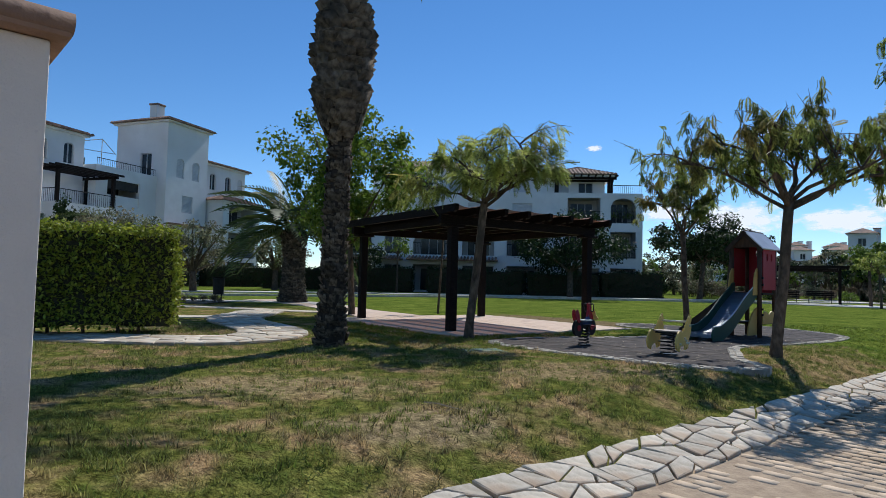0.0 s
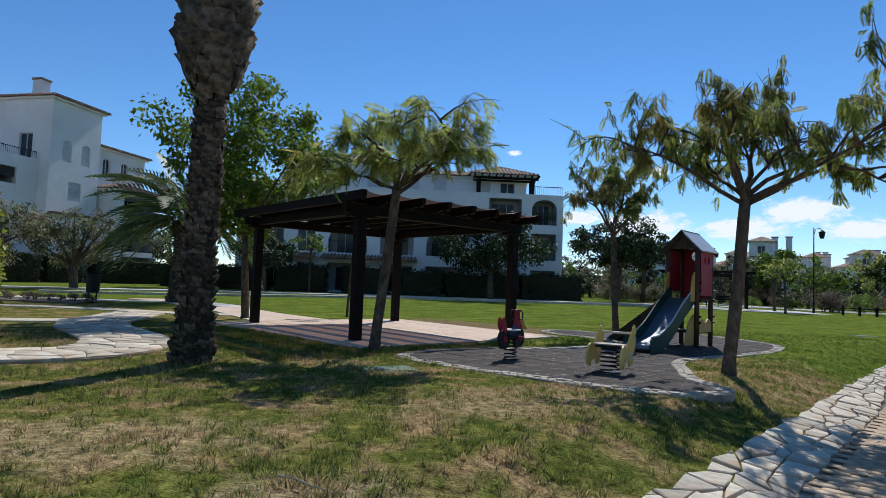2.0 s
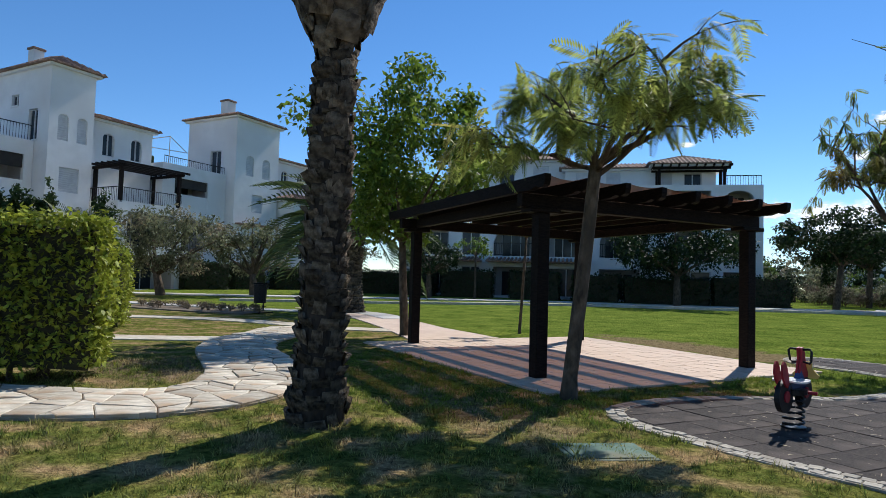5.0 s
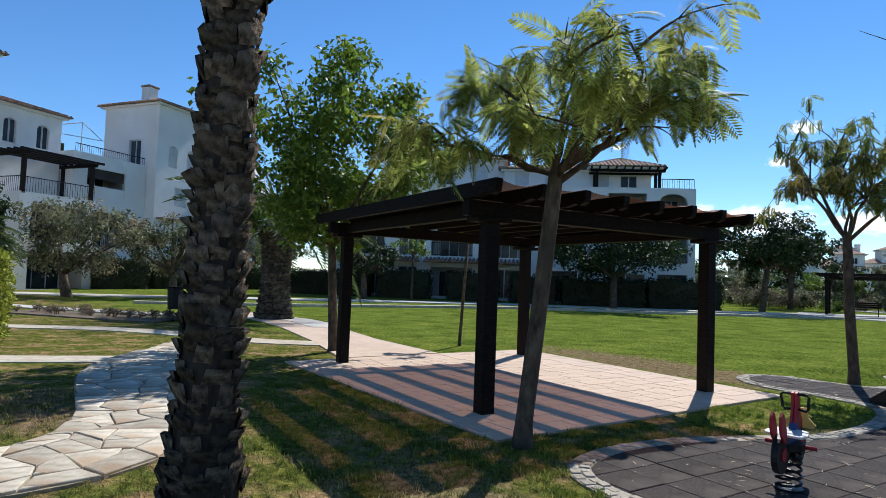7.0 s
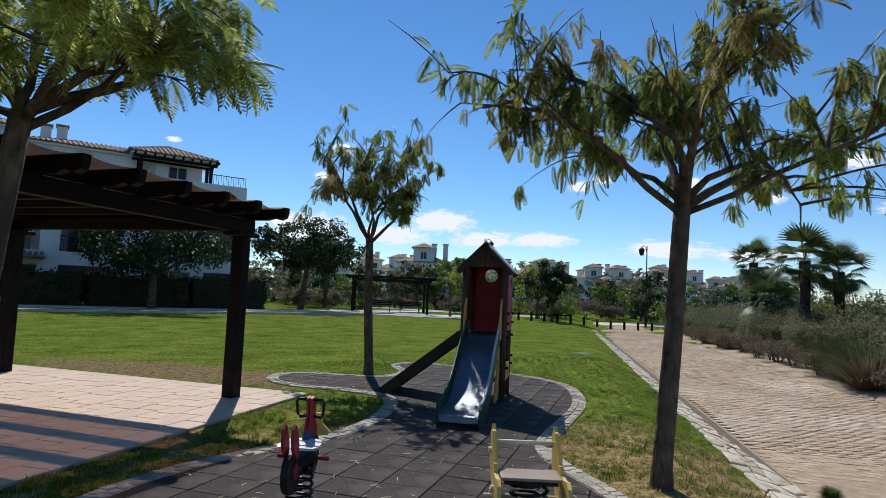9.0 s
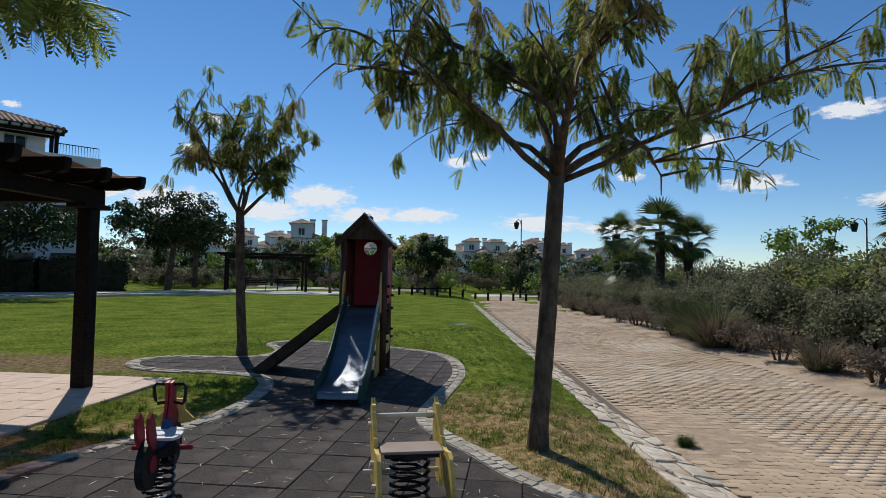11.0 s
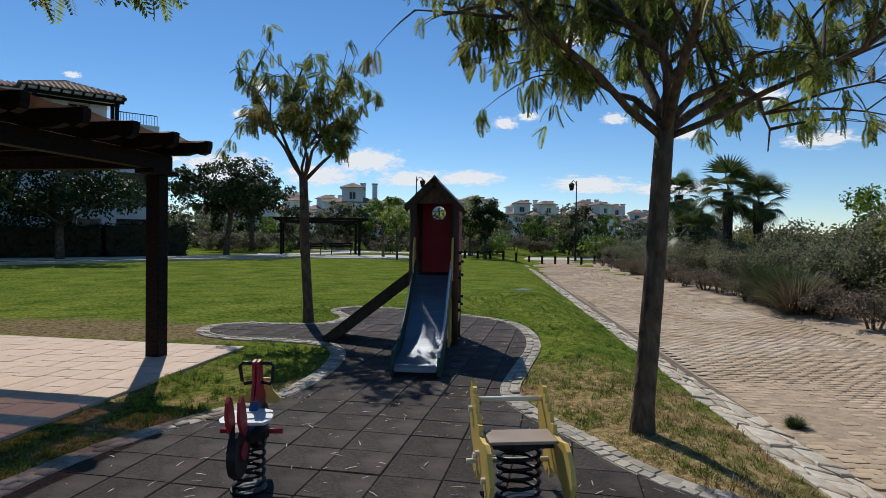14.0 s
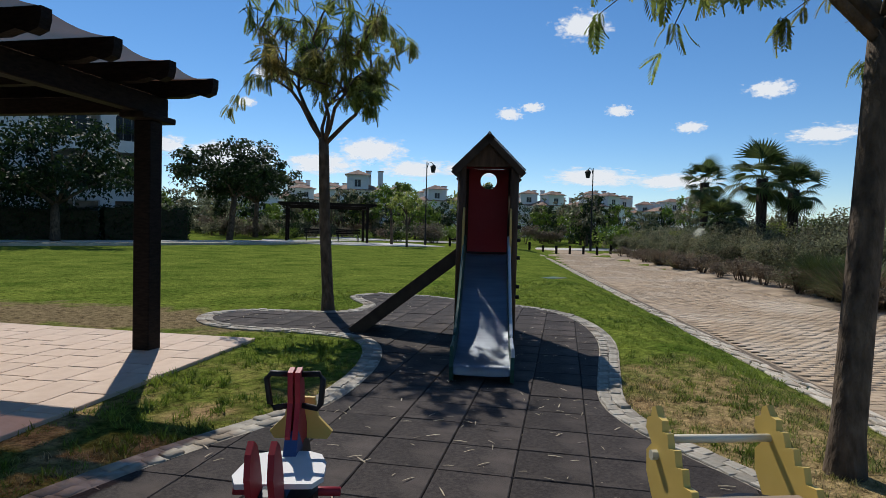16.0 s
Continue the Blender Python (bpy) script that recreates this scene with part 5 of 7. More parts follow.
def facade(parent, m, width, z0, z1, holes, thick=0.3):
    """A wall facing -y of the frame m. holes: (x0, x1, z0, z1, kind)."""
    bm = bmesh.new()
    wall_cells(bm, 0, width, z0, z1, holes, 0, thick)
    part("wall", turned(bm, m), M_WHITE, parent)
    for x0, x1, a, b, kind in holes:
        w = x1 - x0
        if "arch" in kind:
            bm = bmesh.new()
            k = 12
            rise = min(w / 2, 0.35 * w)
            for s_ in range(k):
                u0, u1 = s_ / k, (s_ + 1) / k
                y0_, y1_ = b - rise + rise * math.sqrt(max(0, 1 - (2 * u0 - 1) ** 2)), b - rise + rise * math.sqrt(max(0, 1 - (2 * u1 - 1) ** 2))
                q = [(x0 + w * u0, y0_), (x0 + w * u1, y1_), (x0 + w * u1, b), (x0 + w * u0, b)]
                lo = [bm.verts.new((u, 0.004, v)) for u, v in q]
                hi = [bm.verts.new((u, thick, v)) for u, v in q]
                bm.faces.new(lo)
                bm.faces.new((lo[0], hi[0], hi[1], lo[1]))
            bmesh.ops.remove_doubles(bm, verts=bm.verts[:], dist=0.0005)
            part("arch", turned(bm, m), M_WHITE, parent)
        if "shut" in kind:
            bm = bmesh.new()
            steps = [(a + (b - a) * i / 24, 0.085 + 0.02 * (i % 2)) for i in range(25)]
            lo, hi = [bm.verts.new((x0, y_, z_)) for z_, y_ in steps], [bm.verts.new((x1, y_, z_)) for z_, y_ in steps]
            for i in range(24):
                bm.faces.new((lo[i], hi[i], hi[i + 1], lo[i + 1]))
            part("shutter", turned(bm, m), M_SHUTTER, parent)
        elif "log" in kind:
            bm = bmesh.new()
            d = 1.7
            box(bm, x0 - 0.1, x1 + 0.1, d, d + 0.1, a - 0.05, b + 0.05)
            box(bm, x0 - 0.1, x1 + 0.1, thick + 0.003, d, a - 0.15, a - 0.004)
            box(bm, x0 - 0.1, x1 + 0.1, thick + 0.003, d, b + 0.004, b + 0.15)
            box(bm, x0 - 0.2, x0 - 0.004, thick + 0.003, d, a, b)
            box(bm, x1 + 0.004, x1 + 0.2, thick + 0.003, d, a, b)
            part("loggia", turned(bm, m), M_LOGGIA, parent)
            bm = bmesh.new()
            box(bm, x0 + 0.15 * w, x1 - 0.15 * w, d - 0.06, d - 0.01, a, a + 0.85 * (b - a))
            win = part("window", turned(bm, m), M_GLASS, parent)
            bm = bmesh.new()
            for u in (0.15, 0.38, 0.62, 0.85):
                box(bm, x0 + u * w - 0.03, x0 + u * w + 0.03, d - 0.09, d - 0.06, a, a + 0.85 * (b - a))
            part("frame", turned(bm, m), M_FRAME, win)
            bm = bmesh.new()
            if "rail" in kind:
                box(bm, x0, x1, 0.1, 0.14, a + 0.92, a + 0.97)
                box(bm, x0, x1, 0.1, 0.14, a + 0.08, a + 0.12)
                n = int(w / 0.13)
                for i in range(n):
                    u = x0 + w * (i + 0.5) / n
                    box(bm, u - 0.012, u + 0.012, 0.11, 0.13, a + 0.12, a + 0.92)
                tagged(part("railing", turned(bm, m), M_IRON, parent), kind="stuff")
            elif "wall" in kind:
                box(bm, x0, x1, 0.05, 0.22, a, a + 0.75)
                part("parapet", turned(bm, m), M_WHITE, parent)
            else:
                bm.free()
            if "blind" in kind:
                bm = bmesh.new()
                box(bm, x0 + 0.004, x1 - 0.004, 0.16, 0.19, b - 0.35 * (b - a), b)
                part("awning", turned(bm, m), M_INSIDE, parent, "dark roller awning")
        else:
            bm = bmesh.new()
            box(bm, x0, x1, 0.16, 0.19, a, b)
            win = part("window", turned(bm, m), M_GLASS, parent)
            bm = bmesh.new()
            for u0, u1 in ((x0, x0 + 0.07), (x1 - 0.07, x1), ((x0 + x1) / 2 - 0.04, (x0 + x1) / 2 + 0.04)):
                box(bm, u0, u1, 0.11, 0.16, a, b)
            box(bm, x0 + 0.07, x1 - 0.07, 0.11, 0.16, b - 0.07, b)
            box(bm, x0 + 0.07, x1 - 0.07, 0.11, 0.16, a, a + 0.07)
            part("frame", turned(bm, m), M_FRAME, win)
            bm = bmesh.new()
            box(bm, x0 - 0.06, x1 + 0.06, -0.06, 0.1, a - 0.08, a - 0.004)
            part("sill", turned(bm, m), M_WHITE, win)


# darker than the white walls: the recesses' shade is put into this colour
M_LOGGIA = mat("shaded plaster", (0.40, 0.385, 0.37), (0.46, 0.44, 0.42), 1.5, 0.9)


def hip_roof(parent, x0, x1, y0, y1, z, rise, over=0.45, step=0.28):
    """Tiled hip roof with rows of barrel tiles."""
    x0, x1, y0, y1 = x0 - over, x1 + over, y0 - over, y1 + over
    w, d = x1 - x0, y1 - y0
    h = min(w, d) / 2
    bm = bmesh.new()
    box(bm, x0, x1, y0, y1, z - 0.05, z)
    a, b = ((x0 + h, (y0 + y1) / 2), (x1 - h, (y0 + y1) / 2)) if w >= d else (((x0 + x1) / 2, y0 + h), ((x0 + x1) / 2, y1 - h))
    A, B = bm.verts.new((*a, z + rise)), bm.verts.new((*b, z + rise))
    C = [bm.verts.new(c) for c in ((x0, y0, z + 0.004), (x1, y0, z + 0.004), (x1, y1, z + 0.004), (x0, y1, z + 0.004))]
    if w >= d:
        fs = ((C[0], C[1], B, A), (C[1], C[2], B), (C[2], C[3], A, B), (C[3], C[0], A))
    else:
        fs = ((C[0], C[1], A), (C[1], C[2], B, A), (C[2], C[3], B), (C[3], C[0], A, B))
    for f in fs:
        bm.faces.new(f)
    def row(p, inward, ln):
        q = Vector(p) + Vector((*inward, rise / h)) * ln
        side = Vector((-inward[1], inward[0], 0)) * 0.085
        up = Vector((0, 0, 0.085))
        v = [bm.verts.new(e) for e in (Vector(p) - side, Vector(p) + up, Vector(p) + side, q - side, q + up, q + side)]
        bm.faces.new((v[0], v[1], v[4], v[3]))
        bm.faces.new((v[1], v[2], v[5], v[4]))
        bm.faces.new((v[2], v[1], v[0]))
    n = int(w / step) if step else 0
    for i in range(n):
        u = (i + 0.5) * w / n
        ln = min(u, w - u, h)
        row((x0 + u, y0, z + 0.01), (0, 1), ln)
        row((x0 + u, y1, z + 0.01), (0, -1), ln)
    n = int(d / step) if step else 0
    for i in range(n):
        u = (i + 0.5) * d / n
        ln = min(u, d - u, h)
        row((x0, y0 + u, z + 0.01), (1, 0), ln)
        row((x1, y0 + u, z + 0.01), (-1, 0), ln)
    part("roof", bm, M_TILE, parent, "terracotta tiled hip roof")
    part("cornice", soft_box(x0 + over * 0.45, x1 - over * 0.45, y0 + over * 0.45, y1 - over * 0.45, z - 0.2, z - 0.054, 0), M_WHITE, parent)


def chimney(parent, x, y, z, h=0.9, s_=0.35):
    c = part("chimney", soft_box(x - s_, x + s_, y - s_, y + s_, z, z + h, 0), M_WHITE, parent)
    part("chimney_cap", soft_box(x - s_ - 0.08, x + s_ + 0.08, y - s_ - 0.08, y + s_ + 0.08, z + h + 0.004, z + h + 0.16, 0.03), M_TILE, c)


def boxwalls(parent, x0, x1, y0, y1, z0, z1, south=(), east=(), inset=0.0):
    """Four walls and a flat top; holes in the south (-y) and east (+x) faces."""
    facade(parent, Matrix.Translation((x0, y0, 0)), x1 - x0, z0, z1, south)
    facade(parent, Matrix.Translation((x1, y0 + 0.3, 0)) @ Matrix.Rotation(radians(90), 4, "Z"), y1 - y0 - 0.3, z0, z1, east)
    part("wall", soft_box(x0, x0 + 0.3, y0 + 0.3, y1, z0, z1, 0), M_WHITE, parent)
    part("wall", soft_box(x0 + 0.3, x1 - 0.3, y1 - 0.3, y1, z0, z1, 0), M_WHITE, parent)
    part("flat_roof", soft_box(x0 + 0.3, x1 - 0.3, y0 + 0.3, y1 - 0.3, z1 - 0.35, z1 - 0.1, 0), M_WHITE, parent)


def rail_run(parent, p, q, z, h=0.95):
    bm = bmesh.new()
    p, q = Vector(p), Vector(q)
    d = q - p
    n = max(2, int(d.length / 0.16))
    tube(bm, [(p.x, p.y, z + h), (q.x, q.y, z + h)], 0.03, 5)
    for i in range(n + 1):
        e = p + d * i / n
        tube(bm, [(e.x, e.y, z), (e.x, e.y, z + h)], 0.014, 4)
    tagged(part("railing", bm, M_IRON, parent), kind="stuff")


def roof_pergola(parent, x0, x1, y0, y1, z, h, tiled=False):
    for x in (x0, x1):
        for y in (y0, y1):
            part("terrace_post", soft_box(x - 0.1, x + 0.1, y - 0.1, y + 0.1, z, z + h, 0), M_BEAM, parent)
    for y in (y0, y1):
        part("terrace_beam", soft_box(x0 - 0.4, x1 + 0.4, y - 0.07, y + 0.07, z + h, z + h + 0.18, 0), M_BEAM, parent)
    n = int((x1 - x0 + 0.8) / 0.55)
    for i in range(n + 1):
        x = x0 - 0.4 + (x1 - x0 + 0.8) * i / n
        part("terrace_rafter", soft_box(x - 0.05, x + 0.05, y0 - 0.5, y1 + 0.5, z + h + 0.184, z + h + 0.32, 0), M_BEAM, parent)


EX, EY = Vector((0.963, -0.27)), Vector((0.27, 0.963))


def white_block(x, y):
    """An apartment house with a square tower, a loggia block before it and a wing behind; its tower's corner stands at x, y."""
    t = thing("apartment_building", Matrix(((EX.x, EY.x, 0, x), (EX.y, EY.y, 0, y), (0, 0, 1, 0), (0, 0, 0, 1))), "white rendered apartment house with tower, loggias and terracotta roofs", "apartment building")
    boxwalls(t, -5.4, 0, 0, 4.6, 0, 13.5, [(-0.0 + 2.6, 3.8, 9.0, 10.9, "win")],
             [(0.75, 1.6, 9.0, 10.6, "arch shut"), (2.5, 3.35, 9.0, 10.6, "arch shut"), (1.5, 2.7, 6.2, 7.6, "shut"), (1.5, 2.7, 2.9, 4.2, "win"), (1.5, 2.7, 0.3, 1.5, "win")])
    hip_roof(t, -5.4, 0, 0, 4.6, 13.55, 0.95)
    chimney(t, -3.3, 2.0, 14.1, 1.3, 0.4)
    bm = bmesh.new()
    box(bm, 0.004, 0.5, 0.2, 4.4, 5.1, 5.22)
    part("ledge", bm, M_TILE, t, "tiled ledge over the window")
    boxwalls(t, -8.0, -0.9, -5.6, -0.03, 0, 8.9, [], [(0.7, 3.6, 6.1, 8.0, "log wall blind"), (0.6, 3.7, 2.8, 5.2, "arch log rail"), (0.6, 3.7, 0.1, 2.2, "log")])
    rail_run(t, (-0.95, -5.5), (-0.95, -0.2), 8.9, 0.5)
    bm = bmesh.new()
    for (a, b) in (((-5.3, -0.2, 10.9), (-1.4, -4.8, 10.9)), ((-5.3, -0.2, 10.9), (-6.8, -4.8, 10.9)), ((-1.4, -4.8, 10.9), (-6.8, -4.8, 10.9)), ((-1.4, -4.8, 8.9), (-1.4, -4.8, 10.9)), ((-6.8, -4.8, 8.9), (-6.8, -4.8, 10.9))):
        tube(bm, [a, b], 0.03, 5)
    part("awning_frame", bm, M_FRAME, t, "thin metal awning frame on the roof terrace")
    part("terrace_planter", soft_box(-7.6, -3.4, -5.3, -4.5, 8.95, 9.7, 0.05), M_DARKLEAF, t, "dark planting along the terrace edge")
    boxwalls(t, -7.0, -0.6, 4.63, 10.4, 0, 11.0, [], [(0.7, 1.5, 8.7, 10.2, "arch win"), (2.7, 3.5, 8.7, 10.2, "arch win"), (4.4, 5.1, 8.7, 10.2, "arch shut")])
    hip_roof(t, -7.0, -0.6, 4.63, 10.4, 11.05, 0.9)
    boxwalls(t, -0.57, 1.6, 4.9, 9.9, 0, 7.6, [], [(0.5, 4.2, 5.4, 7.3, "log rail"), (0.5, 4.2, 2.7, 4.9, "log rail"), (0.5, 4.2, 0.1, 2.3, "log")])
    hip_roof(t, -0.6, 1.6, 4.9, 9.9, 7.65, 0.5, 0.35)
    return t


white_block(-25.2, 47.2)
# the nearer house of the row has an open terrace before its wing
near = thing("apartment_building", Matrix(((EX.x, EY.x, 0, -30.6), (EX.y, EY.y, 0, 33.2), (0, 0, 1, 0), (0, 0, 0, 1))), "white apartment house with tower and pergola terrace", "apartment building")
boxwalls(near, -6.4, 0, 1.9, 4.6, 0, 13.5, [(4.2, 5.2, 9.0, 10.9, "win"), (2.2, 3.0, 11.3, 12.0, "win")],
         [(0.22, 0.86, 9.0, 10.6, "arch shut"), (1.38, 2.02, 9.0, 10.6, "arch shut"), (0.45, 1.65, 5.9, 7.4, "shut"), (0.45, 1.65, 2.7, 4.2, "win")])
hip_roof(near, -6.4, 0, 1.9, 4.6, 13.55, 0.95)
chimney(near, -4.3, 3.2, 14.0, 1.3, 0.32)
boxwalls(near, -9.0, -1.4, -5.6, 1.87, 0, 8.9, [], [(2.6, 6.7, 5.7, 8.0, "log wall blind"), (2.6, 6.7, 2.6, 5.0, "log rail"), (2.6, 6.7, 0.1, 2.2, "log")])
rail_run(near, (-1.45, -5.5), (-1.45, 1.7), 8.9, 0.9)
part("ledge", soft_box(-1.38, -0.9, -5.5, 1.8, 5.2, 5.36, 0.01), M_WHITE, near, "white balcony ledge")
boxwalls(near, -7.0, -0.6, 4.63, 9.2, 0, 11.0, [], [(0.7, 1.5, 8.7, 10.2, "arch win"), (2.7, 3.5, 8.7, 10.2, "arch win")])
hip_roof(near, -7.0, -0.6, 4.63, 9.2, 11.05, 0.8)
boxwalls(near, -0.57, 2.4, 4.9, 9.6, 0, 5.6, [], [(0.4, 4.0, 2.9, 5.0, "log rail"), (0.4, 4.0, 0.1, 2.3, "log")])
rail_run(near, (2.35, 5.0), (2.35, 9.5), 5.5)
rail_run(near, (-0.5, 4.95), (2.3, 4.95), 5.5)
roof_pergola(near, -0.3, 2.3, 5.1, 9.3, 5.5, 2.2)

corner = thing("apartment_building", Matrix(((EX.x, EY.x, 0, -22.3), (EX.y, EY.y, 0, 24.0), (0, 0, 1, 0), (0, 0, 0, 1))), "white corner house with a tiled eave and balcony window", "apartment building")
boxwalls(corner, -6, 0, -6, 0, 0, 12.4, [], [(3.2, 4.6, 9.0, 11.2, "win"), (3.2, 4.6, 5.6, 7.6, "win")])
hip_roof(corner, -6, 0, -6, 0, 12.45, 0.9)
rail_run(corner, (0.25, -3.4), (0.25, -0.8), 8.6)

# long house behind the green
LM = Matrix.Translation((-12.5, 50.0, 0.1))
long_house = thing("apartment_building", LM, "long white apartment house with arched loggias and roof terraces", "apartment building")
holes = []
for k, (a, b, kind) in enumerate(((1.0, 3.6, "log rail"), (4.6, 6.0, "win"), (7.0, 10.0, "log rail"), (11.0, 13.6, "log"), (14.6, 17.4, "log rail"), (19.4, 22.0, "log"), (22.8, 24.8, "log rail"))):
    holes.append((a, b, 0.2, 2.3, "log" if k % 2 == 0 else "win"))
    holes.append((a, b, 3.1, 5.2, ("arch " if k in (2, 4, 5) else "") + kind))
    if k >= 5 or k == 0:
        holes.append((a, b, 5.9, 7.9, ("arch " if k == 6 else "") + ("log rail" if k > 4 else "log wall")))
    else:
        holes.append((a + 0.4, min(b, a + 2.2) - 0.2, 6.1, 7.4, "shut"))
boxwalls(long_house, 0, 25.3, 0, 9.0, 0, 8.3, holes, [(1.0, 2.4, 3.2, 5.0, "win"), (4.0, 5.4, 5.9, 7.4, "win")])
bm = bmesh.new()
for a, b in ((6.6, 13.9), (0.6, 6.2)):
    box(bm, a, b, -1.2, -0.004, 2.62, 2.72)
    n = int((b - a) / 0.28)
    for i in range(n):
        u = a + (b - a) * (i + 0.5) / n
        tube(bm, [(u, -1.25, 2.72), (u, -0.02, 2.95)], 0.09, 5)
part("porch_roof", bm, M_TILE, long_house, "tiled lean-to roof over the ground floor")
boxwalls(long_house, 3.0, 12.0, 2.5, 8.7, 8.25, 10.6, [(1.0, 2.2, 8.5, 10.2, "win"), (4.0, 5.2, 8.5, 10.2, "win"), (6.6, 7.8, 8.5, 10.2, "shut")], [])
hip_roof(long_house, 3.0, 12.0, 2.5, 8.7, 10.65, 1.2)
boxwalls(long_house, 12.05, 22.6, 1.6, 8.7, 8.25, 9.75, [(0.8, 1.8, 8.5, 9.5, "shut"), (3.0, 4.0, 8.5, 9.5, "shut"), (6.6, 7.6, 8.5, 9.4, "shut"), (8.4, 9.6, 8.5, 9.4, "win")], [])
hip_roof(long_house, 12.05, 22.6, 1.6, 8.7, 9.8, 1.0)
hip_roof(long_house, 18.2, 22.9, 0.35, 8.6, 9.86, 1.0, 0.4)
roof_pergola(long_house, 18.6, 22.9, 0.3, 1.5, 8.25, 1.2)
rail_run(long_house, (22.9, 0.12), (25.2, 0.12), 8.25, 0.7)
rp = np.random.default_rng(44)
for u in (20.2, 23.2, 24.2):
    n = 160
    tagged(swarm("balcony_plant", LEAF_V, LEAF_F, turns(rp.uniform(0, math.tau, n), rp.normal(0, 0.6, n), rp.normal(0, 0.6, n), 0.16 * rp.uniform(0.6, 1.3, n)), np.stack([u + rp.normal(0, 0.28, n), 0.32 + rp.normal(0, 0.1, n), 6.35 + np.abs(rp.normal(0, 0.3, n))], 1), M_BRIGHTLEAF, long_house), "leafy potted plants behind the balcony rail")
chimney(long_house, 13.4, 5.0, 10.2, 1.2, 0.3)
chimney(long_house, 14.3, 5.0, 10.2, 1.3, 0.3)
chimney(long_house, 8.2, 5.5, 11.3, 1.0, 0.3)


def villa(x, y, a, w, h, seed):
    r = np.random.default_rng(seed)
    t = thing("villa", pose(x, y, 0, 0, 0, a), "white terraced villa with small tower, tiled roof and chimneys", "house", "distant white villas")
    k = h / 7.0
    boxwalls(t, 0, w, 0, 7, 0, 5.2 * k, [(0.8, 2.2, 0.5, 2.3, "win"), (w - 2.6, w - 1.0, 0.5, 2.3, "win"), (0.9, 2.0, 3.2, 4.4, "win"), (w - 2.4, w - 1.2, 3.2, 4.4, "win"), (w / 2 - 0.8, w / 2 + 0.8, 2.9, 4.6, "log")], [(1.5, 2.7, 3.2, 4.4, "win")])
    hip_roof(t, 0, w, 0, 7, 5.25 * k, 1.3, 0.4, 0)
    boxwalls(t, w * 0.3, w * 0.3 + 3.2, -0.03, 3.0, 5.0 * k, h, [(1.1, 2.1, 5.6 * k, 6.5 * k, "win")], [])
    hip_roof(t, w * 0.3, w * 0.3 + 3.2, -0.03, 3.0, h + 0.05, 0.8, 0.35, 0)
    for c in range(2):
        chimney(t, w * (0.68 + 0.22 * c), 3.0, 5.4 * k, 2.2 * k, 0.4)


for i, (az_, dist, h) in enumerate(((22.5, 98, 7.6), (27.5, 102, 8.2), (31.2, 100, 8.6), (35.5, 103, 7.9), (39.0, 106, 8.6), (43.5, 112, 7.8), (47.2, 115, 8.4), (50.0, 118, 8.6), (52.8, 125, 8.0), (55.2, 128, 8.4), (57.6, 134, 8.2), (60.0, 138, 7.8), (62.2, 142, 7.6))):
    dist += (0, 9, -4, 12, 3, -6, 7)[i % 7]
    villa(1.5 + dist * math.sin(radians(az_)) - 3, 9.0 + dist * math.cos(radians(az_)), -az_ * 0.6 + (0, 25, -15, 10)[i % 4], (7.4, 6.2, 8.4)[i % 3], h * (1.0, 0.94, 1.05)[i % 3], 90 + i)


for i in range(15):
    az_ = 20.5 + i * 2.95
    dist = 128 + 2.0 * i + (0, 8, 3, -5)[i % 4]
    villa(1.5 + dist * math.sin(radians(az_)) - 3, 9.0 + dist * math.cos(radians(az_)), -az_ * 0.7 + (12, -18, 5)[i % 3], (8.0, 6.6, 7.4, 9.0)[i % 4], (9.4, 8.6, 10.0)[i % 3], 140 + i)


# ---- far pergola, benches, lamps, bin, fence ----
FP = Matrix.Translation((20.9, 49.2, 0.08)) @ Euler((0, 0, radians(-28))).to_matrix().to_4x4()
pergola(FP, 5.6, 3.6, 2.35, 8, "dark timber pergola over a bench on far paving", False)


def bench(m):
    t = thing("picnic_bench", m, "dark slatted bench under the far pergola", "bench")
    for k in range(3):
        part("seat_slat", soft_box(0, 1.8, 0.14 * k, 0.14 * k + 0.11, 0.43, 0.47, 0.005), M_BEAM, t)
        part("back_slat", soft_box(0, 1.8, 0.44, 0.47, 0.55 + 0.13 * k, 0.65 + 0.13 * k, 0.005), M_BEAM, t)
    for x in (0.15, 1.6):
        part("leg", soft_box(x, x + 0.06, 0.0, 0.42, 0, 0.43, 0.005), M_IRON, t)
        part("back_post", soft_box(x, x + 0.05, 0.475, 0.52, 0, 0.95, 0.005), M_IRON, t)


bench(Matrix.Translation((22.6, 49.9, 0.1)) @ Euler((0, 0, radians(-28))).to_matrix().to_4x4())
bench(Matrix.Translation((24.6, 48.8, 0.1)) @ Euler((0, 0, radians(-28))).to_matrix().to_4x4())


def street_lamp(x, y, h, a):
    t = thing("street_lamp", pose(x, y, 0, 0, 0, a), "dark street lamp with a hooked arm and hanging lantern", "street lamp")
    bm = bmesh.new()
    tube(bm, [(0, 0, -0.1), (0, 0, 0.8), (0, 0, 0.82), (0, 0, h)], [0.09, 0.08, 0.05, 0.035], 8)
    part("pole", bm, M_IRON, t)
    bm = bmesh.new()
    tube(bm, [(0, 0, h - 0.5), (0.15, 0, h - 0.1), (0.4, 0, h), (0.6, 0, h - 0.15)], 0.025, 6)
    part("arm", bm, M_IRON, t)
    bm = bmesh.new()
    tube(bm, [(0.6, 0, h - 0.15), (0.6, 0, h - 0.3), (0.6, 0, h - 0.75)], [0.05, 0.22, 0.13], 8)
    part("lantern", bm, M_IRON, t)


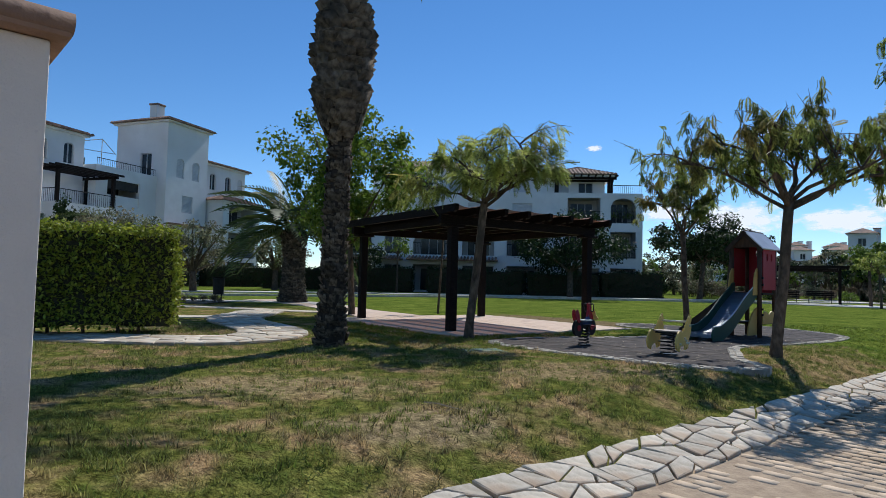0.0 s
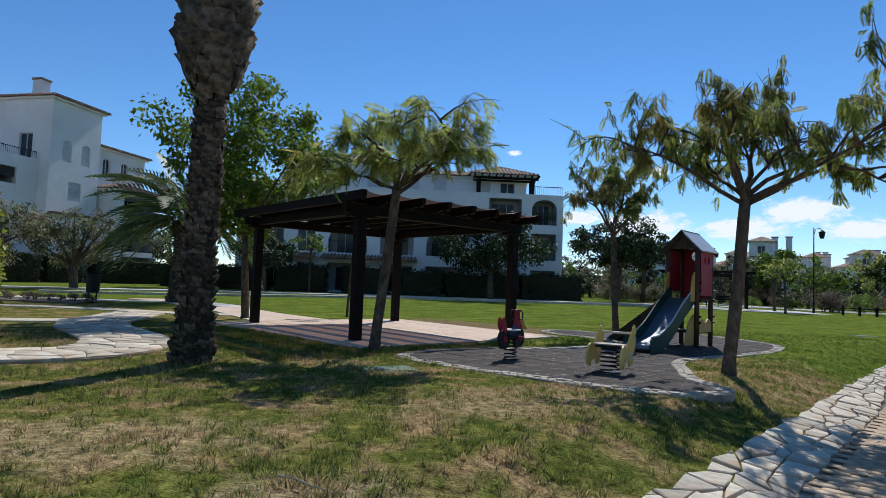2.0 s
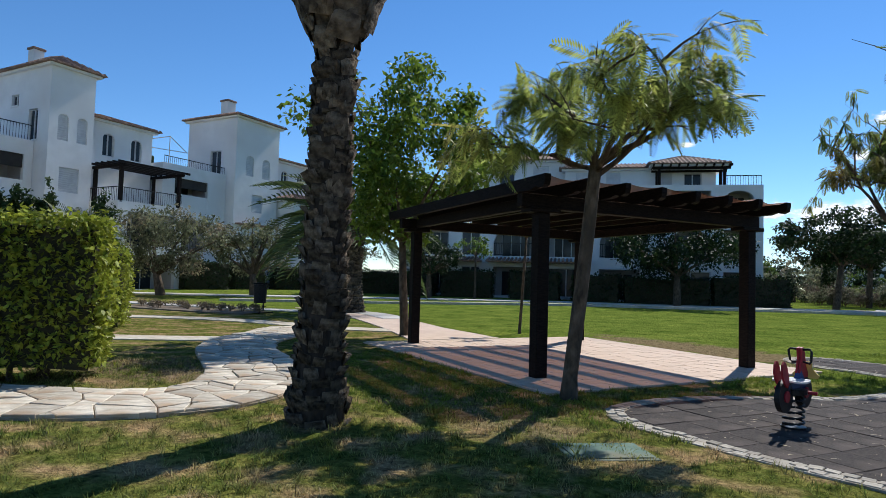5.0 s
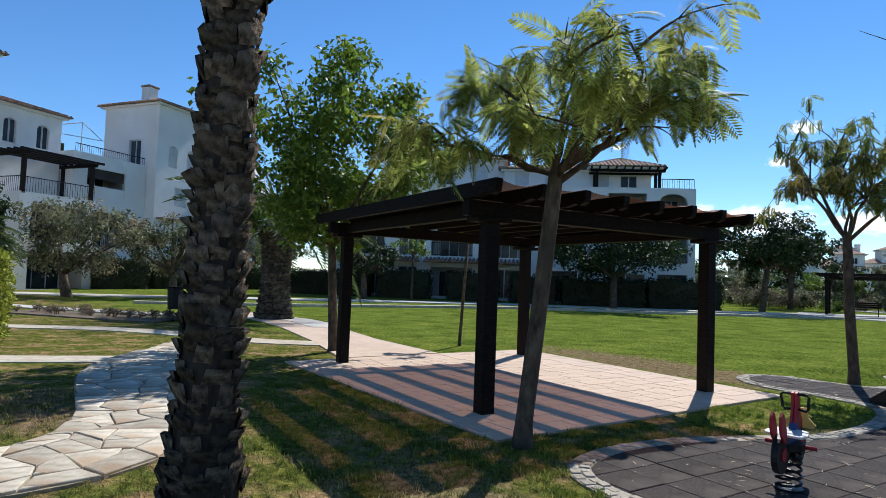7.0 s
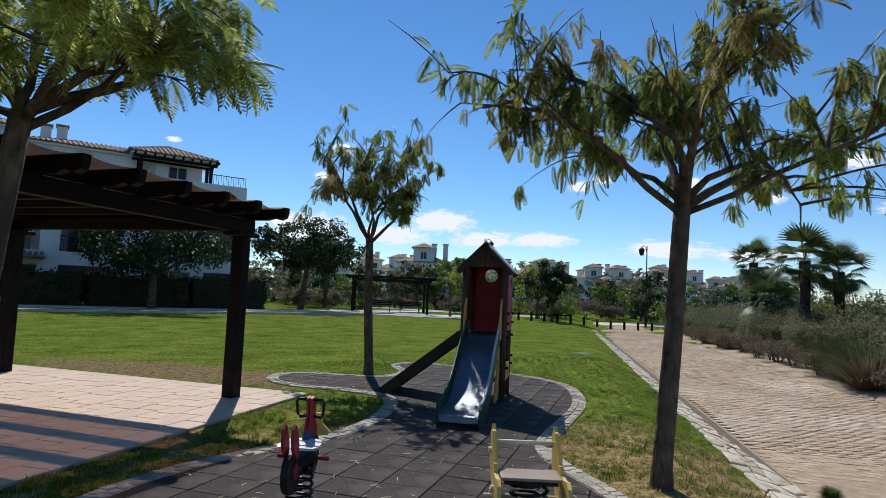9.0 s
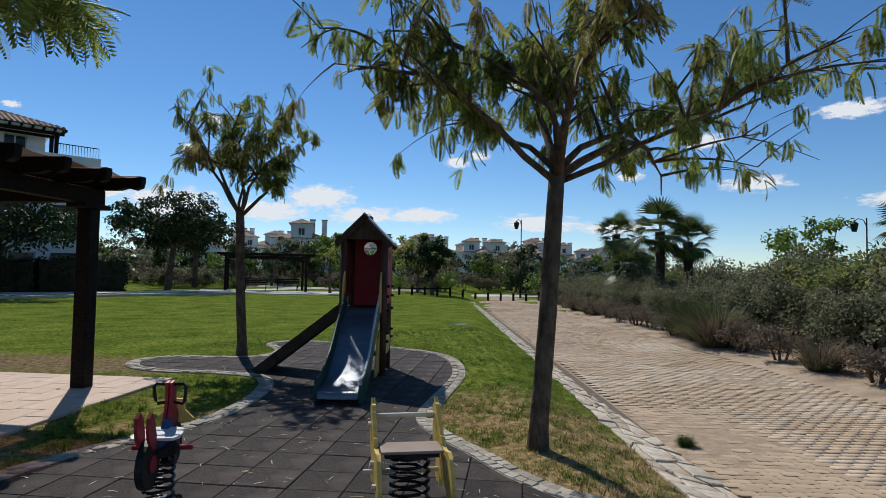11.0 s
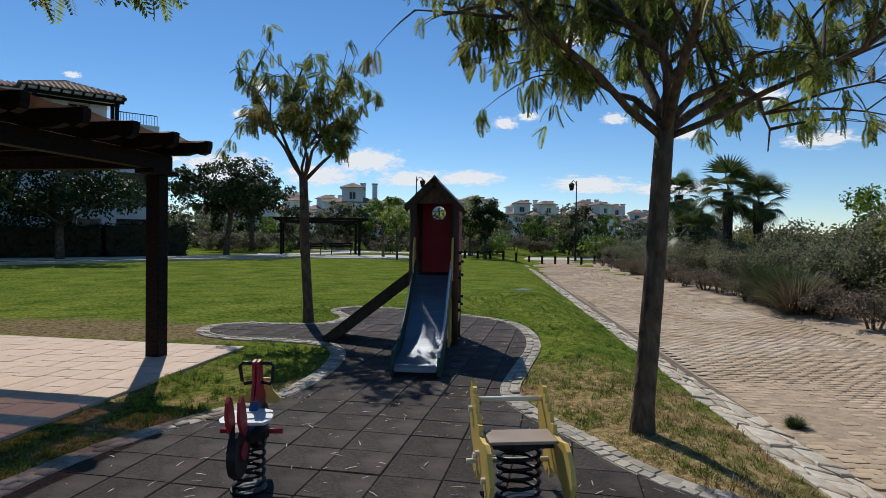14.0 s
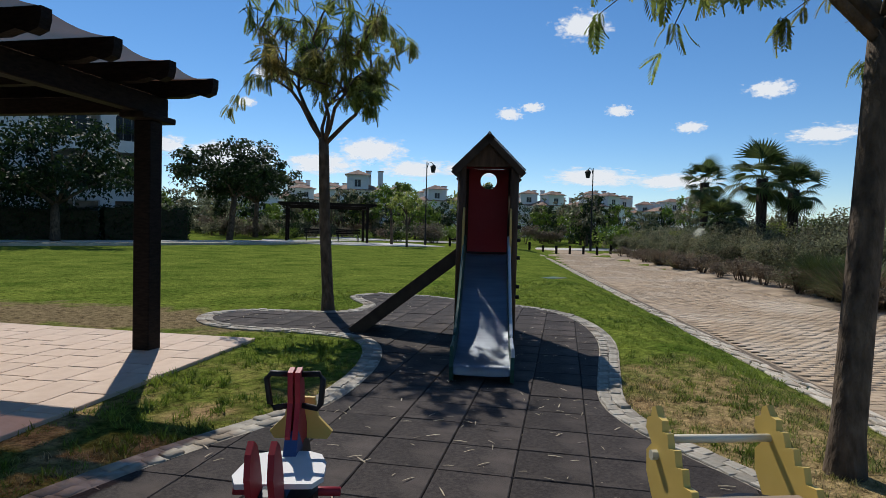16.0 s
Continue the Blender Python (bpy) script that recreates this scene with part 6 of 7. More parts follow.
street_lamp(29.6, 44.6, 6.1, 0)
street_lamp(38.5, 36.5, 5.9, 180)
street_lamp(-15.5, 62.0, 5.6, 0)
street_lamp(42.5, 15.0, 5.2, 90)

bin_ = thing("litter_bin", pose(-9.9, 24.2, 0, 0, 0, 20), "dark slatted litter bin on a short post beside the path", "litter bin")
bm = bmesh.new()
tube(bm, [(0, 0, 0.32), (0, 0, 0.95)], [0.2, 0.23], 14)
part("bucket", bm, M_IRON, bin_)
bm = bmesh.new()
tube(bm, [(0, 0, 0.955), (0, 0, 1.0)], [0.25, 0.22], 14)
part("rim", bm, M_BEAM, bin_)
for x in (-0.12, 0.12):
    bm = bmesh.new()
    tube(bm, [(x, 0, -0.05), (x, 0, 0.33)], 0.025, 6)
    part("leg", bm, M_IRON, bin_)

fence = thing("post_fence", None, "low dark timber post-and-rail fence at the lane's end", "fence")
prev = None
for k in range(16):
    x, y = road_xy(48.5, 6.0 - k * 0.95)
    bm = bmesh.new()
    z = ground_z(np.float64(x), np.float64(y))
    box(bm, x - 0.06, x + 0.06, y - 0.06, y + 0.06, z - 0.1, z + 0.62)
    part("post", bm, M_BEAM, fence)
    if prev is not None and k < 6:
        bm = bmesh.new()
        tube(bm, [(*prev, z + 0.5), (x, y, z + 0.5)], 0.05, 6)
        part("rail", bm, M_BEAM, fence)
    prev = (x, y)

# far pavements
M_PALE = mat("pale concrete", (0.52, 0.49, 0.44), (0.62, 0.58, 0.52), 1.5, 0.9, c3=(0.46, 0.42, 0.37), coarse=0.3)


def band(name, pts, width, z, label, m_, h=0.03):
    P = catmull([(x, y, 0) for x, y in pts], 5)
    L_, R_ = [], []
    for i, p in enumerate(P):
        d = (P[min(i + 1, len(P) - 1)] - P[max(i - 1, 0)]).normalized()
        q = Vector((-d.y, d.x, 0)) * width / 2
        L_.append(p + q)
        R_.append(p - q)
    bm = bmesh.new()
    zz = [float(ground_z(np.float64(p.x), np.float64(p.y))) + z for p in P]
    top = [[bm.verts.new((q.x, q.y, zz[i])) for q in (L_[i], R_[i])] for i in range(len(P))]
    low = [[bm.verts.new((q.x, q.y, zz[i] - h - 0.1)) for q in (L_[i], R_[i])] for i in range(len(P))]
    for i in range(len(P) - 1):
        bm.faces.new((top[i][1], top[i + 1][1], top[i + 1][0], top[i][0]))
        bm.faces.new((top[i][0], top[i + 1][0], low[i + 1][0], low[i][0]))
        bm.faces.new((top[i + 1][1], top[i][1], low[i][1], low[i + 1][1]))
    return tagged(part(name, bm, m_), label, "path", kind="structure")


band("far_path", [(-32, 33), (-20, 36), (-10, 40), (0, 43.5), (10, 45.0), (18, 47.5), (26, 52), (36, 58)], 2.2, 0.03, "pale concrete path along the far edge of the green", M_PALE)
band("far_kerb", [(-16, 31.5), (-9, 34.5), (0, 39.0), (9, 40.6), (17, 43.2), (23, 47)], 0.5, 0.10, "low pale stone kerb along the green", M_STONE_I, 0.1)
band("side_path", [(-14, 19.6), (-10, 20.6), (-7.6, 20.4), (-5.2, 19.7), (-3.3, 19.9)], 0.8, 0.008, "pale stone side path", M_STONE_I)
band("side_path", [(-12, 15.2), (-8.5, 15.3), (-6.6, 15.9), (-5.75, 16.3)], 0.75, 0.008, "pale stone side path", M_STONE_I)
band("side_path", [(-22, 27.5), (-14, 26.2), (-9.6, 25.9), (-7.2, 26.6), (-4.9, 23.9)], 1.0, 0.02, "pale stone side path", M_PALE)
band("far_plaza", [(19, 49), (24, 46.8), (30, 45)], 7.0, 0.02, "pale paving under the far pergola", M_PALE)
band("far_street", [(30, 62), (44, 47), (58, 33)], 6.0, 0.02, "pale grey street beyond the lane's end", M_PALE)
band("flower_bed", [(-15.5, 24.6), (-12, 23.9), (-9.6, 23.6)], 1.6, 0.03, "brown mulched flower bed", M_GROUT)
SMALLBED = shrub_mesh("foliage", 0.42, 0.38, 420, 0.07, M_REDDISH, 95)
for k in range(15):
    shrub(SMALLBED, -15.2 + k * 0.4, 24.5 - k * 0.06 + rs.normal(0, 0.25), 0.03, rs.uniform(0, 360), rs.uniform(0.45, 0.8), "bed_plant", "small reddish bedding plant in a mulched bed", 0.16)
FARSHRUB = [shrub_mesh("foliage", 1.2, 1.5, 1100, 0.15, m_, 96 + i) for i, m_ in enumerate((M_DARKLEAF, M_BRIGHTLEAF, M_GREYLEAF, M_REDDISH))]
for k in range(190):
    a, d = rs.uniform(14, 62), rs.uniform(52, 90)
    x, y = 1.5 + d * math.sin(radians(a)), 9 + d * math.cos(radians(a))
    if abs((x - P0.x) * NRM.x + (y - P0.y) * NRM.y + 2.5) > 3.0 or d > 64:
        shrub(FARSHRUB[rs.integers(0, 4)], x, y, 0.0, rs.uniform(0, 360), rs.uniform(0.7, 1.5), "garden_shrub", "rounded garden shrub before the distant villas")
for k in range(96):
    a, d = rs.uniform(13, 66), rs.uniform(60, 98)
    leafy_tree("garden_tree", (1.5 + d * math.sin(radians(a)), 9 + d * math.cos(radians(a)), 0), rs.uniform(3.6, 5.6), 1.3, rs.uniform(1.4, 2.4), 900, 0.3, (M_DARKLEAF, M_BRIGHTLEAF, M_GREYLEAF)[k % 3], 200 + k, "leafy garden tree before the distant villas", 0.12, 0.8, 26, "tree", "distant garden trees")

# utility covers in the grass
M_COVER = mat("green cover", (0.06, 0.13, 0.09), (0.12, 0.19, 0.14), 8, 0.7, c3=(0.16, 0.15, 0.09))
for x, y, a in ((0.83, 10.12, 20), (14.8, 20.4, 10)):
    t = thing("valve_cover", pose(x, y, float(ground_z(np.float64(x), np.float64(y))), 0, 0, a), "faded green plastic irrigation cover sunk in the lawn", "valve cover")
    part("frame", soft_box(-0.34, 0.34, -0.24, 0.24, -0.05, -0.004, 0.008), M_COVER, t)
    part("lid", soft_box(-0.30, 0.30, -0.20, 0.20, -0.0035, 0.004, 0.003), M_COVER, t)


# ---- clouds: far sheets with ragged edges ----
def cloud_material(seed):
    m = bpy.data.materials.new("cloud")
    m.use_nodes = True
    nt = m.node_tree
    N, L = nt.nodes, nt.links
    for n in list(N):
        if n.type == "BSDF_PRINCIPLED":
            N.remove(n)
    tc = N.new("ShaderNodeTexCoord")
    mp = N.new("ShaderNodeMapping")
    mp.inputs["Location"].default_value = (seed * 3.7, seed * 1.3, 0)
    mp.inputs["Scale"].default_value = (2.2, 2.2, 2.2)
    L.new(tc.outputs["Object"], mp.inputs[0])
    n = N.new("ShaderNodeTexNoise")
    n.inputs["Scale"].default_value, n.inputs["Detail"].default_value, n.inputs["Roughness"].default_value = 1.5, 9, 0.68
    L.new(mp.outputs[0], n.inputs["Vector"])
    ln = N.new("ShaderNodeVectorMath")
    ln.operation = "LENGTH"
    sc = N.new("ShaderNodeMapping")
    sc.inputs["Scale"].default_value = (1.0, 1.25, 1)
    L.new(tc.outputs["Object"], sc.inputs[0])
    L.new(sc.outputs[0], ln.inputs[0])
    sub = N.new("ShaderNodeMath")
    sub.operation = "MULTIPLY_ADD"
    L.new(ln.outputs["Value"], sub.inputs[0])
    sub.inputs[1].default_value = -0.62
    L.new(n.outputs[0], sub.inputs[2])
    mr = N.new("ShaderNodeMapRange")
    mr.inputs[1].default_value, mr.inputs[2].default_value, mr.inputs[4].default_value = 0.02, 0.24, 0.97
    L.new(sub.outputs[0], mr.inputs[0])
    em, tp, ms = N.new("ShaderNodeEmission"), N.new("ShaderNodeBsdfTransparent"), N.new("ShaderNodeMixShader")
    em.inputs[0].default_value, em.inputs[1].default_value = (0.93, 0.96, 1.0, 1), 0.95
    L.new(mr.outputs[0], ms.inputs[0])
    L.new(tp.outputs[0], ms.inputs[1])
    L.new(em.outputs[0], ms.inputs[2])
    L.new(ms.outputs[0], N["Material Output"].inputs[0])
    return m


CLOUDS = [cloud_material(k) for k in range(4)]


def cloud(k, az_, el, w, h, d=1200):
    """A sheet facing the green, its middle at that bearing and height in degrees; w and h in degrees."""
    c = Vector((d * math.sin(radians(az_)) * math.cos(radians(el)), 8 + d * math.cos(radians(az_)) * math.cos(radians(el)), 1.5 + d * math.sin(radians(el))))
    bm = bmesh.new()
    for q in ((-1, -1, 0), (1, -1, 0), (1, 1, 0), (-1, 1, 0)):
        bm.verts.new(q)
    bm.faces.new(bm.verts[:])
    ob = part("backdrop", bm, CLOUDS[k % 4])
    ob.matrix_basis = look(c, (0, 8, 1.5)) @ Matrix.Diagonal((d * radians(w) * 0.62, d * radians(h) * 0.8, 1, 1))
    ob.visible_shadow = False
    tagged(ob, "small white fair-weather cloud low in the blue sky", "cloud", "", "structure")


for i, (a, e, w, h) in enumerate(((33.5, 7.0, 7, 2.6), (29, 5.6, 8, 2.2), (37.5, 5.4, 7, 2.0), (46.2, 10.6, 2.6, 1.2), (43.0, 5.6, 7, 1.7), (48.3, 11.2, 2.4, 1.0), (52.5, 18.0, 5.0, 2.6), (56.0, 10.8, 2.6, 1.1), (62.0, 9.2, 2.8, 1.1),
                                  (21, 5.8, 9, 3.4), (15.5, 6.5, 5, 1.8), (24.0, 13.2, 2.8, 1.2), (22.3, 10.6, 2.0, 1.0), (68, 12, 4, 1.6), (72, 8.2, 6, 1.6), (54, 5.0, 9, 1.8), (61, 4.6, 8, 1.6), (79, 13.5, 6, 1.6), (82, 6.5, 6, 1.6),
                                  (-12.5, 1.8, 4, 5), (-14.0, 3.6, 5, 2.2), (9.3, 12.4, 1.5, 0.6))):
    cloud(i, a, e, w, h)


# ---- stones, tiles, cobbles, pavers ----
def stone_mesh(name, poly, z0, z1, material, inset=0.012, tilt=(0, 0)):
    """A flat stone from a plan polygon: skirt and softened top edge; the origin at its middle."""
    cx, cy = sum(p[0] for p in poly) / len(poly), sum(p[1] for p in poly) / len(poly)
    V, F = [], []
    n = len(poly)
    for k, (zz, s_) in enumerate(((z0, 1.0), (z1 - 0.006, 1.0), (z1, None))):
        for x, y in poly:
            dx, dy = x - cx, y - cy
            ln = math.hypot(dx, dy) or 1
            q = 1.0 if s_ else max(0.6, 1 - inset / ln)
            V.append((dx * q, dy * q, zz + (tilt[0] * dx + tilt[1] * dy if k else 0)))
    for k in (0, 1):
        for i in range(n):
            j = (i + 1) % n
            F.append((k * n + i, k * n + j, (k + 1) * n + j, (k + 1) * n + i))
    me = bpy.data.meshes.new(name)
    me.from_pydata(V, [], F + [tuple(range(2 * n, 3 * n))])
    me.materials.append(material)
    return me, cx, cy


def shrink(poly, gap):
    cx, cy = sum(p[0] for p in poly) / len(poly), sum(p[1] for p in poly) / len(poly)
    out = []
    for x, y in poly:
        d = math.hypot(x - cx, y - cy) or 1
        k = max(0.3, 1 - gap / d)
        out.append((cx + (x - cx) * k, cy + (y - cy) * k))
    return out


def crazy_cells(centre, width, across, along, seed, jitter=0.3):
    """Irregular four- to six-sided cells along a curved path."""
    r = np.random.default_rng(seed)
    P = centre
    pts = []
    for i, p in enumerate(P):
        d = (P[min(i + 1, len(P) - 1)] - P[max(i - 1, 0)]).normalized()
        q = Vector((-d.y, d.x, 0))
        row = []
        for k in range(across + 1):
            u = k / across - 0.5
            edge = k in (0, across)
            w = width[i] if hasattr(width, "__len__") else width
            row.append(p + q * (u * w + (r.normal(0, 0.02) if edge else r.uniform(-jitter, jitter) * w / across)) + d * r.uniform(-jitter, jitter) * along)
        pts.append(row)
    cells = []
    for i in range(len(pts) - 1):
        for k in range(across):
            a, b, c, d = pts[i][k], pts[i + 1][k], pts[i + 1][k + 1], pts[i][k + 1]
            quad = [(v.x, v.y) for v in (d, c, b, a)]
            area = 0.5 * sum(quad[j][0] * quad[(j + 1) % 4][1] - quad[(j + 1) % 4][0] * quad[j][1] for j in range(4))
            if area < 0:
                quad = quad[::-1]
            if r.uniform() < 0.35:
                j = r.integers(0, 4)
                p0, p1, p2 = quad[j - 1], quad[j], quad[(j + 1) % 4]
                f = r.uniform(0.25, 0.45)
                cut = [(p1[0] + (p0[0] - p1[0]) * f, p1[1] + (p0[1] - p1[1]) * f), (p1[0] + (p2[0] - p1[0]) * f, p1[1] + (p2[1] - p1[1]) * f)]
                cells.append([cut[0], p1, cut[1]])
                quad = [q_ for jj, q_ in enumerate(quad) if jj != j]
                quad[(j) % 4:(j) % 4] = cut
            cells.append(quad)
    return cells


def even(P, step):
    """Points at equal steps along a polyline."""
    out, acc = [P[0]], 0.0
    for a, b in zip(P, P[1:]):
        d = (b - a).length
        while acc + d >= step:
            a = a + (b - a) * ((step - acc) / d)
            out.append(a)
            d = (b - a).length
            acc = 0.0
        acc += d
    return out


# stone path
pc = even(catmull([(-13, 9.3, 0), (-10, 9.6, 0), (-7, 9.95, 0), (-5, 10.05, 0), (-3.7, 10.4, 0), (-3.05, 11.2, 0), (-3.35, 12.4, 0), (-4.2, 13.6, 0), (-5.1, 14.8, 0), (-5.6, 16.0, 0), (-5.8, 17.4, 0), (-6.1, 19.2, 0)], 8), 0.31)
tagged(band("stone_path", [(p.x, p.y) for p in pc[::3]], 1.32, 0.006, "", M_EARTH), "winding crazy-paved path of pale flagstones across the lawn", "path")
stone_path = bpy.data.objects["stone_path"]
for c in crazy_cells(pc, 1.3, 4, 0.31, 3, 0.44):
    me, x, y = stone_mesh("flagstone", shrink(c, 0.006 + 0.008 * rng.uniform()), -0.03, 0.022 + rng.uniform(0, 0.012), M_STONE, 0.012, rng.normal(0, 0.012, 2))
    ob = new("flagstone", me)
    ob.parent, ob.location = stone_path, (x, y, 0)

# stone kerb channel along the lane
kc, kw = [], []
for s in np.arange(-9, 50, 0.25):
    w = 0.58 - 0.24 * float(sstep(8, 12, s))
    x, y = road_xy(s, -w / 2 + 0.02)
    kc.append(Vector((x, y, 0)))
    kw.append(w)
bm = bmesh.new()
for s0 in range(-10, 50, 2):
    q = [(*road_xy(s0, 0.04), -0.235), (*road_xy(s0, -0.62), -0.345), (*road_xy(s0 + 2, -0.62), -0.345), (*road_xy(s0 + 2, 0.04), -0.235)]
    bm.faces.new([bm.verts.new(v) for v in q])
channel = tagged(part("stone_kerb", bm, M_GROUT), "sloping kerb channel of pale irregular stones along the lane", "kerb", kind="structure")


def kerb_z(x, y):
    d = (x - P0.x) * NRM.x + (y - P0.y) * NRM.y
    return -0.215 + 0.165 * min(0.0, d)


restV, restF, made = [], [], 0
for c in crazy_cells(kc, kw, 3, 0.25, 9, 0.48):
    cx, cy = sum(p[0] for p in c) / len(c), sum(p[1] for p in c) / len(c)
    s_along = (cx - P0.x) * U.x + (cy - P0.y) * U.y
    z = kerb_z(cx, cy) + rng.uniform(-0.006, 0.014)
    tl = (NRM.x * 0.165 + rng.normal(0, 0.022), NRM.y * 0.165 + rng.normal(0, 0.022))
    if -1.5 < s_along < 20 and made < 300:
        me, x, y = stone_mesh("stone", shrink(c, 0.009 + 0.011 * rng.uniform()), -0.06, 0.0, M_STONE, 0.012, tl)
        ob = new("stone", me)
        ob.parent, ob.location = channel, (x, y, z)
        made += 1
    else:
        me, x, y = stone_mesh("stone", shrink(c, 0.009 + 0.011 * rng.uniform()), -0.06, 0.0, M_STONE, 0.012, tl)
        k = len(restV)
        restV += [(v.co.x + x, v.co.y + y, v.co.z + z) for v in me.vertices]
        restF += [tuple(i + k for i in p.vertices) for p in me.polygons]
        bpy.data.meshes.remove(me)
me = bpy.data.meshes.new("stones")
me.from_pydata(restV, [], restF)
me.materials.append(M_STONE_I)
ob = tagged(new("stones", me), kind="stuff")
ob.parent = channel


# rubber tiles
def clip(poly, axis, lim, keep_less):
    out = []
    for (p, q) in zip(poly, poly[1:] + poly[:1]):
        ip, iq = (p[axis] < lim) == keep_less, (q[axis] < lim) == keep_less
        if ip:
            out.append(p)
        if ip != iq:
            t = (lim - p[axis]) / (q[axis] - p[axis])
            out.append((p[0] + (q[0] - p[0]) * t, p[1] + (q[1] - p[1]) * t))
    return out


TA, TS = radians(38.5), 0.4
ct, st_ = math.cos(TA), math.sin(TA)
rot = [((x - 3) * ct + (y - 11) * st_, -(x - 3) * st_ + (y - 11) * ct) for x, y in PAD_C]
full = None
for i in range(-10, 26):
    for k in range(-16, 20):
        a, b = i * TS, k * TS
        q = rot
        for axis, lim, less in ((0, a + 0.003, False), (0, a + TS - 0.003, True), (1, b + 0.003, False), (1, b + TS - 0.003, True)):
            q = clip(q, axis, lim, less) if len(q) > 2 else []
        if len(q) < 3:
            continue
        area = abs(0.5 * sum(q[j][0] * q[(j + 1) % len(q)][1] - q[(j + 1) % len(q)][0] * q[j][1] for j in range(len(q))))
        if area < 0.004:
            continue
        if area > (TS - 0.006) ** 2 * 0.998:
            if full is None:
                full, _, _ = stone_mesh("rubber_tile", [(-TS / 2 + 0.003, -TS / 2 + 0.003), (TS / 2 - 0.003, -TS / 2 + 0.003), (TS / 2 - 0.003, TS / 2 - 0.003), (-TS / 2 + 0.003, TS / 2 - 0.003)], -0.03, 0.006, M_RUBBER, 0.008)
            me, cx, cy = full, a + TS / 2, b + TS / 2
        else:
            me, cx, cy = stone_mesh("rubber_tile", q, -0.03, 0.006, M_RUBBER, 0.006)
        ob = new("rubber_tile", me)
        ob.parent = play_pad
        ob.matrix_basis = pose(3 + cx * ct - cy * st_, 11 + cx * st_ + cy * ct, rng.normal(0, 0.0015), rng.normal(0, 0.25), rng.normal(0, 0.25), 38.5)

# cobble border of the pad
ring = even([Vector((x, y, 0)) for x, y in PAD_C + PAD_C[:1]], 0.108)
cob = [stone_mesh("cobble", [(-0.058, -0.05), (0.0, -0.056), (0.06, -0.048), (0.058, 0.045), (0.005, 0.054), (-0.06, 0.05)], -0.12, 0.016, M_COBBLE, 0.006)[0],
       stone_mesh("cobble", [(-0.055, -0.052), (0.058, -0.056), (0.054, 0.05), (-0.06, 0.046)], -0.12, 0.013, M_COBBLE, 0.006)[0]]
bm = bmesh.new()
rest_T, rest_R = [], []
made = 0
for i, p in enumerate(ring):
    d = (ring[(i + 1) % len(ring)] - ring[i - 1]).normalized()
    q = Vector((d.y, -d.x, 0))
    for row in (0, 1):
        c = p + q * (0.052 + 0.092 * row) + d * (0.05 * row)
        m_ = pose(c.x, c.y, rng.normal(0, 0.004) - 0.004 * row, rng.normal(0, 2), rng.normal(0, 2), math.degrees(math.atan2(d.y, d.x)) + rng.normal(0, 6)) @ Matrix.Diagonal((rng.uniform(0.74, 0.94), rng.uniform(0.72, 0.92), 1, 1))
        if (c.y < 14.0 or c.x > 8.6) and made < 300:
            ob = new("cobble", cob[rng.integers(0, 2)])
            ob.parent, ob.matrix_basis = play_pad, m_
            made += 1
        else:
            rest_T.append(np.array(m_.translation))
            rest_R.append(np.array(m_.to_3x3()))
V0 = [tuple(v.co) for v in cob[1].vertices]
F0_ = [tuple(p.vertices) for p in cob[1].polygons]
if rest_T:
    tagged(swarm("cobbles", V0, F0_, np.array(rest_R), np.array(rest_T), M_COBBLE_I, play_pad), kind="stuff")
bm = bmesh.new()
outer = []
for i, p in enumerate(ring):
    d = (ring[(i + 1) % len(ring)] - ring[i - 1]).normalized()
    outer.append(p + Vector((d.y, -d.x, 0)) * 0.2)
for i in range(len(ring)):
    j = (i + 1) % len(ring)
    a, b, c, d = ring[i], ring[j], outer[j], outer[i]
    bm.faces.new([bm.verts.new((v.x, v.y, 0.004)) for v in (d, c, b, a)])
    bm.faces.new([bm.verts.new(v) for v in ((d.x, d.y, -0.25), (c.x, c.y, -0.25), (c.x, c.y, 0.004), (d.x, d.y, 0.004))])
part("mortar", bm, M_COBBLE_I, play_pad, "pale mortar strip under the cobbles")

# patio slabs, in rows of two depths
ux, uy = Vector((4.1, 3.6)).normalized(), Vector((-3.7, 4.35)).normalized()
sizes = {}
for k in range(19):
    v0 = k * 0.306
    u = -rng.uniform(0, 0.4)
    while u < 5.46:
        w = (0.61, 0.46, 0.305)[rng.integers(0, 3)]
        a, b = max(u, 0.0), min(u + w, 5.46)
        if b - a > 0.1 and v0 < 5.6:
            key = round((b - a) * 40) / 40
            if key not in sizes:
                sizes[key] = stone_mesh("slab", [(-key / 2 + 0.002, -0.151), (key / 2 - 0.002, -0.151), (key / 2 - 0.002, 0.151), (-key / 2 + 0.002, 0.151)], -0.01, 0.010, M_PATIO, 0.005)[0]
            c = Vector((0.3, 12.4)) + ux * ((a + b) / 2) + uy * (v0 + 0.153)
            ob = new("slab", sizes[key])
            ob.parent = patio
            ob.matrix_basis = pose(c.x, c.y, 0.006 + rng.uniform(0, 0.002), 0, 0, math.degrees(math.atan2(ux.y, ux.x)))
        u += w

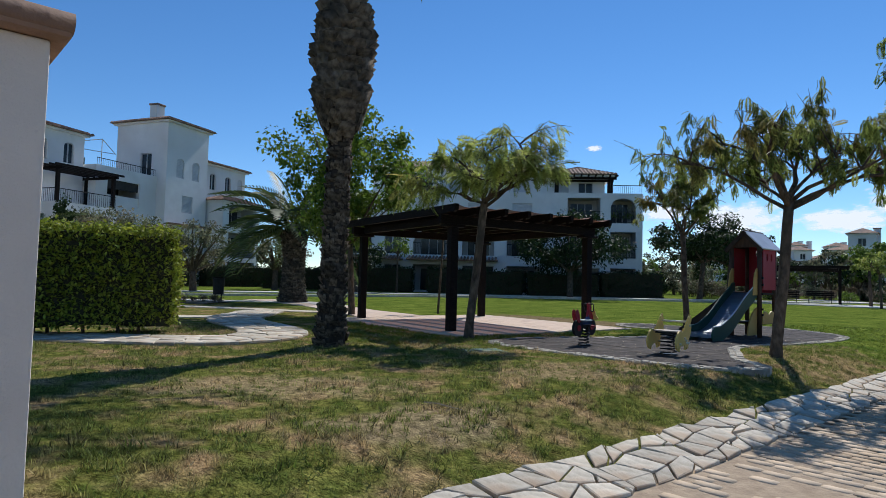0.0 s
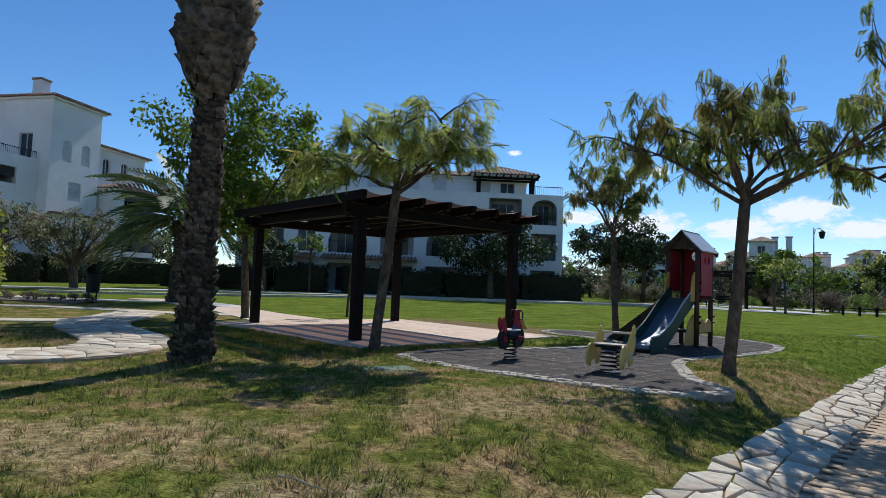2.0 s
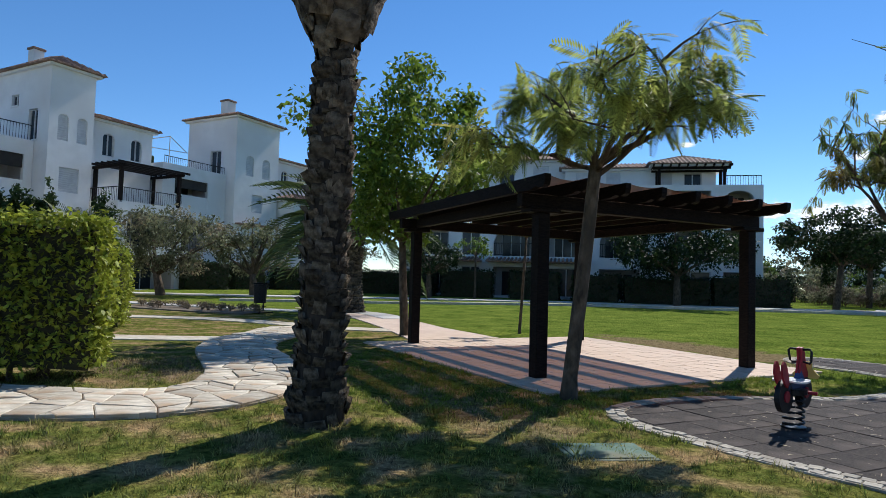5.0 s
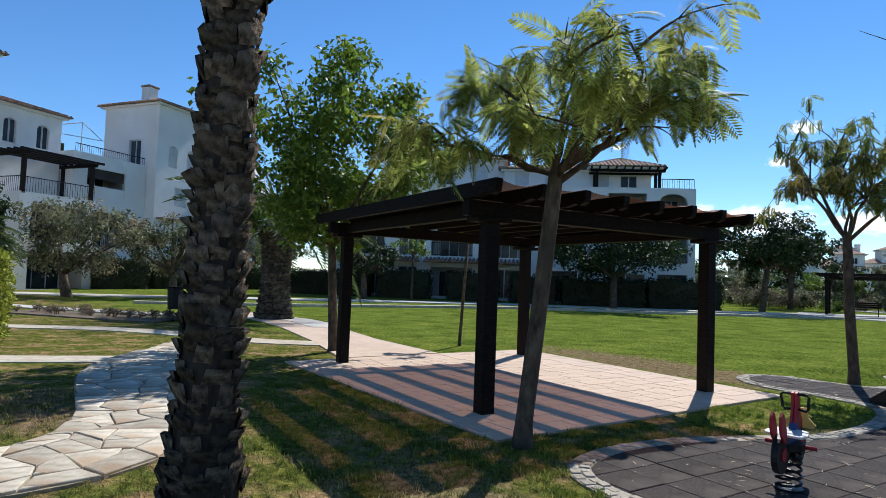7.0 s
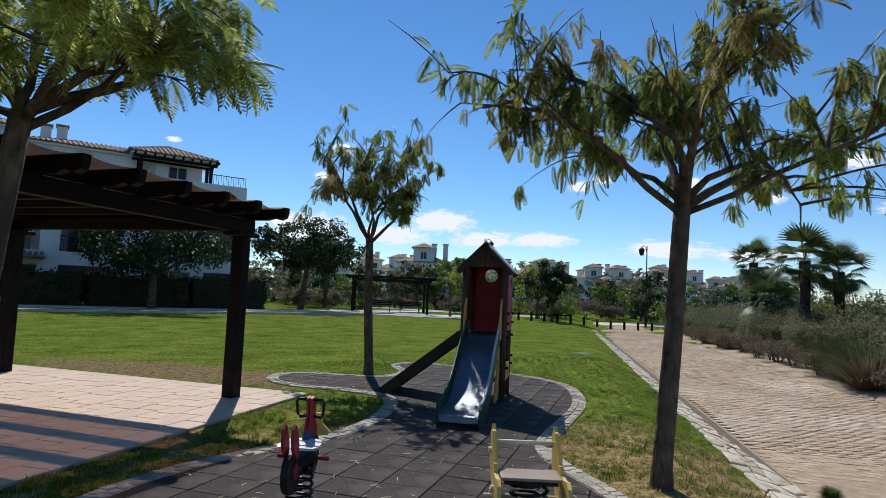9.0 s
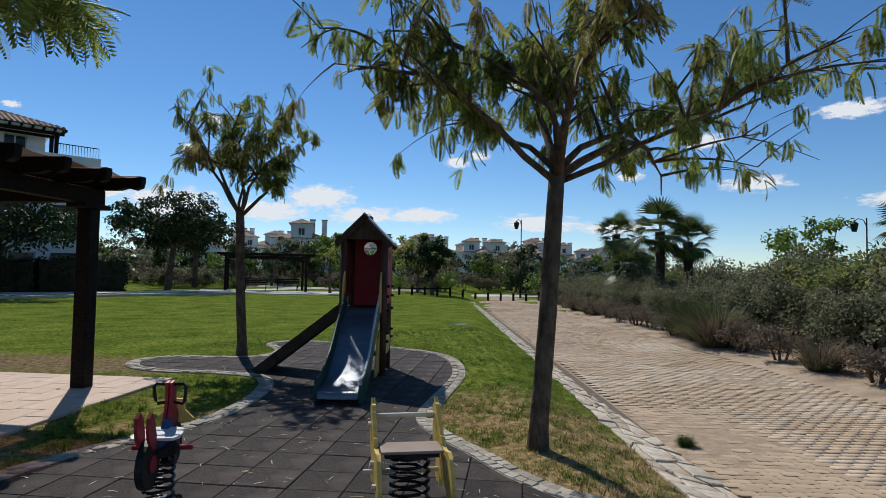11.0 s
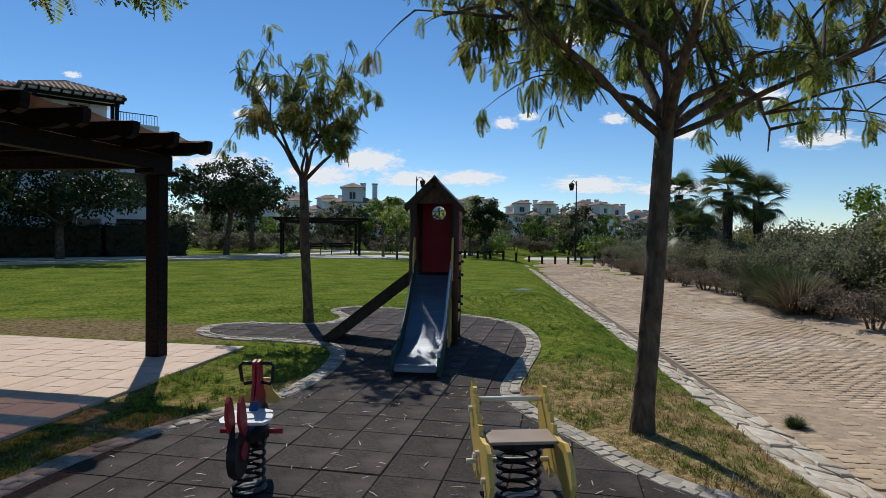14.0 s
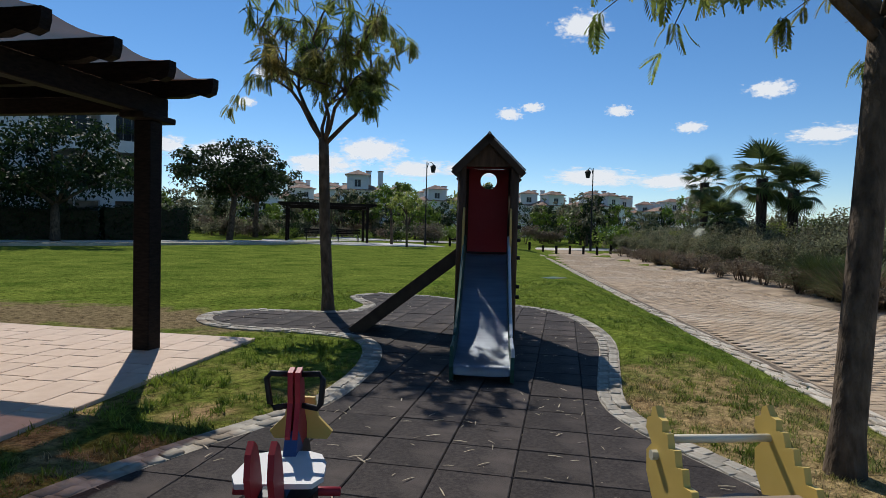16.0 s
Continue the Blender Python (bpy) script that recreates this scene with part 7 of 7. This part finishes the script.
# lane pavers with chamfered corners
c_ = 0.03
PV = [(-0.1 + c_, -0.055), (0.1 - c_, -0.055), (0.1, -0.055 + 0.018), (0.1, 0.055 - 0.018), (0.1 - c_, 0.055), (-0.1 + c_, 0.055), (-0.1, 0.055 - 0.018), (-0.1, -0.055 + 0.018)]
pm, _, _ = stone_mesh("paver", PV, -0.02, 0.0, M_PAVER_ONE, 0.0015)
V0 = np.array([tuple(v.co) for v in pm.vertices])
ang = math.degrees(math.atan2(U.y, U.x))
RT, RR, made = [], [], 0
Zr = np.array(Euler((0, 0, radians(ang + 90))).to_matrix())
for i in range(int(58 / 0.112)):
    s = -8 + i * 0.112
    for k in range(21):
        d = -0.66 - (k + 0.5 * (i % 2)) * 0.203
        if d < -4.7:
            continue
        x, y = road_xy(s, d)
        z = ROAD_Z + rng.normal(0, 0.0025) + 0.012 * math.sin(s * 0.8) * math.sin(d * 1.3)
        if 6.2 < s < 11.5 and d > -1.9 and made < 300:
            ob = new("paver", pm)
            ob.parent, ob.matrix_basis = road, pose(x, y, z, rng.normal(0, 0.6), rng.normal(0, 0.6), ang + 90)
            made += 1
        else:
            RT.append((x, y, z))
RT = np.array(RT)
quads = []
n = 8
for k in (0, 1):
    for i in range(n):
        j = (i + 1) % n
        quads.append((k * n + i, k * n + j, (k + 1) * n + j, (k + 1) * n + i))
b_ = 2 * n
quads += [(b_, b_ + 1, b_ + 2, b_ + 7), (b_ + 7, b_ + 2, b_ + 3, b_ + 6), (b_ + 6, b_ + 3, b_ + 4, b_ + 5)]
tagged(swarm("pavers", V0, quads[8:], np.repeat(Zr[None], len(RT), 0), RT, M_PAVER, road), kind="stuff")

# sandy verge
bm = bmesh.new()
M_SAND = mat("sandy verge", (0.36, 0.27, 0.18), (0.48, 0.37, 0.26), 4, 0.95, bump=0.02, bscale=20, c3=(0.25, 0.19, 0.13), coarse=1.0)
for s0 in range(-10, 50, 1):
    q = [(s0, -4.68, -0.33), (s0, -5.2, -0.25), (s0, -6.2, -0.215), (s0, -13, -0.205), (s0 + 1, -13, -0.205), (s0 + 1, -6.2, -0.215), (s0 + 1, -5.2, -0.25), (s0 + 1, -4.68, -0.33)]
    v = [bm.verts.new((*road_xy(a, d), z)) for a, d, z in q]
    for i in range(3):
        bm.faces.new((v[i], v[i + 1], v[6 - i], v[7 - i]))
bmesh.ops.remove_doubles(bm, verts=bm.verts[:], dist=0.001)
tagged(part("verge", bm, M_SAND), "bare sandy verge under the shrubs beside the lane", "verge", kind="structure")


# ---- grass ----
def grass(name, n, x0, x1, y0, y1, h, seed, material, label):
    r = np.random.default_rng(seed)
    tuft = r.integers(0, n // 16, n)
    x, y = r.uniform(x0, x1, n // 16)[tuft] + r.normal(0, 0.022, n), r.uniform(y0, y1, n // 16)[tuft] + r.normal(0, 0.022, n)
    tall = r.uniform(0.6, 1.35, n // 16)[tuft]
    d = (x - P0.x) * NRM.x + (y - P0.y) * NRM.y
    ok = d > 0.02
    px, py = np.array([p[0] for p in PAD_OUT]), np.array([p[1] for p in PAD_OUT])
    def within(poly):
        q = np.array(poly)
        hit = np.zeros(len(x), bool)
        for (ax, ay), (bx, by) in zip(q, np.roll(q, -1, 0)):
            c = (ay > y) != (by > y)
            hit ^= c & (x < (bx - ax) * (y - ay) / (by - ay + 1e-12) + ax)
        return hit
    ok &= ~within(PAD_OUT) & ~within(PATIO) & ~within(WALK)
    P = np.array([(p.x, p.y) for p in pc])
    near = np.min((x[:, None] - P[None, :, 0]) ** 2 + (y[:, None] - P[None, :, 1]) ** 2, 1) < 0.62 ** 2
    ok &= ~near
    x, y, tall = x[ok], y[ok], tall[ok]
    n = len(x)
    z = ground_z(x, y) - 0.014
    patch = np.sin(x * 1.9 + 2 * np.sin(y * 1.1)) * np.sin(y * 2.3 + x)
    sc = h * tall * r.uniform(0.6, 1.25, n) * (1 + 0.3 * patch)
    V = [(0, -0.07, 0), (0, 0.07, 0), (0.28, 0.045, 0.62), (0.28, -0.045, 0.62), (0.72, 0.006, 1.0), (0.72, -0.006, 1.0)]
    ob = swarm(name, V, [(0, 1, 2, 3), (3, 2, 4, 5)], turns(r.uniform(0, math.tau, n), r.normal(0, 0.25, n), r.normal(0, 0.3, n), sc), np.stack([x, y, z], 1), material)
    return tagged(ob, label, "grass", kind="stuff")


PAD_OUT = [(p.x, p.y) for p in outer]
M_BLADE = mat("grass blade", (0.09, 0.135, 0.022), (0.27, 0.28, 0.07), 5.5, 0.6, vary=0.8, island=True, translucent=0.45, c3=(0.46, 0.33, 0.17), coarse=2.0)
M_BLADE2 = mat("lush grass blade", (0.09, 0.15, 0.016), (0.25, 0.30, 0.045), 1.6, 0.6, vary=0.35, island=True, translucent=0.35)
grass("grass_blades", 230000, -6, 6.5, 3.4, 13.5, 0.036, 1, M_BLADE, "short mown lawn grass, partly dried to straw")
grass("grass_blades", 30000, 3.5, 7.6, 8.5, 13, 0.034, 2, M_BLADE, "short dry lawn grass under the open tree")
grass("grass_blades", 60000, 6.2, 14, 11.5, 20, 0.034, 4, M_BLADE2, "short green lawn grass beside the lane")
grass("grass_blades", 50000, -3, 5.6, 11.0, 16.5, 0.045, 3, M_BLADE2, "green grass between the patio and the rubber floor")

# dry litter on the rubber floor, the patio and the lawn
M_STRAW = mat("straw", (0.40, 0.33, 0.22), (0.55, 0.47, 0.33), 5, 0.9, vary=0.3, island=True)
rl = np.random.default_rng(17)
LT = []
while len(LT) < 700:
    x, y = rl.uniform(0.5, 9.5), rl.uniform(9, 19)
    if inside(x, y, PAD_C):
        LT.append((x, y, 0.012))
while len(LT) < 860:
    x, y = rl.normal(-1.9, 0.9), rl.normal(17.6, 0.9)
    if inside(x, y, PATIO):
        LT.append((x, y, 0.024))
LT = np.array(LT)
n = len(LT)
tagged(swarm("dry_litter", [(-0.5, -0.035, 0), (0.0, -0.05, 0.03), (0.5, -0.02, 0), (0.5, 0.02, 0), (0.0, 0.05, 0.03), (-0.5, 0.035, 0)], [(0, 1, 4, 5), (1, 2, 3, 4)], turns(rl.uniform(0, math.tau, n), rl.normal(0, 0.05, n), rl.normal(0, 0.2, n), 0.045 * rl.uniform(0.25, 2.0, n)), LT, M_STRAW),
       "scattered dry twigs and leaf litter", "litter", kind="stuff")
twig = thing("fallen_twig", pose(0.55, 5.75, 0.0, 0, 0, -38), "dry pale fallen twig lying on the lawn", "twig")
bm = bmesh.new()
tube(bm, [(-0.2, 0, 0.02), (-0.05, 0.008, 0.03), (0.1, -0.006, 0.028), (0.22, 0.01, 0.02)], [0.007, 0.006, 0.005, 0.003], 6)
part("stick", bm, M_STRAW, twig)
